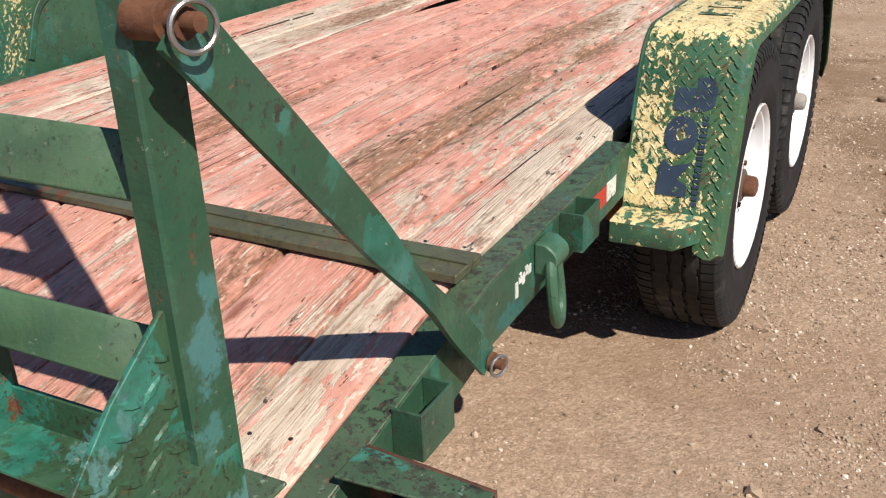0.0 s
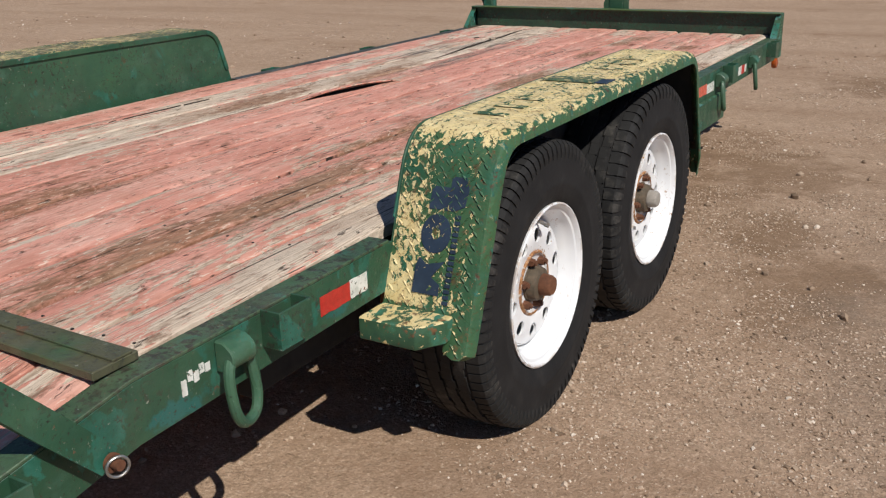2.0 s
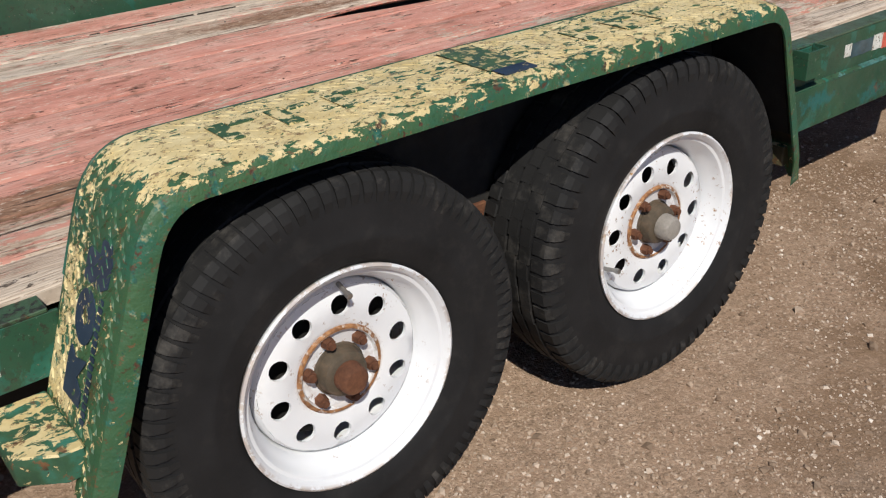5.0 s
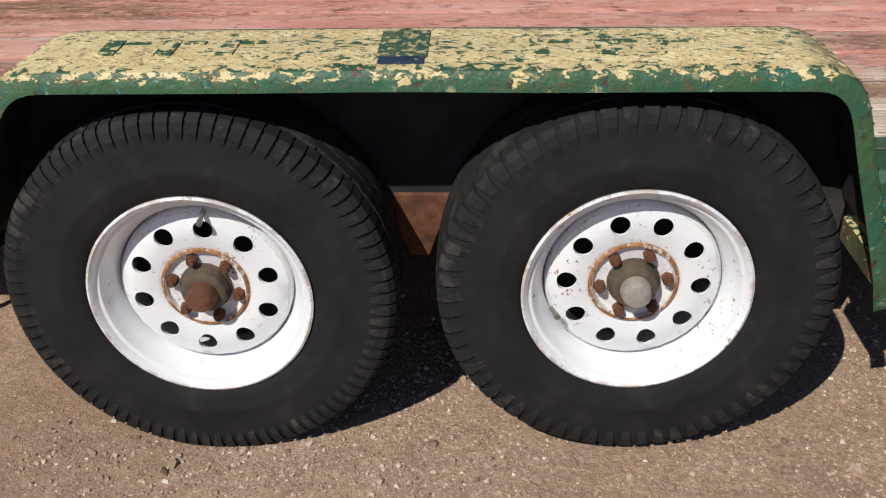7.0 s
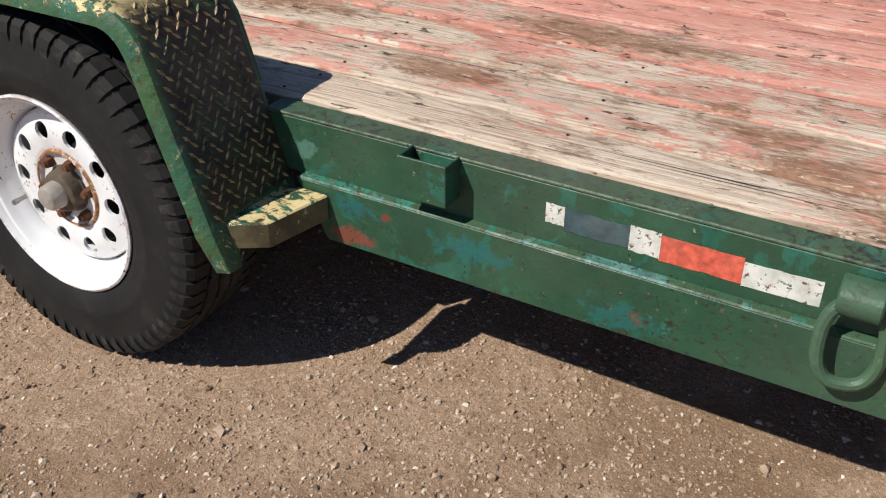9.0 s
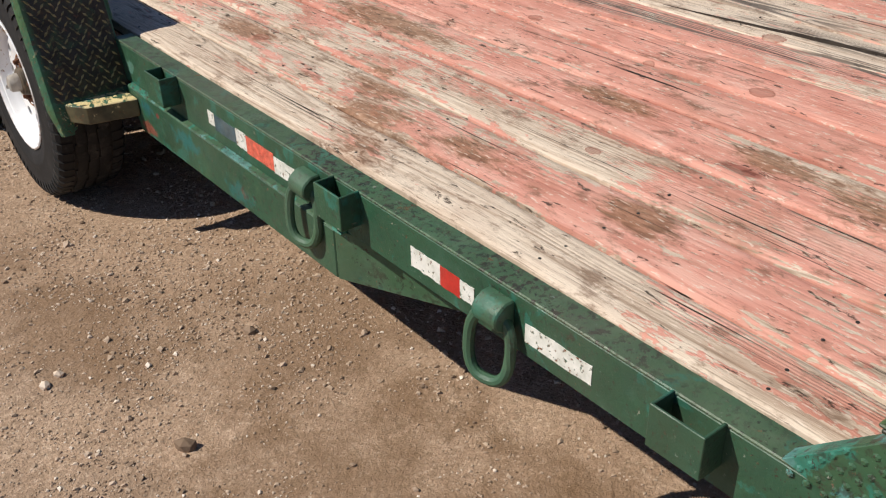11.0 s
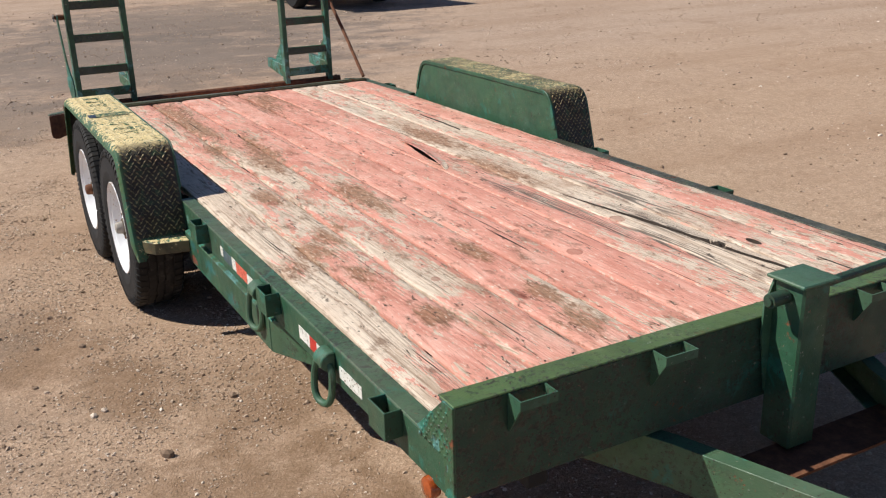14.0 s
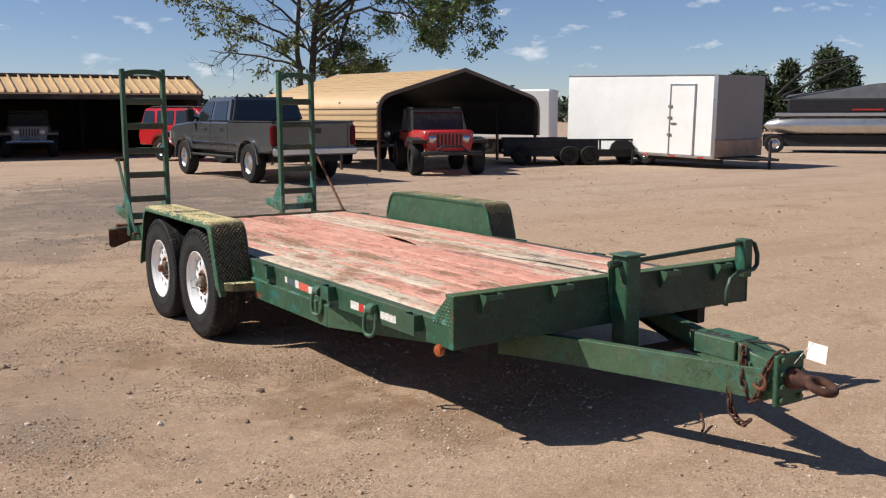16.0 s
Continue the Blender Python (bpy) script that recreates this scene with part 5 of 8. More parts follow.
def build_tread(n):
    """Ribs round the tyre, with n slotted lugs on each shoulder."""
    bm = B()
    for k in range(n):
        for r, (x0, x1, off, deep) in enumerate(((0.014, 0.050, 0.0, 1), (0.060, 0.092, 0.5, 0), (0.100, 0.126, 0.25, 0), (0.134, 0.162, 0.5, 0), (0.170, 0.206, 0.0, 1))):
            a0 = 2 * math.pi * (k + off) / n
            a1 = a0 + 2 * math.pi / n * ((0.74 if n < 70 else 0.82) if deep else 0.985)
            wave = 0.003 * math.sin(k * 2.3 + r)
            outer = R_TYRE - (0.002 if deep else 0.0) + 0.0008 * noise.noise(Vector((k, r, 1)))
            prof = [(outer, x0 + wave), (outer, x1 + wave)]
            if deep and r == 4:
                prof = [(outer, x0), (outer - 0.003, x1 - 0.005), (outer - 0.014, x1 + 0.006), (outer - 0.032, x1 + 0.0100), (outer - 0.056, x1 + 0.0072)]
            if deep and r == 0:
                prof = [(outer - 0.056, x0 - 0.0072), (outer - 0.032, x0 - 0.0100), (outer - 0.014, x0 - 0.006), (outer - 0.003, x0 + 0.005), (outer, x1)]
            inner = [(q - (0.0085 if deep else 0.0055), x + (0.006 if r == 0 else -0.006 if r == 4 else 0.0)) for q, x in prof]
            loops = []
            # shoulder lugs narrow towards the sidewall
            mid, half = (a0 + a1) / 2, (a1 - a0) / 2
            for side in (-1, 1):
                ring = []
                for q, x in prof + inner[::-1]:
                    a = mid + side * half * (1.0 if not deep else max(0.45, 1.0 - 9.0 * max(0.0, outer - 0.003 - q)))
                    ring.append(bm.verts.new((x, q * math.cos(a), q * math.sin(a))))
                loops.append(ring)
            m_ = len(loops[0])
            bm.faces.new(loops[0]), bm.faces.new(loops[1][::-1])
            for j in range(m_):
                bm.faces.new((loops[0][j], loops[0][(j + 1) % m_], loops[1][(j + 1) % m_], loops[1][j]))
    bmesh.ops.recalc_face_normals(bm, faces=bm.faces)
    return bm


def build_rim():
    bm = B()
    # flange and barrel
    lathe(bm, [(0.200, 0.176), (0.206, 0.196), (0.2125, 0.204), (0.2130, 0.209), (0.2085, 0.2115), (0.2035, 0.208), (0.2000, 0.2005), (0.1985, 0.1985), (0.1925, 0.1970), (0.1905, 0.1945),
               (0.1870, 0.184), (0.1800, 0.174), (0.1740, 0.164), (0.1700, 0.153), (0.1675, 0.136), (0.1665, 0.118), (0.1660, 0.060), (0.1660, 0.030)], 72)
    # disc: shallow dish with ten round holes
    def dish(r):
        return 0.170 - 0.006 * ((r - 0.118) / 0.035) ** 2
    n, ring = 10, 0.1255
    for k in range(n):
        c = 2 * math.pi * (k + 0.5) / n
        hole, edge = [], []
        for j in range(16):
            t = 2 * math.pi * j / 16
            u, v = math.cos(t), math.sin(t)
            hole.append((ring + 0.0190 * u, c + 0.0185 * v / ring))
            # the sector's border in the same direction
            q = 1 / max(abs(u), abs(v))
            edge.append((ring + 0.034 * u * q, c + (math.pi / n) * v * q))
        vh = [bm.verts.new((dish(r), r * math.cos(a), r * math.sin(a))) for r, a in hole]
        vb = [bm.verts.new((dish(r) - 0.007, r * math.cos(a), r * math.sin(a))) for r, a in hole]
        ve = [bm.verts.new((dish(r), r * math.cos(a), r * math.sin(a))) for r, a in edge]
        for j in range(16):
            i = (j + 1) % 16
            bm.faces.new((vh[j], vh[i], ve[i], ve[j]))
            bm.faces.new((vb[j], vb[i], vh[i], vh[j]))
    lathe(bm, [(0.1668, 0.136), (0.1662, 0.146), (0.1642, 0.1550), (0.1595, dish(0.1595))], 72)
    lathe(bm, [(0.0915, dish(0.0915)), (0.0840, 0.1642)], 48)
    lathe(bm, [(0.0840, 0.1642), (0.0800, 0.1685), (0.0765, 0.1675), (0.0735, 0.1605), (0.060, 0.159), (0.040, 0.159)], 48)
    bmesh.ops.remove_doubles(bm, verts=bm.verts, dist=0.0004)
    bmesh.ops.recalc_face_normals(bm, faces=bm.faces)
    return bm


TYRE_ME = mesh_of("tyre", build_tyre(), TYRE)
TREAD_ME = mesh_of("tread", build_tread(64), TREAD, soft=False)
TREAD_FINE_ME = mesh_of("tread", build_tread(86), TREAD, soft=False)
RIM_ME = mesh_of("rim", build_rim(), RIM)


def wheel(y, z, flip, cap_mat, turn, valve_turn, tread_me, nut_turn=12):
    """Hub with tyre, rim, rust ring, lug nuts and valve under it."""
    bm = B()
    lathe(bm, [(0.0, 0.120), (0.047, 0.120), (0.047, 0.160), (0.045, 0.176), (0.042, 0.186), (0.036, 0.190), (0.0, 0.190)], 28)
    lathe(bm, [(0.050, 0.158), (0.050, 0.164), (0.046, 0.165)], 28)
    hub = part("wheel", bm, HUB, trailer, "white ten-hole steel wheel with rusty hub and worn tyre")
    hub.matrix_basis = pose(0.0 if not flip else -W, y, z, 0, 0, 180 if flip else 0) @ pose(0, 0, 0, turn)
    bm = B()
    lathe(bm, [(0.0, 0.030), (0.150, 0.030), (0.152, 0.105), (0.135, 0.118), (0.0, 0.118)], 32)
    part("brake_drum", bm, UNDER, hub)
    part("tyre", TYRE_ME, None, hub)
    part("tread", tread_me, None, hub, "dusty slotted tyre tread")
    part("rim", RIM_ME, None, hub, "white painted ten-hole steel rim with rust spots")
    bm = B()
    lathe(bm, [(0.0, 0.186), (0.0285, 0.186), (0.0285, 0.196), (0.0265, 0.214), (0.022, 0.220), (0.012, 0.223), (0.0, 0.222)], 22)
    part("dust_cap", bm, cap_mat, hub, "battered dust cap")
    bm = B()
    lathe(bm, [(0.0862, 0.1640), (0.0822, 0.1696), (0.0785, 0.1696), (0.0752, 0.1630)], 48)
    part("rust_ring", bm, RUST_RING, hub, "orange rust stain round the hub seat")
    bm = B()
    cyl(bm, (0.158, 0, 0), (0.176, 0, 0), 0.0125, 6, 0.0105)
    cyl(bm, (0.176, 0, 0), (0.182, 0, 0), 0.007, 8)
    nut = mesh_of("lug_nut", bm, RUST)
    for k in range(6):
        a = radians(60 * k + nut_turn)
        part("lug_nut", nut, None, hub).location = (0, 0.0635 * math.cos(a), 0.0635 * math.sin(a))
    bm = B()
    a = radians(valve_turn)
    cyl(bm, (0.160, 0.163 * math.cos(a), 0.163 * math.sin(a)), (0.190, 0.155 * math.cos(a), 0.155 * math.sin(a)), 0.0045, 8)
    cyl(bm, (0.188, 0.1553 * math.cos(a), 0.1553 * math.sin(a)), (0.198, 0.1535 * math.cos(a), 0.1535 * math.sin(a)), 0.006, 8)
    part("valve", bm, STEEL, hub)
    return hub


wheel(0.002, 0.347, False, RUST, -5.5, 89.5, TREAD_FINE_ME, -8)
wheel(0.814, 0.360, False, HUB_PALE, 15.5, 186.5, TREAD_ME, -8)
wheel(0.0, 0.350, True, RUST, 30, 60, TREAD_FINE_ME)
wheel(0.81, 0.358, True, RUST, 50, 60, TREAD_ME)
for y in (0.0, 0.81):
    bm = B()
    cyl(bm, (-W + 0.06, y, AXLE_Z), (-0.06, y, AXLE_Z), 0.032, 14)
    part("axle", bm, UNDER, trailer)
for x in (-0.13, -W + 0.13):
    bm = B()
    for y in (0.0, 0.81):
        for k in range(4):
            box(bm, x - 0.022, x + 0.022, y - 0.33 + 0.07 * k, y + 0.33 - 0.07 * k, AXLE_Z + 0.035 + 0.009 * k, AXLE_Z + 0.043 + 0.009 * k)
    part("leaf_spring", bm, UNDER, trailer)
    bm = B()
    prism(bm, [(0.34, 0.47), (0.47, 0.47), (0.45, 0.40), (0.425, 0.33), (0.385, 0.33), (0.36, 0.40)], x + (0.118 if x > -1 else -0.143), x + (0.143 if x > -1 else -0.118), "x", 0.003)
    hanger = part("spring_hanger", bm, RUST, trailer, "rusty spring hanger between the wheels")
    bm = B()
    cyl(bm, (x - 0.02, 0.405, 0.36), (x + (0.117 if x > -1 else -0.117), 0.405, 0.36), 0.014, 10)
    part("hanger_pin", bm, RUST, hanger)
for xa in (-0.062, -W + 0.022):
    bm = B()
    box(bm, xa, xa + 0.04, -0.36, 1.205, 0.352, 0.444, 0.003)
    part("frame_rail", bm, RUST, trailer, "rusty frame rail behind the wheels")
# added hidden blocks that keep sun from leaking under the rail ends
for xa in (-0.16, -W + 0.12):
    bm = B()
    box(bm, xa, xa + 0.04, -0.75, -0.33, 0.30, 0.44, 0.003)
    part("spring_hanger", bm, UNDER, trailer)
# added near-black sheets: wheel-well dirt, with the shade there put into the colour
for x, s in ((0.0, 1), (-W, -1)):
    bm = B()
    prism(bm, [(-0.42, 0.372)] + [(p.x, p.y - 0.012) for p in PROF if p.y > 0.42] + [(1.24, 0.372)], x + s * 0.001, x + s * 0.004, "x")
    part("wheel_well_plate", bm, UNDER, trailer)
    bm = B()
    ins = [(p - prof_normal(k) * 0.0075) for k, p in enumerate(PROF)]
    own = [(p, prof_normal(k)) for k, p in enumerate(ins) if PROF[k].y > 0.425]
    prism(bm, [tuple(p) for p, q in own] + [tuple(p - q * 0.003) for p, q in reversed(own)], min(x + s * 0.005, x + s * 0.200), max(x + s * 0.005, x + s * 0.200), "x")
    part("fender_lining", bm, UNDER, trailer, "underside of the fender, black with dirt and painted-in shade")


# ---- tie rings, stake pockets, tape, lamps ----
def tie_ring(y, x=0.0, s=1, swing=14):
    bm = B()
    # folded clip
    sec = []
    for k in range(9):
        a = math.pi * (k / 8) - math.pi / 2
        sec.append((0.020 + 0.021 * math.cos(a), 0.512 + 0.024 * math.sin(a)))
    poly = [(0.0, 0.536 + 0.006)] + [(0.020, 0.536 + 0.006)] + [(q[0] + 0.004, q[1]) for q in sec[::-1]][1:-1] + [(0.020, 0.482), (0.0, 0.482)]
    prism(bm, [(x + s * a, b) for a, b in poly], y - 0.031, y + 0.031, "y", 0.003)
    clip = part("tie_ring", bm, GREEN_CLEAN, trailer, "green painted forged tie-down ring on its clip")
    bm = B()
    pts = []
    for k in range(26):
        a = 2 * math.pi * k / 26
        wide = 0.043
        py, pz = wide * math.cos(a), 0.066 * math.sin(a)
        py = math.copysign(abs(math.cos(a)) ** 0.75 * wide, math.cos(a))
        pz = math.copysign(abs(math.sin(a)) ** 0.8 * 0.066, math.sin(a))
        if pz > 0.02:
            py *= 1 + 0.0 * pz
        pts.append(Vector((0, py, pz - 0.062)))
    m = pose(x + s * 0.024, y, 0.508, 0, -s * 6, swing)
    tube(bm, [m @ p for p in pts], 0.0105, 10, True)
    part("ring", bm, GREEN_CLEAN, clip)


for y in (-0.925, 2.268, 2.868):
    tie_ring(y)
for y in (-0.9, 2.25, 2.87):
    tie_ring(y, -W, -1)


def pocket(m):
    """A welded stake pocket: three thin walls, open above, cut short below. Built against x = 0 towards +x."""
    bm = B()
    prism(bm, [(0, -0.047), (0.048, -0.047), (0.048, 0.047), (0, 0.047), (0, 0.042), (0.043, 0.042), (0.043, -0.042), (0, -0.042)], 0.487, 0.563, "z", 0.0012)
    bmesh.ops.transform(bm, matrix=m, verts=bm.verts)
    part("stake_pocket", bm, GREEN, trailer, "open-topped green steel stake pocket")


for y in (-1.415, -0.785, 1.575, 2.40, 3.27):
    drop = -0.058 if y < BREAK else -0.008 if y < 0 else 0.0
    pocket(pose(0.0, y, drop))
    pocket(pose(-W, y - 0.05, drop, 0, 0, 180))


def front_pocket(x):
    bm = B()
    prism(bm, [(x - 0.05, Y1), (x - 0.05, Y1 + 0.052), (x + 0.05, Y1 + 0.052), (x + 0.05, Y1), (x + 0.046, Y1), (x + 0.046, Y1 + 0.048), (x - 0.046, Y1 + 0.048), (x - 0.046, Y1)], 0.660, 0.683, "z")
    pk = part("stake_pocket", bm, GREEN_CLEAN, trailer, "tapered green stake pocket on the front beam")
    bm = B()
    prism(bm, [(Y1, 0.660), (Y1 + 0.050, 0.660), (Y1 + 0.006, 0.590), (Y1, 0.590)], x + 0.046, x + 0.050, "x")
    part("pocket_web", bm, GREEN_CLEAN, pk)


for x in (-0.190, -0.600, -1.320, -1.720):
    front_pocket(x)


def tape(y0, y1, z0, z1, material, label, x=0.0):
    rng = np.random.RandomState(int(abs(y0) * 1000))
    bm = B()
    n = 7
    lo = [(y0 + (y1 - y0) * k / n, z0 + rng.uniform(-0.0012, 0.0014)) for k in range(n + 1)]
    hi = [(y0 + (y1 - y0) * k / n, z1 + rng.uniform(-0.0014, 0.001)) for k in range(n, -1, -1)]
    prism(bm, lo + hi, x - 0.002, x + 0.0012, "x")
    part("reflective_tape", bm, material, trailer, label)


tape(1.782, 1.815, 0.487, 0.523, TAPE_WHITE, "worn white reflective tape end")
tape(1.815, 1.925, 0.480, 0.520, TAPE_PEELED, "peeled grey-blue tape residue")
tape(1.925, 1.975, 0.478, 0.522, TAPE_WHITE, "worn white reflective tape")
tape(1.975, 2.102, 0.475, 0.519, TAPE_ORANGE, "sun-faded orange reflective tape")
tape(2.102, 2.215, 0.472, 0.514, TAPE_WHITE, "worn white reflective tape")
tape(2.612, 2.700, 0.473, 0.515, TAPE_WHITE, "white reflective tape with rust holes")
tape(2.700, 2.756, 0.472, 0.514, TAPE_RED, "red reflective tape")
tape(2.756, 2.795, 0.474, 0.512, TAPE_WHITE, "worn white reflective tape")
tape(2.925, 3.075, 0.474, 0.512, TAPE_WHITE, "worn white reflective tape")
tape(-0.655, -0.553, 0.472, 0.514, TAPE_RED, "red reflective tape")
tape(-0.553, -0.490, 0.474, 0.516, TAPE_WHITE, "peeling white reflective tape")
for k, (dy, z0, z1) in enumerate(((0.0, 0.470, 0.500), (0.016, 0.492, 0.512), (0.030, 0.486, 0.506), (0.044, 0.496, 0.514), (0.058, 0.494, 0.510))):
    tape(-1.040 + dy, -1.028 + dy, z0, z1, TAPE_WHITE, "scrap of a torn white sticker")

# front beam with its cap and corner gussets
bm = B()
prism(bm, [(Y1, 0.450), (Y1, 0.682), (3.505, 0.682), (3.505, 0.676), (Y1 - 0.008, 0.676), (Y1 - 0.008, 0.458), (3.505, 0.458), (3.505, 0.450)], -W + 0.002, -0.002, "x", 0.0015)
part("front_beam", bm, GREEN_DARKENED, trailer, "tall green steel front beam")
bm = B()
box(bm, -W + 0.002, -0.002, 3.500, Y1 + 0.002, 0.6825, 0.688, 0.002)
part("beam_cap", bm, GREEN_OLIVE, trailer, "weathered green top flange of the front beam")
bm = B()
box(bm, -W + 0.03, -0.03, 3.536, 3.560, 0.50, 0.675)
part("beam_back", bm, GREEN_DARKENED, trailer)
for x, s in ((0.0, 1), (-W, -1)):
    bm = B()
    prism(bm, [(3.40, 0.563), (3.53, 0.686), (Y1 + 0.004, 0.686), (Y1 + 0.004, 0.446), (3.53, 0.446), (3.53, 0.540)], x - s * 0.004, x + s * 0.003, "x", 0.001)
    prism(bm, [(3.40, 0.563), (3.53, 0.686), (3.53, 0.680), (3.405, 0.560)], x - s * 0.028, x - s * 0.004, "x")
    g = part("corner_gusset", bm, GREEN_TEAL, trailer, "diamond-plate corner gusset in patchy teal paint")
    bm = B()
    for i in range(6):
        for j in range(8):
            y, z = 3.415 + i * 0.024 + (j % 2) * 0.012, 0.55 + j * 0.016
            if z > 0.563 + (y - 3.40) * 0.92 or y > Y1 - 0.004 or z < 0.47:
                continue
            cyl(bm, (x + s * 0.003, y, z), (x + s * 0.0052, y, z), 0.006, 6, 0.003)
    part("tread_pattern", bm, GREEN_TEAL, g)["kind"] = "stuff"

bm = B()
lathe(bm, [(0.0, -0.012), (0.026, -0.012), (0.030, 0.0), (0.026, 0.014), (0.0, 0.020)], 20, "x", (-0.002, 3.455, 0.424))
part("marker_lamp", bm, LENS_AMBER, trailer, "amber side marker lamp below the rail")

# ---- jack post, winch rod, tongue and coupler ----
XC = -0.985
bm = B()
box(bm, XC - 0.048, XC + 0.048, Y1 + 0.004, Y1 + 0.105, 0.335, 0.792, 0.006)
post = part("jack_post", bm, GREEN, trailer, "green square steel post on the front beam")
bm = B()
box(bm, XC - 0.066, XC + 0.066, Y1 - 0.004, Y1 + 0.118, 0.793, 0.803, 0.003)
part("cap_plate", bm, GREEN_CLEAN, post)
for s in (1, -1):
    bm = B()
    xa = XC + s * 0.049
    prism(bm, [(xa, 0.790), (xa + s * 0.030, 0.720), (xa + s * 0.030, 0.640), (xa + s * 0.002, 0.470), (xa, 0.470)], Y1 + 0.006, Y1 + 0.012, "y")
    part("gusset", bm, GREEN_CLEAN, post)
bm = B()
tube(bm, [(-0.865, Y1 + 0.055, 0.756), (-1.4, Y1 + 0.05, 0.772), (-1.84, Y1 + 0.045, 0.785), (-1.900, Y1 + 0.05, 0.790), (-1.926, Y1 + 0.06, 0.775), (-1.934, Y1 + 0.075, 0.72), (-1.922, Y1 + 0.085, 0.668),
          (-1.89, Y1 + 0.09, 0.645), (-1.76, Y1 + 0.095, 0.640), (-1.700, Y1 + 0.095, 0.610), (-1.675, Y1 + 0.095, 0.55), (-1.670, Y1 + 0.095, 0.470)], 0.0125, 10)
cyl(bm, (-0.872, Y1 + 0.055, 0.756), (-0.930, Y1 + 0.055, 0.758), 0.019, 14)
part("crank_rod", bm, GREEN_DARKENED, trailer, "long green crank rod bent down at its end")
bm = B()
box(bm, -1.895, -1.835, Y1 + 0.002, Y1 + 0.075, 0.60, 0.805, 0.004)
part("rod_bracket", bm, GREEN, trailer)


def tongue(s):
    """One channel of the A-frame; s = +1 towards +x."""
    path = [Vector((XC + s * 1.000, 2.364)), Vector((XC + s * 0.395, 3.618)), Vector((XC + s * 0.075, 4.52))]
    bm = B()
    sec = [(0, 0), (0, 1), (-0.05, 1), (-0.05, 0.95), (-0.006, 0.95), (-0.006, 0.05), (-0.05, 0.05), (-0.05, 0)]
    rows = []
    for p, q, r, z0, z1 in ((path[0], path[0], path[1], 0.325, 0.444), (path[1], path[0], path[2], 0.310, 0.436), (path[2], path[1], path[2], 0.306, 0.434)):
        d = (r - q).normalized()
        n = Vector((d.y, -d.x)) * s
        rows.append([bm.verts.new((p.x + n.x * o, p.y + n.y * o, z0 + (z1 - z0) * h)) for o, h in sec])
    for q0, q1 in zip(rows, rows[1:]):
        for k in range(8):
            bm.faces.new((q0[k], q0[(k + 1) % 8], q1[(k + 1) % 8], q1[k]))
    bm.faces.new(rows[0]), bm.faces.new(rows[-1])
    bmesh.ops.recalc_face_normals(bm, faces=bm.faces)
    bmesh.ops.bevel(bm, geom=bm.edges[:], offset=0.0015, segments=1, affect="EDGES")
    part("tongue_beam", bm, GREEN_BAR, trailer, "green steel channel of the drawbar with teal patches")


tongue(1)
tongue(-1)
bm = B()
prism(bm, [(XC - 0.39, 3.62), (XC + 0.39, 3.62), (XC + 0.34, 3.76), (XC - 0.34, 3.76)], 0.316, 0.324, "z")
part("tongue_plate", bm, RUST, trailer, "rusty plate between the drawbar beams")
bm = B()
box(bm, XC - 0.075, XC + 0.085, 4.135, 4.36, 0.436, 0.522, 0.004)
hitch = part("hitch_box", bm, GREEN_CLEAN, trailer, "green steel box with plate holes on the drawbar")
for y in (4.17, 4.215, 4.26):
    bm = B()
    lathe(bm, [(0.0, 0.5222), (0.017, 0.5222), (0.017, 0.5234), (0.0, 0.5234)], 14, "z", (XC + 0.02, y, 0))
    part("plate_hole", bm, UNDER, hitch)
bm = B()
prism(bm, [(4.36, 0.436), (4.36, 0.520), (4.44, 0.486), (4.555, 0.470), (4.555, 0.315), (4.40, 0.315)], XC - 0.07, XC + 0.07, "x", 0.004)
head = part("coupler_block", bm, GREEN_BAR, trailer, "bolted green coupler block")
bm = B()
box(bm, XC - 0.085, XC + 0.085, 4.556, 4.578, 0.290, 0.505, 0.004)
plate = part("mounting_plate", bm, GREEN, trailer)
bm = B()
cyl(bm, (0, 0, 0), (0, 0.014, 0), 0.012, 6)
bolt = mesh_of("bolt", bm, GREEN_BAR)
for z in (0.32, 0.375, 0.43, 0.485):
    for dx in (-0.06, 0.06):
        part("bolt", bolt, None, plate).location = (XC + dx, 4.578, z)
bolt2 = bolt.copy()
for y, z in ((4.43, 0.44), (4.52, 0.35), (4.50, 0.44)):
    o = part("bolt", bolt2, None, head)
    o.matrix_basis = pose(XC + 0.07, y, z, 0, 0, -90)
bm = B()
lathe(bm, [(0.0, 4.578), (0.046, 4.578), (0.046, 4.600), (0.038, 4.615), (0.031, 4.645), (0.029, 4.680), (0.0, 4.680)], 20, "y", (XC, 0, 0.405))
ring = [(XC + 0.047 * math.cos(a), 4.722 + 0.050 * math.sin(a), 0.402 - 0.016 * math.sin(a)) for a in [2 * math.pi * k / 28 for k in range(28)]]
tube(bm, ring, 0.0175, 12, True)
part("lunette_eye", bm, RUST_DARK, trailer, "rusty brown pintle ring at the tip of the drawbar")


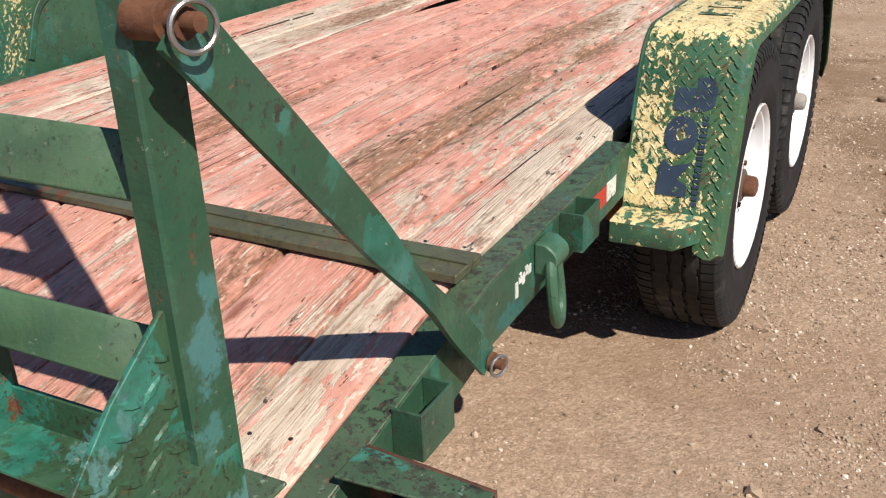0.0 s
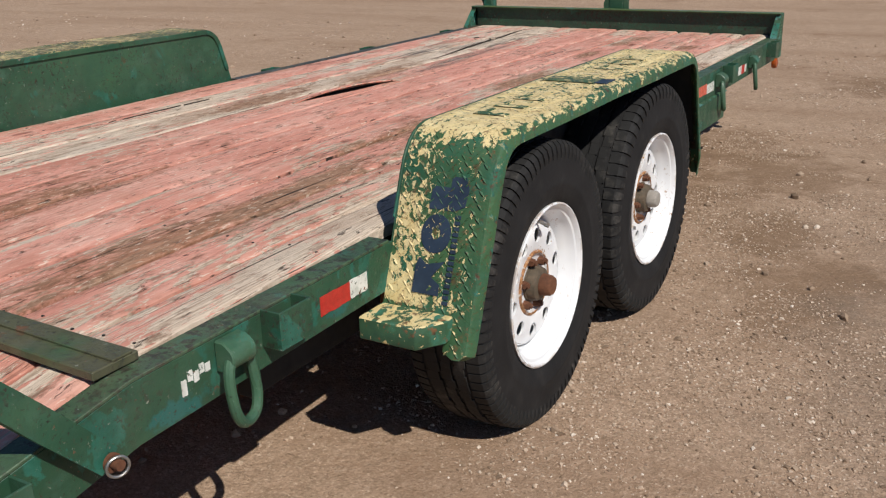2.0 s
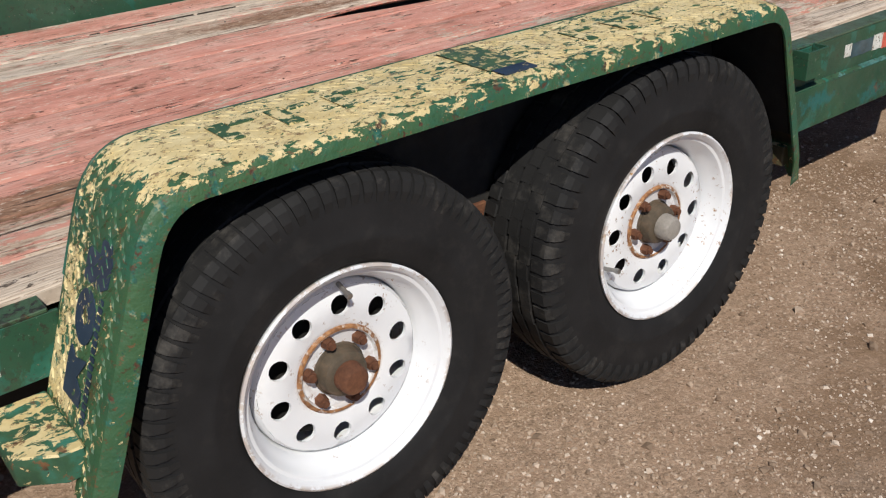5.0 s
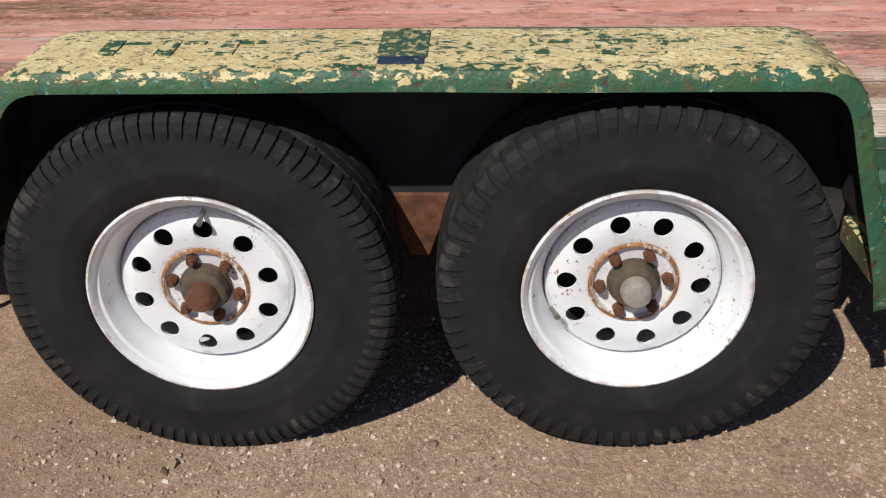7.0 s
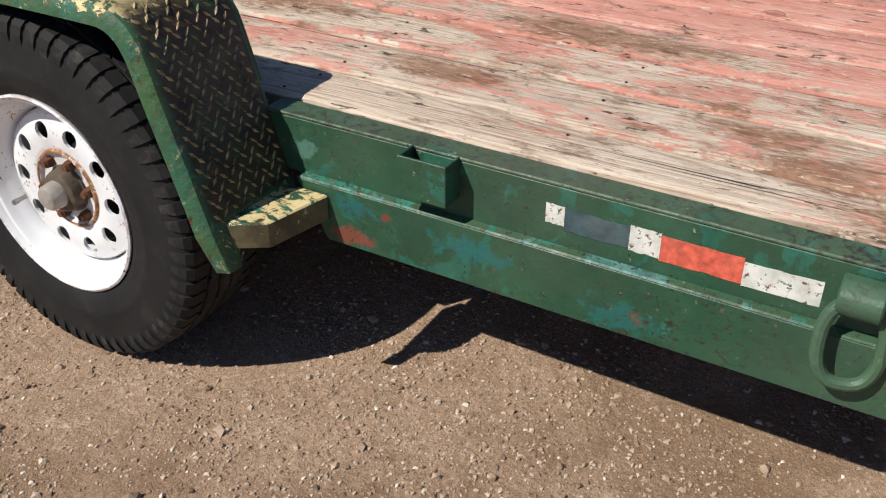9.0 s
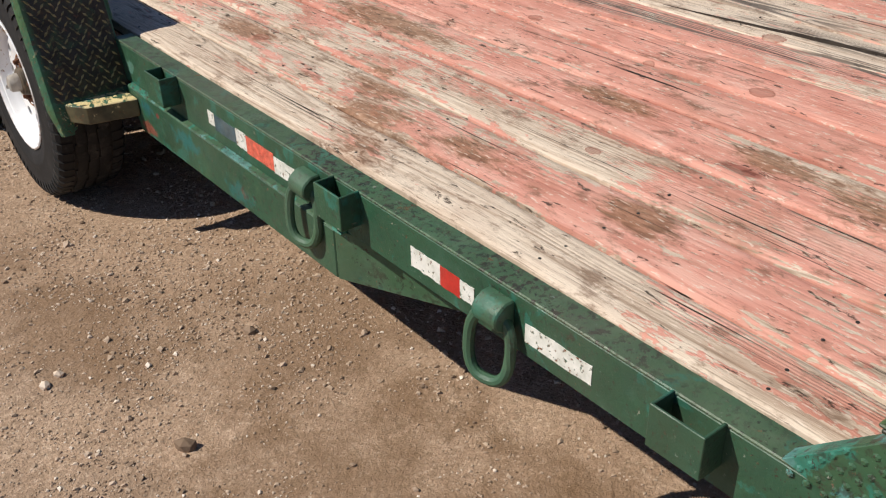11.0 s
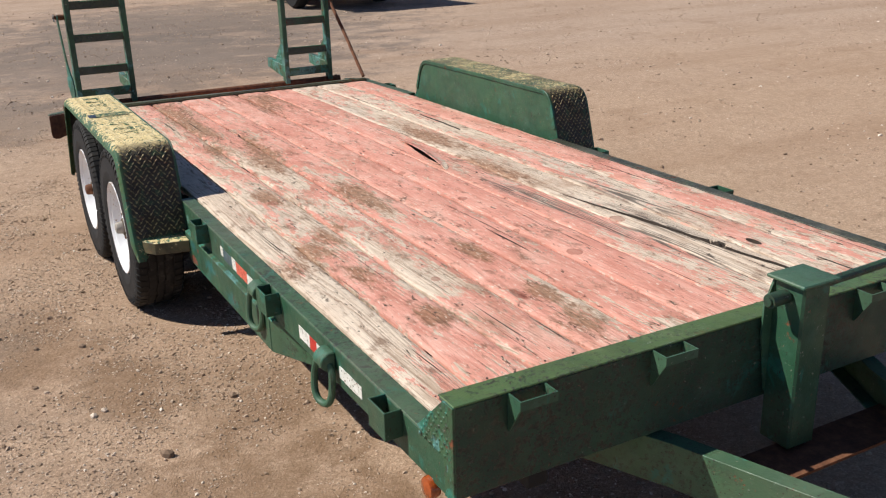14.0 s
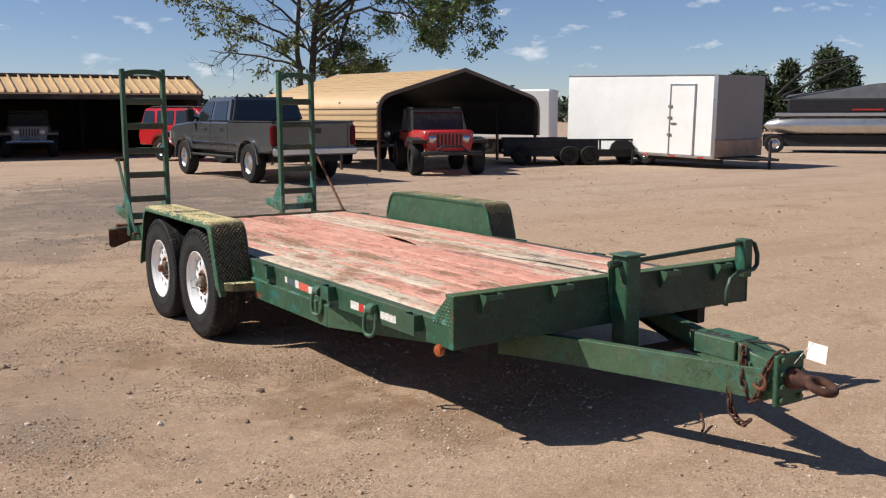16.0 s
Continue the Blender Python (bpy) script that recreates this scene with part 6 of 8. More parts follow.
def chain(name, pts, label, pitch=0.030):
    """Links along a path, every other one turned."""
    holder = part(name, B(), RUST, trailer, label)
    bm = B()
    loop = []
    for k in range(14):
        a = 2 * math.pi * k / 14
        loop.append((0.0125 * math.cos(a), 0, 0.014 * math.sin(a) + math.copysign(0.010, math.sin(a))))
    tube(bm, loop, 0.0054, 6, True)
    link = mesh_of("chain_link", bm, RUST_DARK)
    pts = [Vector(p) for p in pts]
    segs = [(b - a).length for a, b in zip(pts, pts[1:])]
    total = sum(segs)
    count = int(total / pitch)
    for i in range(count):
        d = (i + 0.5) * pitch
        j = 0
        while d > segs[j]:
            d -= segs[j]
            j += 1
        p = pts[j].lerp(pts[j + 1], d / segs[j])
        q = (pts[j + 1] - pts[j]).to_track_quat("Z", "Y").to_matrix().to_4x4()
        part("chain_link", link, None, holder).matrix_basis = Matrix.Translation(p) @ q @ pose(0, 0, 0, 0, 0, 90 * (i % 2) + 20)
    return holder


safety = chain("safety_chain", bow(0, (XC + 0.075, 4.40, 0.508), (XC + 0.13, 4.43, 0.36), (XC + 0.085, 4.44, 0.300), 10) + bow(1, (XC + 0.085, 4.44, 0.300), (XC + 0.10, 4.50, 0.27), (XC + 0.09, 4.52, 0.40), 8)
               + bow(1, (XC + 0.09, 4.52, 0.40), (XC + 0.09, 4.53, 0.48), (XC + 0.03, 4.56, 0.515), 6), "rusty safety chain looped round the coupler")
chain("hanging_chain", bow(0, (XC + 0.12, 4.37, 0.335), (XC + 0.125, 4.375, 0.24), (XC + 0.11, 4.39, 0.215), 6) + bow(1, (XC + 0.11, 4.39, 0.215), (XC + 0.10, 4.43, 0.16), (XC + 0.09, 4.46, 0.215), 6), "rusty chain hanging from the drawbar")
bm = B()
hook = [(XC + 0.10, 4.505 + 0.030 * math.cos(a), 0.385 + 0.030 * math.sin(a)) for a in [radians(200 + 25 * k) for k in range(11)]]
tube(bm, hook, 0.008, 8, False, [1, 1.1, 1.2, 1.25, 1.25, 1.2, 1.1, 1.0, 1.0, 0.9, 0.6])
part("chain_hook", bm, RUST, safety, "rusty grab hook")
bm = B()
tube(bm, bow(0, (XC + 0.03, 4.07, 0.51), (XC + 0.10, 4.20, 0.53), (XC + 0.02, 4.36, 0.515), 10) + bow(1, (XC + 0.02, 4.36, 0.515), (XC - 0.05, 4.50, 0.53), (XC + 0.01, 4.57, 0.52), 8), 0.006, 7)
part("wiring_cable", bm, BLACK, trailer, "black wiring cable lying over the drawbar")
bm = B()
tag_pts = [(XC - 0.01, 4.640, 0.497), (XC - 0.005, 4.732, 0.492), (XC - 0.02, 4.728, 0.562), (XC - 0.024, 4.637, 0.566)]
v0 = [bm.verts.new(p) for p in tag_pts]
v1 = [bm.verts.new((p[0] - 0.001, p[1], p[2])) for p in tag_pts]
bm.faces.new(v0), bm.faces.new(v1[::-1])
for k in range(4):
    bm.faces.new((v0[k], v1[k], v1[(k + 1) % 4], v0[(k + 1) % 4]))
tag = part("paper_tag", bm, PAPER, trailer, "blank white paper tag tied to the coupler", soft=False)
bm = B()
tube(bm, bow(0, (XC - 0.02, 4.660, 0.565), (XC - 0.01, 4.63, 0.53), (XC + 0.01, 4.60, 0.47), 6), 0.0012, 5)
part("string", bm, PAPER, tag)
bm = B()
tube(bm, bow(0, (XC - 0.16, 3.98, 0.06), (XC - 0.15, 4.02, 0.02), (XC - 0.08, 4.06, 0.012), 6), 0.006, 7)
tagged(new("dropped_rod", mesh_of("dropped_rod", bm, RUST_DARK)), "short rusty steel rod lying on the gravel", "rod")

# ---- rear end: sill, hinge pipe, lamp bracket, ramps ----
bm = B()
box(bm, -W + 0.004, -0.004, Y0 - 0.018, Y0 + 0.012, 0.345, 0.420, 0.004)
part("rear_sill", bm, GREEN, trailer, "green steel rear sill")
bm = B()
box(bm, -0.30, -0.058, Y0 - 0.03, Y0 + 0.08, 0.470, 0.478, 0.003)
part("rear_plate", bm, GREEN_FLAKED, trailer)
bm = B()
cyl(bm, (-W - 0.030, Y0 - 0.055, 0.475), (0.048, Y0 - 0.055, 0.475), 0.024, 16)
for x in (0.034, -W - 0.012):
    cyl(bm, (x + 0.006, Y0 - 0.055, 0.475), (x + 0.019, Y0 - 0.055, 0.475), 0.030, 16, 0.028)
    cyl(bm, (x + 0.018, Y0 - 0.055, 0.472), (x + 0.030, Y0 - 0.056, 0.470), 0.012, 6, 0.010)
    tube(bm, [(x + 0.025, Y0 - 0.055 + 0.017 * math.cos(q), 0.474 + 0.021 * math.sin(q)) for q in [radians(40 + 28 * k) for k in range(10)]], 0.004, 7)
part("hinge_pipe", bm, RUST, trailer, "rusty hinge pipe across the tail with end nuts")
bm = B()
prism(bm, [(Y0 - 0.02, 0.448), (Y0 + 0.10, 0.464), (Y0 + 0.10, 0.37), (Y0 + 0.03, 0.338), (Y0 - 0.02, 0.338)], -0.012, 0.002, "x", 0.002)
part("tail_plate", bm, GREEN_DARKENED, trailer)


def lamp_bracket(x, s):
    """Welded bracket with a square tail lamp; it stands out from the rail at x."""
    def span(p, q):
        return sorted((x + s * p, x + s * q))

    def hang(bm):
        # the lamp hangs nearly plumb under the sagging bracket
        bmesh.ops.rotate(bm, verts=bm.verts, cent=(x + s * 0.12, -1.56, 0.44), matrix=Matrix.Rotation(radians(-1.5 * s), 3, "Y"))
        return bm
    bm = B()
    prism(bm, [(x, -1.606), (x + s * 0.160, -1.584), (x + s * 0.178, -1.576), (x + s * 0.186, -1.562), (x + s * 0.186, -1.536), (x, -1.536)], 0.490, 0.495, "z", 0.0015)
    br = part("lamp_bracket", bm, GREEN_LICHEN, trailer, "flaked green steel bracket over the tail lamp")
    bm = B()
    prism(bm, [(x, 0.4895), (x + s * 0.185, 0.4895), (x + s * 0.196, 0.366), (x + s * 0.190, 0.345), (x + s * 0.176, 0.335), (x + s * 0.150, 0.332), (x + s * 0.006, 0.372)], -1.530, -1.524, "y", 0.0015)
    part("back_plate", bm, RUST_DARK, br, "rusty brown back plate")
    bm = B()
    a, b = span(0.070, 0.172)
    box(bm, a, b, -1.5878, -1.5302, 0.377, 0.480, 0.005, seg=2)
    lamp = part("tail_lamp", hang(bm), BLACK, br, "square tail lamp in a black case")
    bm = B()
    tube(bm, bow(0, (x + s * 0.07, -1.560, 0.392), (x + s * 0.03, -1.585, 0.345), (x + s * 0.004, -1.590, 0.350), 6) + bow(1, (x + s * 0.004, -1.590, 0.350), (x + s * 0.012, -1.598, 0.335), (x + s * 0.026, -1.592, 0.312), 5), 0.0022, 6)
    part("lamp_wire", bm, BLACK, lamp)
    bm = B()
    a, b = span(0.069, 0.172)
    box(bm, a, b, -1.599, -1.588, 0.377, 0.479, 0.005, seg=2)
    mid = (a + b) / 2
    lathe(bm, [(0.0, -0.0085), (0.020, -0.0075), (0.036, -0.0045), (0.0435, -0.0005), (0.0445, 0.002)], 30, "y", (mid, -1.598, 0.428))
    for u in (a + 0.009, b - 0.009):
        for w in (0.386, 0.470):
            cyl(bm, (u, -1.598, w), (u, -1.602, w), 0.0042, 8)
    part("rear_lens", hang(bm), LENS_RED, lamp, "glossy dark red rear lens")
    bm = B()
    a, b = span(0.1722, 0.179)
    box(bm, a, b, -1.575, -1.534, 0.396, 0.458, 0.002)
    for k in range(4):
        for q in range(3):
            box(bm, *span(0.178, 0.1805), -1.573 + 0.0133 * q, -1.5625 + 0.0133 * q, 0.399 + 0.0148 * k, 0.411 + 0.0148 * k, 0.001)
    part("side_lens", hang(bm), REFLECTOR, lamp, "bright red side reflector")
    br.matrix_basis = pose(x, -1.56, 0.49) @ pose(0, 0, 0, 0, s * 4.5) @ pose(-x, 1.56, -0.49)


lamp_bracket(0.002, 1)
lamp_bracket(-W - 0.002, -1)

RAMP_Z0, RAMP_Z1 = 0.478, 1.862


def ramp(xo, xi, label):
    """A standing loading ramp between two posts at xo and xi."""
    lo, hi = min(xo, xi), max(xo, xi)
    root = None
    for x in (lo, hi):
        bm = B()
        sec = [(x - 0.018, -1.780), (x + 0.018, -1.780), (x + 0.018, -1.714), (x - 0.018, -1.714)]
        prism(bm, sec, RAMP_Z0, RAMP_Z1 + 0.015, "z", 0.004)
        o = part("ramp" if root is None else "ramp_post", bm, GREEN_PATCH, trailer if root is None else root, label if root is None else "")
        root = root or o
    for k, z in enumerate((0.745, 0.962, 1.180, 1.400, 1.622)):
        bm = B()
        prism(bm, [(-1.772, z - 0.056), (-1.744, z - 0.002), (-1.738, z), (-1.732, z - 0.006), (-1.740, z - 0.009), (-1.768, z - 0.061)], lo + 0.018, hi - 0.018, "x", 0.0012)
        rung = part("rung", bm, GREEN_SAGE, root, "green angle-iron rung")
        bm = B()
        prism(bm, [(-1.740, z - 0.010), (-1.732, z - 0.008), (-1.718, z - 0.052), (-1.724, z - 0.055)], lo + 0.019, hi - 0.019, "x")
        # dark brown here paints in the shade on the rung's inner side
        part("inner_leg", bm, GREEN_BROWN, rung, "inner leg coloured brown for its shaded side")
    bm = B()
    n = 8
    up = [(lo + 0.018 + (hi - lo - 0.036) * j / n, RAMP_Z1 + 0.012 - 0.020 * (2 * abs(j / n - 0.5)) ** 3) for j in range(n + 1)]
    dn = [(q[0], q[1] - 0.045 - 0.02 * (2 * abs(k / n - 0.5)) ** 4) for k, q in enumerate(up)][::-1]
    prism(bm, up + dn, -1.766, -1.722, "y", 0.003)
    part("top_bar", bm, GREEN, root)
    # feet that stick out to the rear, a gusset on the outer post and a base channel
    for x in (lo, hi):
        bm = B()
        prism(bm, [(-1.72, 0.612), (-2.115, 0.632), (-2.115, 0.562), (-1.825, 0.528), (-1.72, 0.52)], x - 0.0185, x + 0.0185, "x", 0.003)
        part("foot", bm, GREEN_TEAL, root, "patchy teal foot of the ramp")
        bm = B()
        prism(bm, [(-1.765, 0.792), (-1.783, 0.797), (-1.865, 0.737), (-1.945, 0.657), (-1.970, 0.615), (-1.765, 0.610)], x - 0.004, x + 0.003, "x", 0.001)
        gs = part("gusset", bm, GREEN_TEAL, root, "diamond-plate gusset in patchy teal paint")
        bm = B()
        for i in range(7):
            for j in range(7):
                y, z = -1.797 - 0.031 * i - 0.0155 * (j % 2), 0.644 + 0.027 * j
                if z > 0.787 - (-1.785 - y) * 0.82 - 0.014:
                    continue
                t = 1 if (i + j) % 2 else -1
                for sx in (0.003, -0.004):
                    ring = ((0.014, 0.010), (0.002, 0.007), (-0.010, 0.000), (-0.014, -0.010), (-0.002, -0.007), (0.010, 0.000))
                    q = [bm.verts.new((x + sx, y + a, z + b * t)) for a, b in ring]
                    w = [bm.verts.new((x + sx + (0.0028 if sx > 0 else -0.0028), y + a * 0.6, z + b * 0.6 * t)) for a, b in ring]
                    bm.faces.new(w)
                    for k in range(6):
                        bm.faces.new((q[k], q[(k + 1) % 6], w[(k + 1) % 6], w[k]))
        bmesh.ops.recalc_face_normals(bm, faces=bm.faces)
        part("tread_pattern", bm, GREEN_TEAL, gs, soft=False)["kind"] = "stuff"
    bm = B()
    prism(bm, [(-1.810, 0.533), (-1.810, 0.540), (-1.728, 0.540), (-1.728, 0.593), (-1.720, 0.593), (-1.720, 0.533)], lo + 0.0185, hi - 0.0185, "x", 0.0015)
    part("base_channel", bm, GREEN_TEAL, root, "base channel with bright teal paint")
    return root


right_ramp = ramp(-0.053, -0.412, "standing green steel loading ramp with angle-iron rungs")
left_ramp = ramp(-1.892, -1.548, "second standing green steel loading ramp")

# flat brace from the ramp down to the rail, twisted half-way, with pins and rings
def brace(x, s, y_top, z_top):
    a, b = Vector((x + s * 0.024, y_top, z_top)), Vector((0.036, -1.232, 0.462))
    bm = B()
    n = 24
    d = (b - a).normalized()
    side = Vector((1, 0, 0)) * s
    wide = d.cross(side).normalized()
    rows = []
    for k in range(n + 1):
        t = k / n
        p = a.lerp(b, t) + side * 0.002 * math.sin(math.pi * t)
        turn = radians(27) * math.exp(-((t - 0.67) / 0.13) ** 2)
        w = wide * math.cos(turn) + side * math.sin(turn)
        th = d.cross(w).normalized()
        ww = 0.0300 - 0.0065 * t
        rows.append([bm.verts.new(p + w * ww + th * 0.004), bm.verts.new(p - w * ww + th * 0.004), bm.verts.new(p - w * ww - th * 0.004), bm.verts.new(p + w * ww - th * 0.004)])
    for q0, q1 in zip(rows, rows[1:]):
        for k in range(4):
            bm.faces.new((q0[k], q0[(k + 1) % 4], q1[(k + 1) % 4], q1[k]))
    bm.faces.new(rows[0]), bm.faces.new(rows[-1])
    bmesh.ops.recalc_face_normals(bm, faces=bm.faces)
    br = part("ramp_brace", bm, GREEN, trailer, "twisted flat green steel ramp brace")
    for p, r in ((a, 0.0215), (b, 0.0165)):
        bm = B()
        cyl(bm, p - side * 0.03, p + side * 0.028, 0.009, 12)
        if r > 0.02:
            cyl(bm, p - side * 0.046, p - side * 0.006, 0.0185, 16)
        cyl(bm, p + side * 0.006, p + side * 0.012, 0.016, 14)
        pin = part("pin", bm, RUST, br, "rusty hitch pin")
        bm = B()
        loop = [p + side * (0.020 + 0.006 * math.cos(t)) + Vector((0, r * math.cos(t), r * math.sin(t) - 0.004)) for t in [2 * math.pi * k / 24 for k in range(24)]]
        tube(bm, loop, 0.0028, 7, True)
        part("pin_ring", bm, STEEL, pin, "steel linchpin ring")
    return br


brace(-0.012, 1, -1.772, 1.078)
bm = B()
tube(bm, [(-1.915, -1.715, 1.08), (-1.925, -1.494, 0.866), (-1.93, -1.182, 0.567)], 0.012, 8)
part("brace_rod", bm, RUST, trailer, "rusty brace bar of the far ramp")


# ---- yard beyond: vehicles ----
def arch(y, r, z0, n=8):
    """Wheel-arch points over an axle at y, front to back."""
    return [(y + r * math.cos(t), max(z0, 0.40 + r * math.sin(t))) for t in [math.pi * k / n for k in range(n + 1)]]


def road_wheel(parent, x, y, r, width, rim_mat, s):
    bm = B()
    lathe(bm, [(r * 0.58, -width / 2), (r * 0.92, -width / 2), (r, -width * 0.32), (r, width * 0.32), (r * 0.92, width / 2), (r * 0.58, width / 2)], 28, "x", (0, 0, 0), True)
    w = part("wheel", bm, TYRE, parent, "black road tyre on a pale rim")
    w.location = (x, y, r)
    bm = B()
    lathe(bm, [(r * 0.60, s * width * 0.42), (r * 0.55, s * width * 0.30), (r * 0.45, s * width * 0.22), (r * 0.2, s * width * 0.40), (0.0, s * width * 0.42)], 24)
    for k in range(8):
        a = 2 * math.pi * k / 8
        cyl(bm, (s * width * 0.25, r * 0.36 * math.cos(a), r * 0.36 * math.sin(a)), (s * width * 0.34, r * 0.36 * math.cos(a), r * 0.36 * math.sin(a)), r * 0.055, 8)
    part("rim", bm, rim_mat, w)
    return w


def house(bm, ys_low, ys_high, z0, z1, half, inset, x_in=0.0):
    """A glasshouse: lower edge ys_low at z0, upper edge ys_high at z1, both (rear, front)."""
    v = []
    for s in (-1, 1):
        v.append([bm.verts.new((s * (half + x_in), ys_low[0], z0)), bm.verts.new((s * (half + x_in), ys_low[1], z0)), bm.verts.new((s * (half - inset + x_in), ys_high[1], z1)), bm.verts.new((s * (half - inset + x_in), ys_high[0], z1))])
    a, b = v
    for f in ((a[0], a[1], a[2], a[3]), (b[3], b[2], b[1], b[0]), (a[0], a[3], b[3], b[0]), (a[2], a[1], b[1], b[2]), (a[3], a[2], b[2], b[3]), (a[1], a[0], b[0], b[1])):
        bm.faces.new(f)
    bmesh.ops.recalc_face_normals(bm, faces=bm.faces)


def side_pane(parent, pts, half, z0, z1, inset, name="window"):
    """A pane on each flank; pts are (y, z) corners."""
    for s in (-1, 1):
        bm = B()
        lo, hi = [], []
        for y, z in pts:
            x = half - inset * (z - z0) / (z1 - z0)
            lo.append(bm.verts.new((s * (x - 0.01), y, z)))
            hi.append(bm.verts.new((s * (x + 0.012), y, z)))
        bm.faces.new(hi), bm.faces.new(lo[::-1])
        n = len(pts)
        for k in range(n):
            bm.faces.new((lo[k], lo[(k + 1) % n], hi[(k + 1) % n], hi[k]))
        bmesh.ops.recalc_face_normals(bm, faces=bm.faces)
        part(name, bm, GLASS, parent, soft=False)


def pickup(m):
    car = thing("pickup_truck", "grey four-door pickup truck parked on the gravel yard", "pickup truck", m)
    bm = B()
    low = 0.62
    prof = [(-1.18, low + 0.06)] + [(-0.55, low)] + arch(0.0, 0.53, low)[::-1][0:0] + [(y, z) for y, z in arch(0.0, 0.53, low)[::-1]] + [(y, z) for y, z in arch(3.78, 0.53, low)[::-1]]
    prof += [(4.52, low + 0.02), (4.70, 0.78), (4.73, 1.06), (4.62, 1.16), (4.35, 1.215), (3.40, 1.275), (3.22, 1.285), (1.04, 1.285), (1.03, 1.295), (-1.18, 1.295)]
    prism(bm, prof, -0.97, 0.97, "x", 0.035)
    part("body", bm, TRUCK_GREY, car)
    bm = B()
    house(bm, (1.02, 3.34), (1.13, 2.56), 1.27, 1.845, 0.93, 0.15)
    bmesh.ops.bevel(bm, geom=bm.edges[:], offset=0.06, segments=2, affect="EDGES")
    cab = part("cab", bm, TRUCK_GREY, car)
    side_pane(cab, [(1.26, 1.32), (2.02, 1.32), (2.02, 1.75), (1.34, 1.75)], 0.93, 1.27, 1.845, 0.15)
    side_pane(cab, [(2.14, 1.32), (3.08, 1.32), (2.56, 1.75), (2.14, 1.75)], 0.93, 1.27, 1.845, 0.15)
    bm = B()
    prism(bm, [(-0.82, 1.33), (0.82, 1.33), (0.73, 1.77), (-0.73, 1.77)], -0.03, 0.02, "y")
    bmesh.ops.transform(bm, matrix=pose(0, 1.030, 0) @ pose(0, 0, 1.30, -10.8) @ pose(0, 0, -1.30), verts=bm.verts)
    part("rear_window", bm, GLASS, cab)
    bm = B()
    prism(bm, [(-0.82, 1.33), (0.82, 1.33), (0.73, 2.08), (-0.73, 2.08)], 0, 0.03, "y")
    bmesh.ops.transform(bm, matrix=pose(0, 3.30, 0) @ pose(0, 0, 1.29, 53) @ pose(0, 0, -1.29), verts=bm.verts)
    part("windscreen", bm, GLASS, cab)
    bm = B()
    box(bm, -0.88, 0.88, -1.10, 0.98, 1.05, 1.2995)
    part("bed_liner", bm, BLACK, car, "open cargo bed with a dark liner")
    bm = B()
    box(bm, -0.80, 0.80, -1.215, -1.175, 0.72, 1.285, 0.03)
    gate = part("tailgate", bm, TRUCK_GREY, car)
    bm = B()
    box(bm, -0.14, 0.14, -1.228, -1.212, 1.06, 1.16, 0.01)
    part("handle", bm, BLACK, gate)
    bm = B()
    box(bm, -0.98, 0.98, -1.30, -1.17, 0.60, 0.76, 0.03)
    bumper = part("rear_bumper", bm, ALU, car, "chrome rear step bumper")
    bm = B()
    box(bm, -0.16, 0.16, -1.312, -1.298, 0.63, 0.73)
    part("number_plate", bm, PAPER, bumper, "blank pale plate")
    for s in (-1, 1):
        bm = B()
        box(bm, s * 0.925 - 0.060, s * 0.925 + 0.060, -1.225, -1.08, 0.80, 1.22, 0.03)
        part("tail_lamp", bm, LENS_RED, car, "tall red tail lamp")
        bm = B()
        box(bm, s * 1.08 - 0.11, s * 1.08 + 0.11, 2.98, 3.10, 1.28, 1.60, 0.04)
        box(bm, min(s * 0.90, s * 1.0), max(s * 0.90, s * 1.0), 3.02, 3.07, 1.34, 1.40)
        part("mirror", bm, BLACK, car)
        bm = B()
        box(bm, s * 0.975 - 0.012, s * 0.975 + 0.012, 0.56, 3.22, 0.76, 0.83, 0.010)
        part("side_moulding", bm, CHROME, car)
        bm = B()
        box(bm, s * 0.93 - 0.045, s * 0.93 + 0.045, -1.17, 1.00, 1.291, 1.315, 0.008)
        part("bed_rail_cap", bm, BLACK, car, "black plastic bed rail cap")
        bm = B()
        for y in (1.40, 2.36):
            box(bm, s * 0.965 - 0.02, s * 0.965 + 0.02, y - 0.08, y + 0.08, 1.09, 1.15, 0.006)
        part("door_handle", bm, BLACK, car)
        bm = B()
        box(bm, s * 0.968 - 0.010, s * 0.968 + 0.010, 1.10, 3.22, 0.92, 1.00, 0.008)
        part("door_crease", bm, TRUCK_GREY, car)
        for y in (1.08, 2.08, 3.20):
            bm = B()
            box(bm, s * 0.966 - 0.008, s * 0.966 + 0.008, y - 0.008, y + 0.008, 0.64, 1.28)
            part("door_gap", bm, BLACK, car)
        bm = B()
        box(bm, s * 0.93 - 0.10, s * 0.93 + 0.10, 4.56, 4.75, 0.84, 1.04, 0.03)
        part("headlamp", bm, CHROME, car)
        bm = B()
        box(bm, s * 0.99 - 0.05, s * 0.99 + 0.05, 0.66, 3.14, 0.50, 0.55, 0.015)
        part("running_board", bm, BLACK, car)
        for y in (0.0, 3.78):
            road_wheel(car, s * 0.87, y, 0.42, 0.25, ALU, s)
            bm = B()
            pts = [(y + 0.56 * math.cos(t), 0.41 + 0.56 * math.sin(t)) for t in [math.pi * k / 10 for k in range(11)]] + [(y + 0.50 * math.cos(t), 0.41 + 0.50 * math.sin(t)) for t in [math.pi * k / 10 for k in range(10, -1, -1)]]
            prism(bm, pts, s * 0.965, s * 1.02, "x")
            part("fender_flare", bm, TRUCK_GREY, car)
    bm = B()
    box(bm, -0.70, 0.70, -1.0, 4.4, 0.45, 0.64)
    part("chassis", bm, UNDER, car)


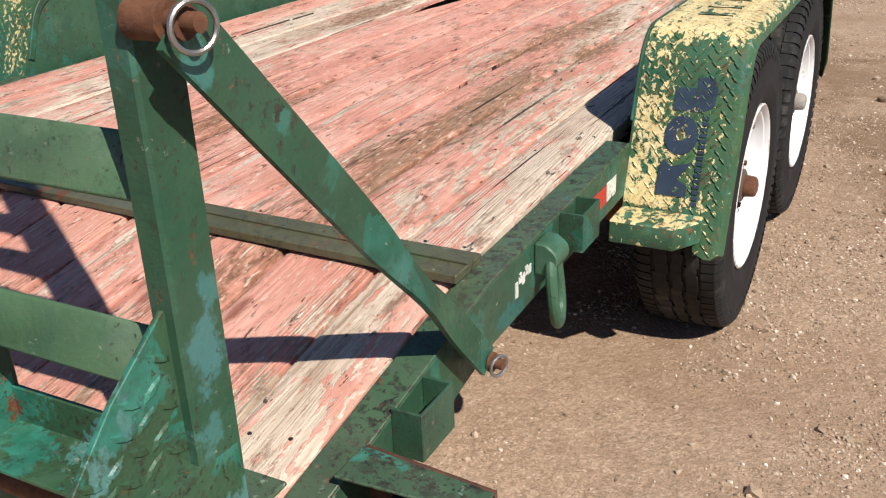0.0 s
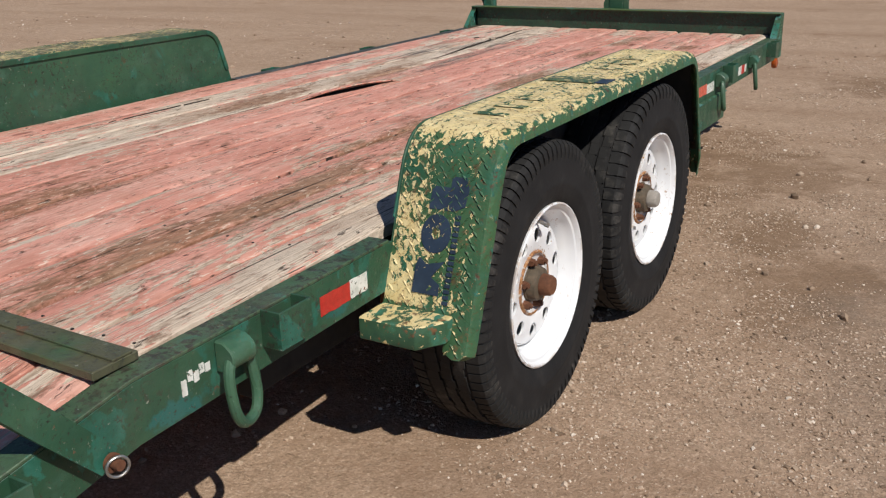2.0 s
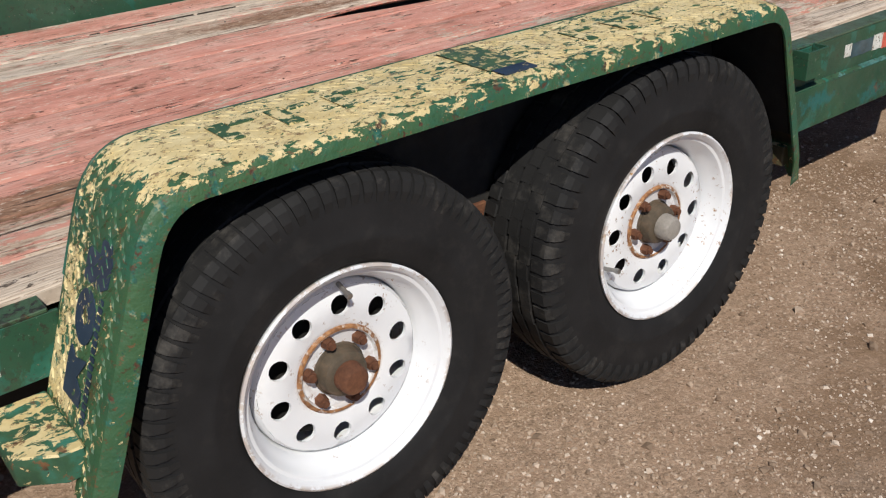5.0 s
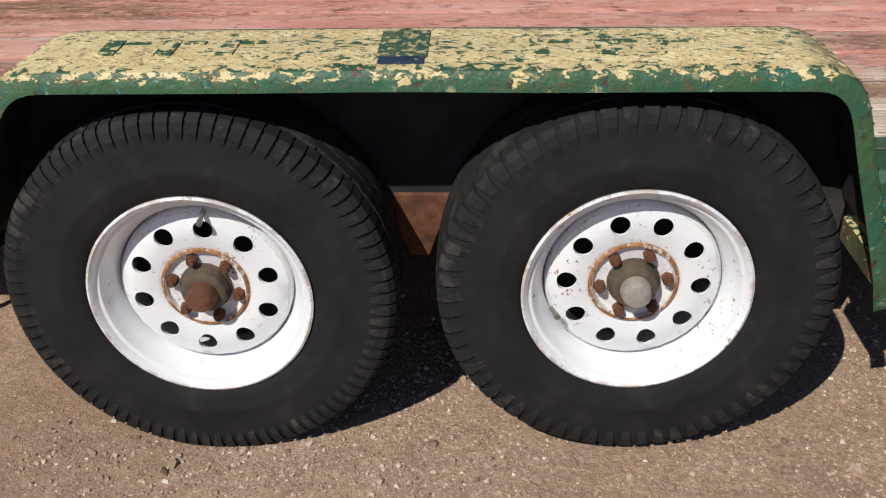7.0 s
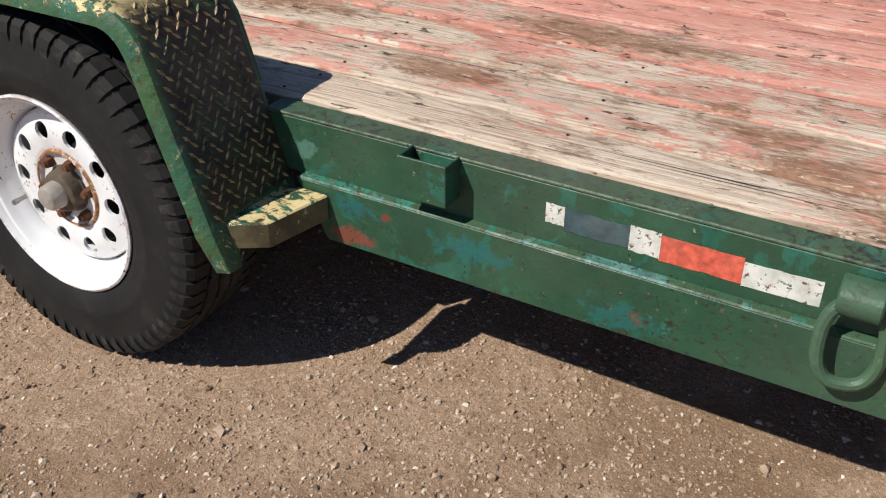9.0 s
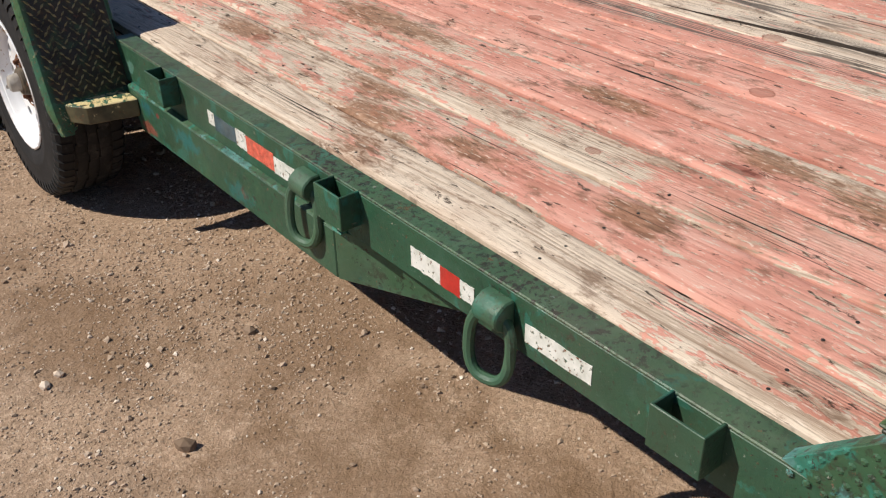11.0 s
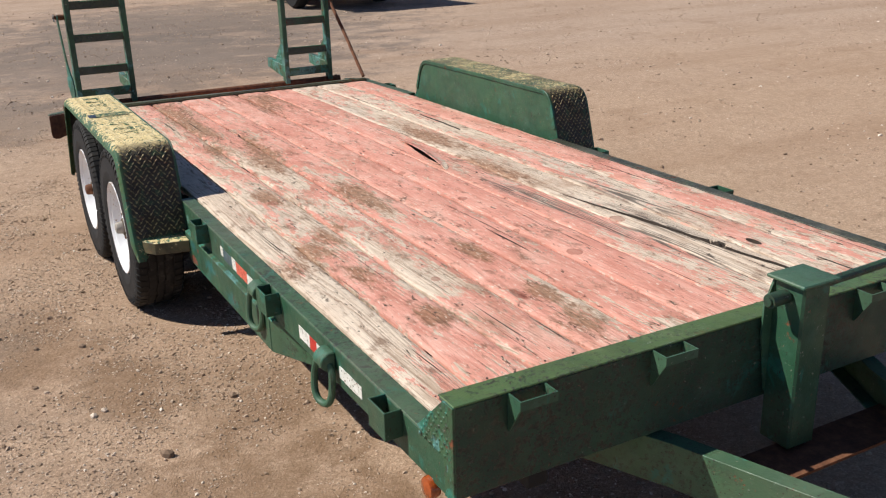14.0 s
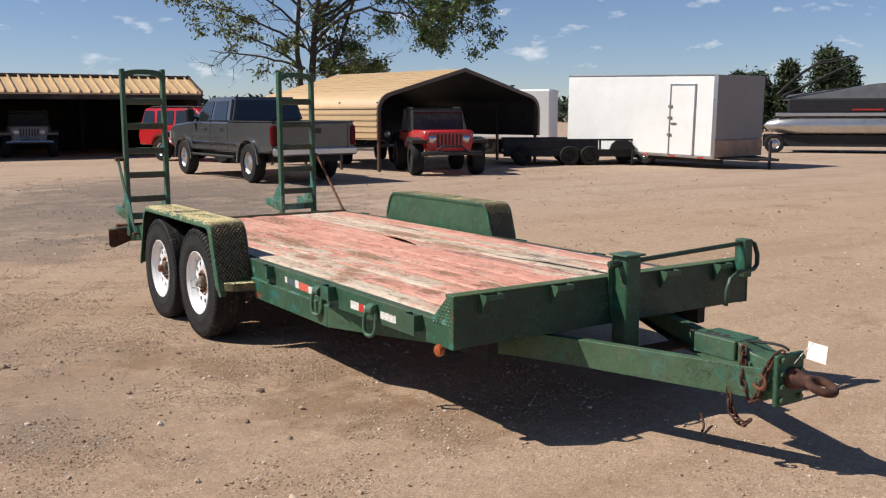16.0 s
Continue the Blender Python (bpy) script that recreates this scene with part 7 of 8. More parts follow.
pickup(pose(-6.47, -12.45, 0, 0, 0, 182.3))


def red_suv(m):
    car = thing("sport_utility_vehicle", "boxy red four-door utility vehicle parked by the shed", "car", m)
    bm = B()
    low = 0.50
    prof = [(-0.95, low), *arch(0.0, 0.44, low)[::-1], *arch(2.6, 0.44, low)[::-1], (3.30, low), (3.40, 0.70), (3.38, 1.0), (2.05, 1.10), (-0.92, 1.10), (-1.0, 0.8)]
    prism(bm, prof, -0.88, 0.88, "x", 0.03)
    part("body", bm, CAR_RED, car)
    bm = B()
    house(bm, (-0.95, 2.15), (-0.80, 1.45), 1.08, 1.64, 0.85, 0.10)
    bmesh.ops.bevel(bm, geom=bm.edges[:], offset=0.04, segments=2, affect="EDGES")
    cab = part("cab", bm, CAR_RED, car)
    for a, b, c, d in ((-0.84, -0.28, -0.34, -0.76), (-0.18, 0.55, 0.55, -0.18), (0.66, 1.86, 1.46, 0.66)):
        side_pane(cab, [(a, 1.14), (b, 1.14), (c, 1.56), (d, 1.56)], 0.85, 1.08, 1.64, 0.10)
    bm = B()
    prism(bm, [(-0.74, 1.14), (0.74, 1.14), (0.66, 1.58), (-0.66, 1.58)], 0, 0.02, "y")
    bmesh.ops.transform(bm, matrix=pose(0, 2.10, 0) @ pose(0, 0, 1.1, 51) @ pose(0, 0, -1.1), verts=bm.verts)
    part("windscreen", bm, GLASS, cab)
    bm = B()
    for x in (-0.62, 0.62):
        tube(bm, [(x, -0.7, 1.64), (x, -0.6, 1.69), (x, 1.2, 1.69), (x, 1.3, 1.64)], 0.018, 6)
    part("roof_rack", bm, BLACK, car)
    for s in (-1, 1):
        bm = B()
        box(bm, s * 0.885 - 0.012, s * 0.885 + 0.012, 0.4, 2.2, 0.58, 0.66, 0.005)
        part("white_stripe", bm, WHITE_SHEET, car, "white lower door stripe")
        bm = B()
        box(bm, s * 0.98 - 0.08, s * 0.98 + 0.08, 1.75, 1.83, 1.12, 1.26, 0.02)
        part("mirror", bm, BLACK, car)
        for y in (0.0, 2.6):
            road_wheel(car, s * 0.78, y, 0.36, 0.24, CHROME, s)
    bm = B()
    box(bm, -0.85, 0.85, 3.36, 3.50, 0.50, 0.64, 0.02)
    part("bumper", bm, BLACK, car)
    bm = B()
    box(bm, -0.5, 0.5, 3.385, 3.41, 0.72, 0.92)
    part("grille", bm, BLACK, car)


red_suv(pose(-7.65, -23.4, 0, 0, 0, 25))


def jeep(m, label, paint, lamp_mat, dark=False):
    """A small open off-road vehicle seen from its front, nose towards +y."""
    car = thing("off_road_vehicle", label, "jeep", m)
    bm = B()
    prism(bm, [(-0.60, 0.0), (0.60, 0.0), (0.70, -1.15), (-0.70, -1.15)], 0.72, 1.06, "z", 0.04)
    box(bm, -0.70, 0.70, -3.0, -1.10, 0.55, 1.02, 0.04)
    part("body", bm, paint, car)
    bm = B()
    prism(bm, [(-0.52, 0.58), (0.52, 0.58), (0.56, 0.82), (0.53, 1.00), (0.45, 1.035), (-0.45, 1.035), (-0.53, 1.00), (-0.56, 0.82)], 0.0, 0.05, "y", 0.008)
    front = part("grille", bm, paint, car)
    bm = B()
    box(bm, -0.022, 0.022, 0.046, 0.056, 0.66, 0.98, 0.006)
    slot = mesh_of("grille_slot", bm, BLACK)
    for k in range(7):
        part("grille_slot", slot, None, front).location = (-0.27 + 0.09 * k, 0, 0)
    for s in (-1, 1):
        bm = B()
        lathe(bm, [(0.0, 0.075), (0.06, 0.072), (0.088, 0.058), (0.095, 0.05), (0.095, 0.03)], 20, "y", (s * 0.41, 0, 0.86))
        part("headlamp", bm, lamp_mat, front, "round headlamp")
        bm = B()
        prism(bm, [(0.16, 0.76), (0.20, 0.84), (-0.55, 0.90), (-0.85, 0.72), (-0.80, 0.68), (-0.50, 0.82)], min(s * 0.56, s * 0.92), max(s * 0.56, s * 0.92), "x", 0.01)
        part("wing", bm, BLACK if not dark else paint, car, "flat wheel wing")
        road_wheel(car, s * 0.74, -0.35, 0.40, 0.28, UNDER, s)
        road_wheel(car, s * 0.74, -2.55, 0.40, 0.28, UNDER, s)
    bm = B()
    tube(bm, [(-0.72, 0.30, 0.52), (-0.50, 0.36, 0.54), (0.50, 0.36, 0.54), (0.72, 0.30, 0.52)], 0.055, 8)
    tube(bm, [(-0.40, 0.34, 0.56), (-0.22, 0.36, 0.70), (0.22, 0.36, 0.70), (0.40, 0.34, 0.56)], 0.025, 8)
    part("bumper", bm, BLACK if not dark else CHROME, car, "tubular front bumper")
    bm = B()
    tube(bm, [(-0.66, -1.15, 1.02), (-0.62, -1.32, 1.50), (0.62, -1.32, 1.50), (0.66, -1.15, 1.02)], 0.035, 6)
    for s in (-1, 1):
        tube(bm, [(s * 0.62, -2.2, 1.0), (s * 0.60, -2.2, 1.60), (s * 0.60, -1.4, 1.58)], 0.03, 6)
    part("roll_bar", bm, BLACK, car)
    bm = B()
    house(bm, (-3.0, -1.25), (-2.9, -1.40), 1.02, 1.58, 0.64, 0.04)
    part("soft_top", bm, BLACK, car, "dark canvas top")


FORW = -21.6
jeep(pose(-10.26, -11.78, 0, 0, 0, FORW), "red open off-road vehicle parked nose-out under the carport", CAR_RED, CHROME)
jeep(pose(-3.9, -28.0, 0, 0, 0, -10), "old grey off-road vehicle in the shade of the shed", GREY_SHEET, ALU, True)
jeep(pose(-11.3, -17.3, 0, 0, 0, -18), "dark off-road vehicle standing at the back of the carport", BOAT_BLACK, ALU, True)

# ---- buildings ----
def shed():
    m = pose(0, -27.0, 0)
    b = thing("open_shed", "long low open-fronted shed with tan ribbed metal roof", "shed", m)
    x0, x1, deep, eave, ridge = -9.5, 9.0, 9.0, 2.12, 2.78
    bm = B()
    prism(bm, [(0.35, eave), (0.35, eave + 0.06), (-1.15, ridge), (-9.3, eave + 0.06), (-9.3, eave), (-1.15, ridge - 0.06)], x0, x1, "x")
    roof = part("roof", bm, TAN, b, "tan ribbed sheet-metal roof")
    bm = B()
    x = x0 + 0.15
    while x < x1:
        prism(bm, [(0.36, eave + 0.06), (0.36, eave + 0.13), (-1.15, ridge + 0.07), (-1.15, ridge)], x - 0.022, x + 0.022, "x")
        x += 0.335
    part("roof_ribs", bm, TAN, roof)["kind"] = "stuff"
    bm = B()
    box(bm, x0 - 0.1, x1 + 0.1, -1.27, -1.03, ridge - 0.02, ridge + 0.06)
    part("ridge_cap", bm, TAN_TRIM, roof)
    for x in (x0 - 0.06, x1):
        bm = B()
        prism(bm, [(0.38, eave - 0.02), (0.38, eave + 0.14), (-1.15, ridge + 0.09), (-1.15, ridge - 0.04)], x, x + 0.06, "x")
        part("verge_trim", bm, TAN_TRIM, roof)
    bm = B()
    box(bm, x0 - 0.05, x1 + 0.05, 0.30, 0.36, eave - 0.16, eave + 0.0)
    part("fascia", bm, BARN_DARK, b)
    bm = B()
    prism(bm, [(0.30, 0.0), (0.30, eave), (-1.15, ridge - 0.06), (-9.2, eave), (-9.2, 0.0)], x0, x0 + 0.12, "x")
    part("end_wall", bm, BARN_DARK, b)
    bm = B()
    prism(bm, [(0.30, 0.0), (0.30, eave), (-1.15, ridge - 0.06), (-9.2, eave), (-9.2, 0.0)], x1 - 0.12, x1, "x")
    part("end_wall", bm, BARN_DARK, b)
    bm = B()
    box(bm, x0, x1, -9.2, -9.05, 0, eave)
    part("back_wall", bm, BARN_DARK, b)
    for k in range(7):
        bm = B()
        x = x0 + 0.1 + k * (x1 - x0 - 0.2) / 6
        box(bm, x - 0.08, x + 0.08, -4.24, -4.08, 0, eave)
        part("post", bm, BARN_DARK, b)


shed()


def carport():
    f = Vector((-6.16, -1.26)).normalized()
    m = pose(-9.55, -13.9, 0, 0, 0, math.degrees(math.atan2(f.y, f.x)))
    b = thing("metal_carport", "tan sheet-metal carport with rounded eaves and open ends", "carport", m)
    wide, long_, leg, peak = 6.25, 5.4, 1.75, 2.62
    n = 26

    def arc(k, grow=0.0):
        pts = [(0.0 - grow, 0.80), (0.0 - grow, leg - 0.25)]
        pts += [(q.x, q.y) for q in bow(1, (-grow, leg - 0.25, 0), (-grow, leg + 0.10 + grow, 0), (0.42, leg + 0.20 + grow, 0), 5)]
        pts += [(wide / 2, peak + grow)]
        pts += [(wide - p[0], p[1]) for p in pts[-2::-1]]
        return pts
    outer, inner = arc(0, 0.03), arc(0, 0.0)
    bm = B()
    prism(bm, [(a, z) for a, z in outer] + [(a, z) for a, z in inner[::-1]], 0.0, long_, "y")
    shell = part("shell", bm, TAN, b, "tan ribbed metal skin")
    bm = B()
    prism(bm, [(a, z) for a, z in arc(0, -0.012)] + [(a, z) for a, z in arc(0, -0.03)[::-1]], 0.01, long_ - 0.01, "y")
    part("inner_skin", bm, DARK_ZINC, shell, "inner skin coloured dark for the carport's shade")
    bm = B()
    k = 0
    for s in (0, 1):
        for z in [0.86 + 0.148 * j for j in range(6)]:
            x = -0.03 if s == 0 else wide + 0.03
            a, c = sorted((x, x + (-0.018 if s == 0 else 0.018)))
            box(bm, a, c, 0.02, long_ - 0.02, z - 0.02, z + 0.02)
    for j in range(1, 8):
        t = j / 8
        for s in (0, 1):
            x = 0.42 + (wide / 2 - 0.42) * t
            z = leg + 0.23 + (peak - leg - 0.20) * t
            x = x if s == 0 else wide - x
            box(bm, x - 0.02, x + 0.02, 0.02, long_ - 0.02, z, z + 0.016)
    part("skin_ribs", bm, TAN, shell)["kind"] = "stuff"
    bm = B()
    prism(bm, [(a, z) for a, z in arc(0, 0.05)] + [(a, z) for a, z in arc(0, -0.05)[::-1]], -0.05, 0.0, "y")
    part("end_trim", bm, TAN_TRIM, b, "brown trim round the open end")
    # guessed panel, added to darken the carport's far end
    bm = B()
    prism(bm, [(2.0, 0.80)] + [(a, z) for a, z in arc(0, -0.034) if a > 2.0], long_ - 0.06, long_ - 0.03, "y")
    part("rear_panel", bm, DARK_ZINC, b, "added dark sheet standing in for the dark far end")
    for x in (0.05, wide - 0.05):
        for y in (0.05, 1.55, 3.1, 4.7, long_ - 0.05):
            bm = B()
            box(bm, x - 0.032, x + 0.032, y - 0.032, y + 0.032, 0.0, leg)
            part("leg", bm, TAN_TRIM, b)


carport()


def white_trailer():
    r, l = Vector((-17.09, -9.70)), Vector((-16.59, -14.60))
    u = (l - r).normalized()
    m = pose(r.x, r.y, 0, 0, 0, math.degrees(math.atan2(u.y, u.x))) @ pose(0, 0, 0, 0, -1.3, 0)
    b = thing("enclosed_trailer", "white enclosed cargo trailer with a side door and grey nose", "trailer", m)
    long_, deep, z0, z1 = 5.2, 2.10, 0.30, 2.40
    bm = B()
    box(bm, 0.02, long_, -deep, -0.0, z0, z1, 0.03)
    part("body", bm, WHITE_SHEET, b)
    bm = B()
    box(bm, -0.02, 0.018, -deep - 0.01, 0.01, z0 + 0.45, z1 + 0.01, 0.01)
    part("nose_panel", bm, GREY_SHEET, b, "grey nose panel")
    bm = B()
    box(bm, -0.04, 0.016, -deep - 0.01, 0.01, z0, z0 + 0.44, 0.01)
    part("stone_guard", bm, STONE_GUARD, b, "stone guard coloured brown for its reflection")
    bm = B()
    box(bm, 0.0, long_ + 0.02, -0.01, 0.03, z0 - 0.05, z0, 0.004)
    box(bm, 0.0, long_ + 0.02, -0.02, 0.02, z1, z1 + 0.03, 0.004)
    part("trim", bm, ALU, b)
    bm = B()
    box(bm, -0.022, 0.10, 0.004, 0.034, z0, z1 + 0.02, 0.01)
    part("corner_trim", bm, ALU, b, "bright metal corner strip")
    bm = B()
    box(bm, 0.68, 1.42, -0.004, 0.022, z0 + 0.02, z1 - 0.26, 0.008)
    door = part("side_door", bm, WHITE_SHEET, b, "white side door")
    bm = B()
    for a, c, d, e in ((0.64, 0.68, z0, z1 - 0.22), (1.42, 1.46, z0, z1 - 0.22), (0.64, 1.46, z1 - 0.26, z1 - 0.22)):
        box(bm, a, c, -0.004, 0.030, d, e)
    part("door_frame", bm, ALU, door)
    bm = B()
    for z in (z0 + 0.50, z0 + 0.95, z0 + 1.25):
        box(bm, 1.36, 1.50, 0.022, 0.045, z, z + 0.07)
        part("hinge", bm, STEEL, door)
        bm = B()
    box(bm, 1.22, 1.40, 0.030, 0.05, z0 + 0.82, z0 + 0.86)
    part("latch", bm, STEEL, door)
    for k in range(5):
        bm = B()
        box(bm, 0.3 + 0.9 * k, 0.5 + 0.9 * k, 0.03, 0.034, z0 - 0.045, z0 - 0.005)
        part("marker_tape", bm, TAPE_RED, b)
    for x in (2.3, 3.1):
        road_wheel(b, x, -0.14, 0.34, 0.2, CHROME, 1).matrix_basis = pose(x, -0.14, 0.34, 0, 0, 90)
        road_wheel(b, x, -deep + 0.14, 0.34, 0.2, CHROME, 1).matrix_basis = pose(x, -deep + 0.14, 0.34, 0, 0, 90)
    bm = B()
    prism(bm, [(0.0, -0.25), (-1.2, -deep / 2 + 0.04), (-1.2, -deep / 2 - 0.04), (0.0, -deep + 0.25)], z0 - 0.06, z0, "z")
    cyl(bm, (-0.95, -deep / 2, 0.02), (-0.95, -deep / 2, 0.75), 0.04, 10)
    part("tongue", bm, UNDER, b)
    for y in (-0.22, -deep + 0.22):
        bm = B()
        box(bm, -0.1, long_ - 0.05, y - 0.05, y + 0.05, z0 - 0.16, z0 - 0.062, 0.006)
        part("frame_beam", bm, UNDER, b)


white_trailer()


def side_trailer(m):
    """A black trailer with boarded sides at one end and open rails at the other."""
    b = thing("utility_trailer", "black utility trailer with low boarded sides and open rails", "trailer", m)
    a, e = -2.5, 1.42
    bm = B()
    box(bm, a, e, 0.05, 1.85, 0.34, 0.42, 0.01)
    part("deck_frame", bm, BOAT_BLACK, b)
    for y in (0.0, 1.9):
        bm = B()
        box(bm, a, e, y - 0.04, y + 0.04, 0.24, 0.44, 0.006)
        part("side_beam", bm, BOAT_BLACK, b)
        bm = B()
        box(bm, a, e, y - 0.03, y + 0.03, 0.68, 0.735, 0.006)
        part("side_rail", bm, BOAT_BLACK, b)
        bm = B()
        box(bm, a, 0.15, y - 0.02, y + 0.02, 0.442, 0.679, 0.004)
        part("side_board", bm, BOAT_BLACK, b)
        for x in (a + 0.05, -1.2, 0.2, 0.68, 1.16, e - 0.04):
            bm = B()
            box(bm, x - 0.025, x + 0.025, y - 0.046, y + 0.046, 0.444, 0.678, 0.004)
            part("stake", bm, BOAT_BLACK, b)
    for x in (-1.98, -0.66, -0.10):
        for y in (-0.12, 1.99):
            road_wheel(b, x, y, 0.27, 0.18, UNDER, 1).matrix_basis = pose(x, y, 0.27, 0, 0, -90)
    for y in (-0.1, 2.0):
        bm = B()
        prism(bm, [(0.45, 0.442), (0.52, 0.60), (0.62, 0.68), (0.80, 0.70), (0.98, 0.68), (1.08, 0.60), (1.15, 0.442)], y - 0.09, y + 0.09, "y")
        part("mudguard", bm, BOAT_BLACK, b)
    bm = B()
    cyl(bm, (e - 0.35, -0.22, 0.0), (e - 0.35, -0.22, 0.50), 0.03, 8)
    cyl(bm, (e - 0.35, -0.22, 0.0), (e - 0.35, -0.22, 0.015), 0.08, 10)
    box(bm, e - 0.40, e - 0.30, -0.24, -0.041, 0.36, 0.42, 0.004)
    part("corner_jack", bm, BOAT_BLACK, b)


side_trailer(pose(-15.93, -13.01, 0, 0, 0, 145))
bm = B()
box(bm, -0.75, 0.75, -2.2, 2.2, 0.55, 2.25, 0.06)
grey_box = thing("grey_cargo_trailer", "pale grey cargo trailer standing behind the carport", "trailer", pose(-17.9, -20.4, 0, 0, 0, 40))
part("body", bm, WHITE_SHEET, grey_box)
for x in (-0.6, 0.6):
    road_wheel(grey_box, x, 0, 0.34, 0.2, UNDER, 1)


def boat():
    b = thing("pontoon_boat", "black-sided pontoon boat with grey cover and tower, on its trailer", "boat", pose(-26.6, -14.5, 0, 0, 0, 126.9))
    for y in (0.2, 2.0):
        bm = B()
        prof = [(0.0, -0.9), (0.16, -0.75), (0.28, -0.35), (0.32, 0.2), (0.32, 7.0), (0.28, 7.3), (0.0, 7.35)]
        lathe(bm, prof, 20, "x", (0, y, 0.98))
        part("pontoon", bm, ALU, b, "long brushed-aluminium float")
    bm = B()
    box(bm, -0.5, 7.2, -0.05, 2.3, 1.30, 1.42, 0.02)
    part("deck", bm, ALU, b)
    bm = B()
    box(bm, -0.1, 6.9, 0.0, 2.25, 1.42, 1.92, 0.05)
    fence = part("side_panel", bm, BOAT_BLACK, b, "black side panel")
    bm = B()
    box(bm, 2.0, 3.0, -0.012, 0.0, 1.50, 1.55)
    part("red_line", bm, TAPE_RED, fence)
    bm = B()
    v = [(-0.3, 0.1, 1.86), (7.0, 0.0, 1.9), (7.0, 2.25, 1.9), (-0.3, 2.1, 1.86), (-0.1, 0.35, 2.05), (2.8, 0.3, 2.42), (6.6, 0.3, 2.58), (6.6, 1.9, 2.58), (2.8, 1.9, 2.42), (-0.1, 1.9, 2.05)]
    vs = [bm.verts.new(p) for p in v]
    bmesh.ops.convex_hull(bm, input=vs)
    part("cover", bm, CANVAS, b, "grey canvas cover")
    bm = B()
    for y in (0.1, 2.1):
        tube(bm, [(-0.5, y, 2.05), (0.2, y, 2.75), (0.9, y, 3.2), (1.9, y, 3.36), (2.1, y, 3.28), (1.9, y, 3.1), (0.9, y, 2.6), (-0.3, y, 2.02)], 0.03, 7)
    for q in ((0.9, 3.2), (2.05, 3.3)):
        tube(bm, [(q[0], 0.1, q[1]), (q[0], 2.1, q[1])], 0.03, 7)
    part("tower", bm, BLACK, b, "black tube tower")
    bm = B()
    box(bm, -0.9, 6.5, 0.1, 0.2, 0.24, 0.64)
    box(bm, -0.9, 6.5, 2.0, 2.1, 0.24, 0.64)
    box(bm, -0.2, 6.5, 0.2, 2.0, 0.40, 0.60)
    part("trailer_frame", bm, BOAT_BLACK, b)
    for x in (-0.5, 3.6, 4.4):
        w = road_wheel(b, x, -0.1, 0.34, 0.2, CHROME, 1)
        w.matrix_basis = pose(x, -0.1, 0.34, 0, 0, -90)


boat()


# ---- trees ----
def leaf_cards(rng, centres, spread, count, size):
    """Small bent leaves round points: arrays of vertices and faces."""
    c = np.asarray(centres)[rng.randint(0, len(centres), count)] + rng.normal(0, 1, (count, 3)) * spread
    d = rng.normal(0, 1, (count, 3))
    d /= np.linalg.norm(d, axis=1)[:, None]
    e = np.cross(d, rng.normal(0, 1, (count, 3)))
    e /= np.linalg.norm(e, axis=1)[:, None]
    s = size * rng.uniform(0.6, 1.4, (count, 1))
    v = np.stack([c - d * s, c + e * s * 0.42, c + d * s, c - e * s * 0.42], 1).reshape(-1, 3)
    f = (np.arange(count)[:, None] * 4 + np.array([0, 1, 2, 3])[None]).tolist()
    return v.tolist(), f


def leaf_mesh(name, v, f, material):
    me = bpy.data.meshes.new(name)
    me.from_pydata(v, [], f)
    me.materials.append(material)
    return me


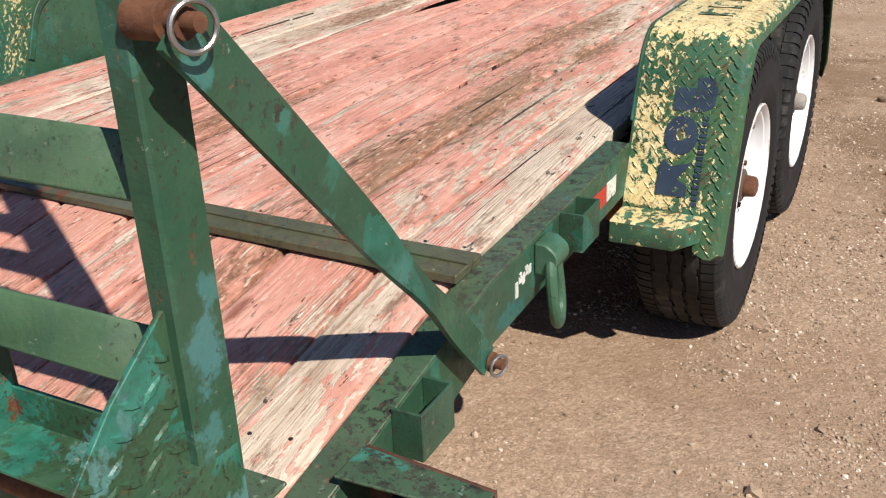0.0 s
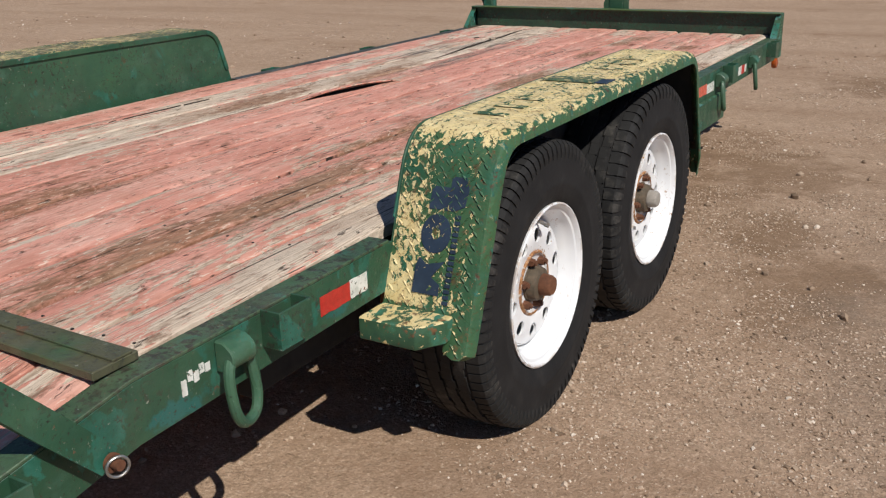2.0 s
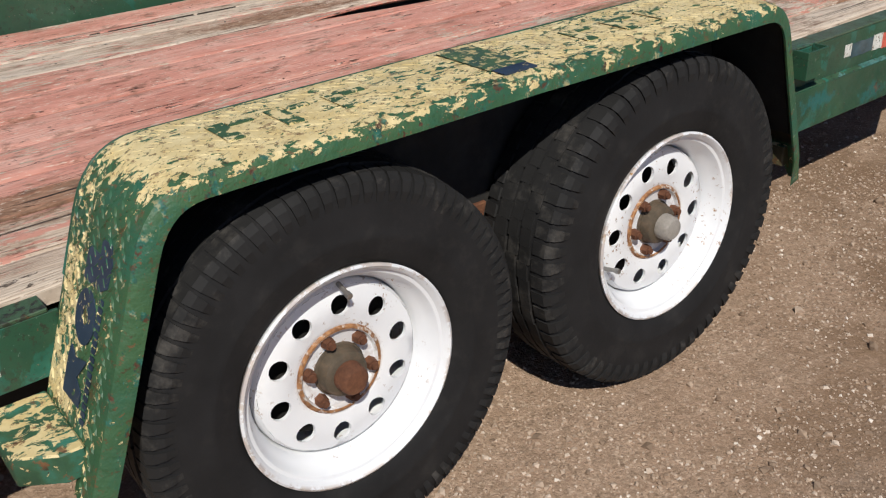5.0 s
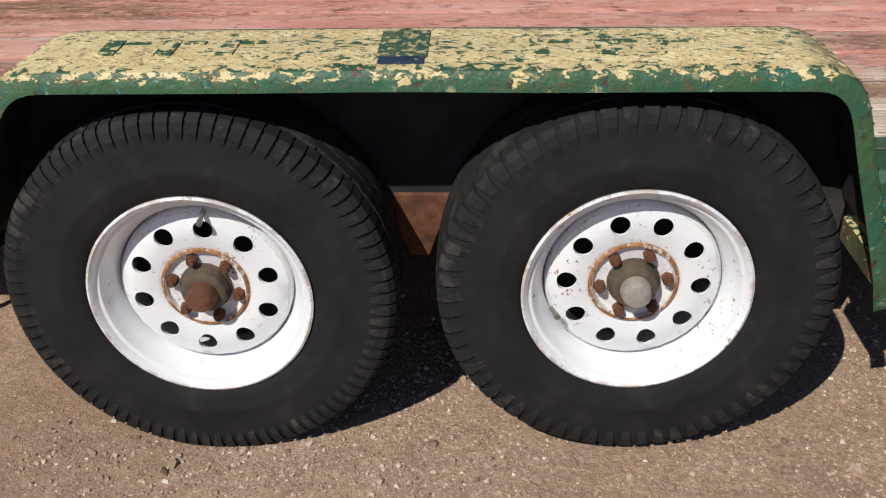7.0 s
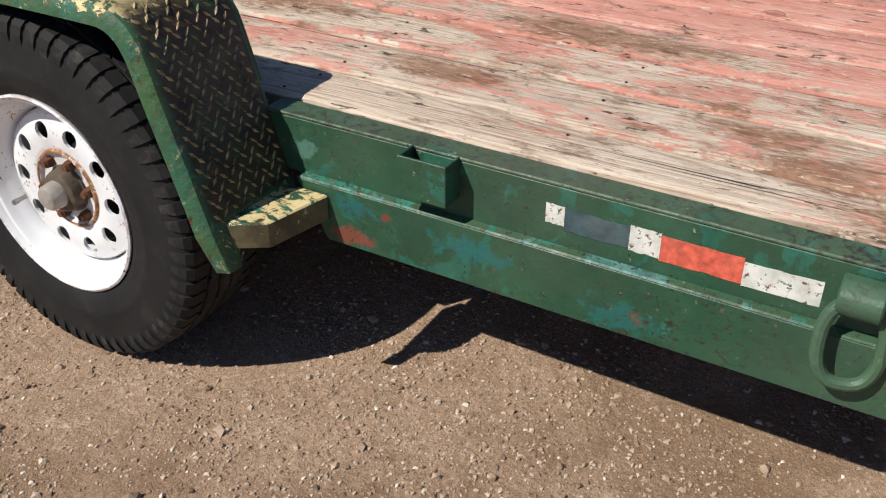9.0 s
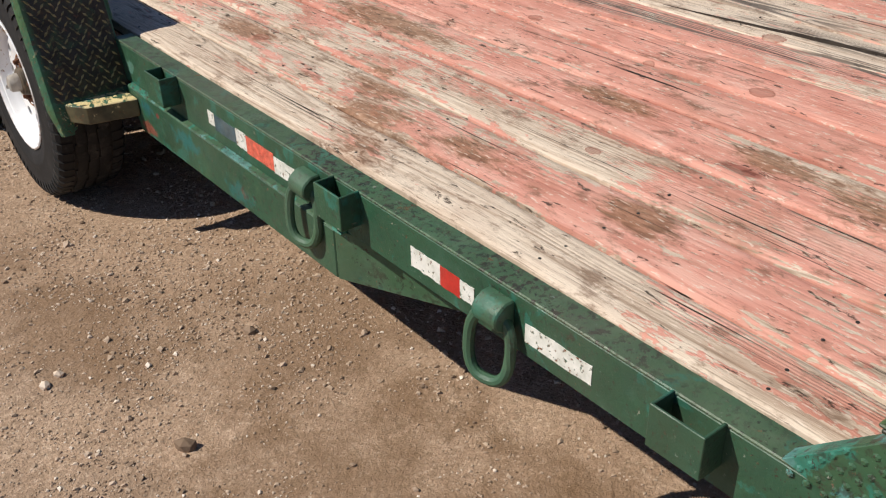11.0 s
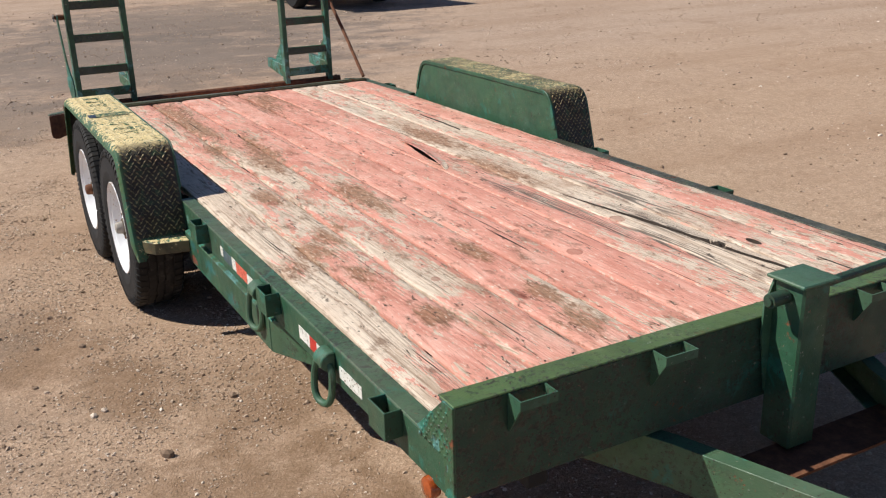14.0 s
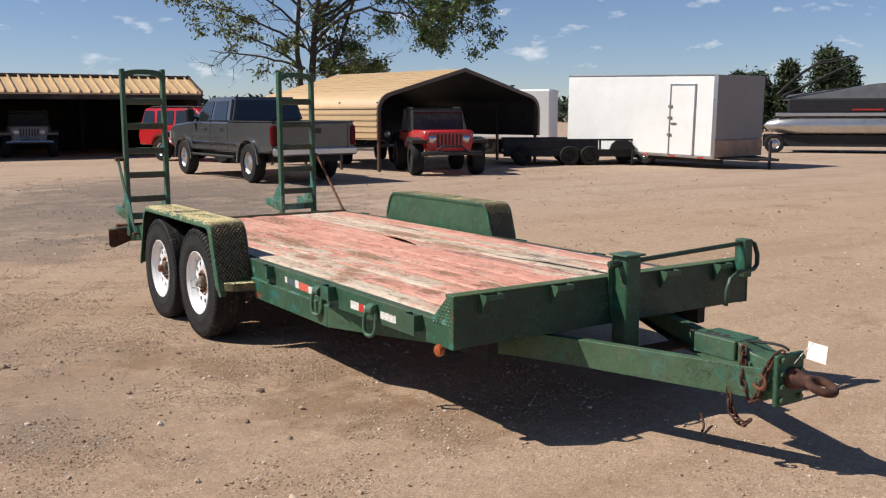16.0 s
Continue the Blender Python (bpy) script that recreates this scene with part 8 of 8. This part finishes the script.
def broad_tree(m, label, seed):
    """A leaning many-stemmed tree: sparse on one side, long drooping boughs on the other. Limbs run in the plane of local x and z, with some depth."""
    rng = np.random.RandomState(seed)
    t = thing("tree", label, "tree", m)
    bm = B()
    tips = {0: [], 1: []}

    def twig(p, d, length, r, depth, side):
        pts, way = [Vector(p)], Vector(d).normalized()
        n = 5
        for k in range(n):
            way = (way + Vector(rng.normal(0, 0.16, 3)) + Vector((0, 0, -0.02))).normalized()
            pts.append(pts[-1] + way * length / n)
        tube(bm, pts, r, 5, False, [1 - 0.6 * k / n for k in range(n + 1)])
        if side is not None:
            tips[side].extend(pts[2:])
        if depth < 2:
            for j in range(3):
                a = Vector(rng.normal(0, 1, 3))
                off = (a - way * a.dot(way)).normalized()
                twig(pts[rng.randint(2, n + 1)], way * 0.7 + off * 0.8, length * rng.uniform(0.5, 0.75), r * 0.5, depth + 1, side)

    def bough(pts, r, side, kids, reach):
        """A limb through points, with twigs along its outer part."""
        pts = [Vector(p) for p in pts]
        path = []
        for k in range(len(pts) - 1):
            a, b = pts[max(k - 1, 0)], pts[k]
            c, d = pts[k + 1], pts[min(k + 2, len(pts) - 1)]
            for j in range(4):
                u = j / 4
                path.append(0.5 * ((2 * b) + (c - a) * u + (2 * a - 5 * b + 4 * c - d) * u * u + (3 * b - a - 3 * c + d) * u ** 3) + Vector(rng.normal(0, 0.035, 3)))
        path.append(pts[-1])
        n = len(path)
        tube(bm, path, r, 7, False, [1 - 0.8 * k / (n - 1) for k in range(n)])
        for j in range(kids):
            k = rng.randint(n // 3, n)
            way = (path[min(k + 1, n - 1)] - path[max(k - 1, 0)]).normalized()
            a = Vector(rng.normal(0, 1, 3))
            twig(path[k], way * 0.8 + (a - way * a.dot(way)).normalized() * 0.9, reach * rng.uniform(0.6, 1.2), r * 0.22 + 0.006, 0, side)

    # stems
    bough([(0, 0, -0.1), (0.05, 0, 2.0), (0.25, 0.1, 4.5), (0.5, 0.2, 8.5), (0.4, 0.2, 11.0)], 0.20, 0, 14, 1.5)
    bough([(-0.15, 0.1, -0.1), (-0.35, 0.1, 2.2), (-0.45, 0.0, 4.2), (-0.2, -0.2, 7.0), (-0.4, 0, 10.0)], 0.16, 0, 12, 1.5)
    bough([(0.2, -0.1, -0.1), (0.7, -0.1, 2.4), (1.2, 0.1, 4.2), (2.0, 0.2, 6.5), (2.8, 0.3, 9.5)], 0.13, 1, 9, 1.2)
    # the thin side
    for z, x, top, y in ((3.2, -3.6, 4.9, 0.5), (4.0, -4.1, 5.8, -0.6), (4.6, -3.2, 6.8, 0.9), (3.2, -3.9, 3.9, -0.2), (5.4, -3.6, 7.8, 0.2), (6.2, -2.6, 8.8, -0.5)):
        bough([(-0.2, 0, z), (x * 0.35, y * 0.4, z + (top - z) * 0.35 + 0.15), (x * 0.7, y * 0.8, z + (top - z) * 0.75), (x, y, top)], 0.060, None if top < 4.5 else 0, 7, 0.95)
    # the long drooping boughs
    for z, x, high, end, y in ((4.6, 6.2, 6.6, 5.2, 0.3), (5.4, 6.6, 7.4, 5.8, -0.6), (5.0, 5.0, 6.4, 4.1, 0.8), (6.2, 6.0, 8.2, 6.4, 0.1), (4.2, 4.4, 5.8, 4.8, -0.9)):
        bough([(0.3, 0, z), (x * 0.4, y * 0.5, high - 0.4), (x * 0.72, y * 0.9, high - 0.5), (x * 0.9, y, (high + end) / 2 - 0.2), (x, y * 1.1, end)], 0.075, 1, 10, 1.0)
    for z, x, top, y in ((2.6, 2.2, 3.0, 0.4), (3.0, 2.9, 3.5, -0.4), (2.4, 1.4, 3.6, 0.1)):
        bough([(0.5, 0, z), (x * 0.6, y, z + 0.5), (x, y * 1.3, top)], 0.05, 0, 6, 0.9)
    part("trunk", bm, BARK, t, "several slender grey-brown stems and limbs")
    for side, count, material, label_ in ((0, 9500, LEAF, "thin olive foliage with gaps"), (1, 10500, LEAF_DARK, "hanging dark green foliage")):
        pts = [tuple(p) for p in tips[side] if noise.noise(p * 0.9) > -0.05 and p.z > 2.3]
        v, f = leaf_cards(rng, pts, np.array([0.15, 0.15, 0.10]), count, 0.085)
        part("crown", leaf_mesh("crown", v, f, material), None, t, label_)


broad_tree(pose(-14.35, -27.8, 0, 0, 0, 147), "tall many-stemmed tree with loose drooping green foliage", 21)


def pine(m, height, seed):
    rng = np.random.RandomState(seed)
    t = thing("pine_tree", "dark rounded pine behind the parked boat", "tree", m, "pines behind the boat")
    bm = B()
    cyl(bm, (0, 0, -0.1), (0, 0, height * 0.9), 0.16, 10, 0.04)
    part("trunk", bm, BARK, t)
    cen = []
    for k in range(90):
        h = rng.uniform(0.2, 1.0)
        r = height * 0.24 * (1.0 - h) ** 0.6 * rng.uniform(0.5, 1.15) + 0.1
        a = rng.uniform(0, 6.283)
        cen.append((r * math.cos(a), r * math.sin(a), h * height))
    v, f = leaf_cards(rng, cen, 0.22, 7000, 0.11)
    part("crown", leaf_mesh("crown", v, f, PINE), None, t)


for k, (az, d, h) in enumerate(((-50.6, 62, 3.6), (-51.6, 60, 3.5), (-53.2, 60, 4.0), (-55.2, 58, 4.7), (-56.2, 61, 4.2))):
    a = radians(az)
    pine(pose(2.27 + d * math.sin(a), 6.93 - d * math.cos(a), 0, 0, 0, 40 * k), h, 60 + k)


def far_woods():
    rng = np.random.RandomState(77)
    cen = []
    for k in range(900):
        az = radians(rng.uniform(-64, 8))
        d = rng.uniform(135, 165)
        top = 3.1 + 1.1 * noise.noise(Vector((math.degrees(az) * 0.35, 0, 0))) + 0.6 * noise.noise(Vector((math.degrees(az) * 1.7, 3, 0)))
        cen.append((2.27 + d * math.sin(az), 6.93 - d * math.cos(az), rng.uniform(0.2, top)))
    v, f = leaf_cards(rng, cen, 0.7, 16000, 0.6)
    tagged(new("far_woods", leaf_mesh("far_woods", v, f, FARWOOD)), "distant line of green woods on the horizon", "woods", "", "stuff")


far_woods()
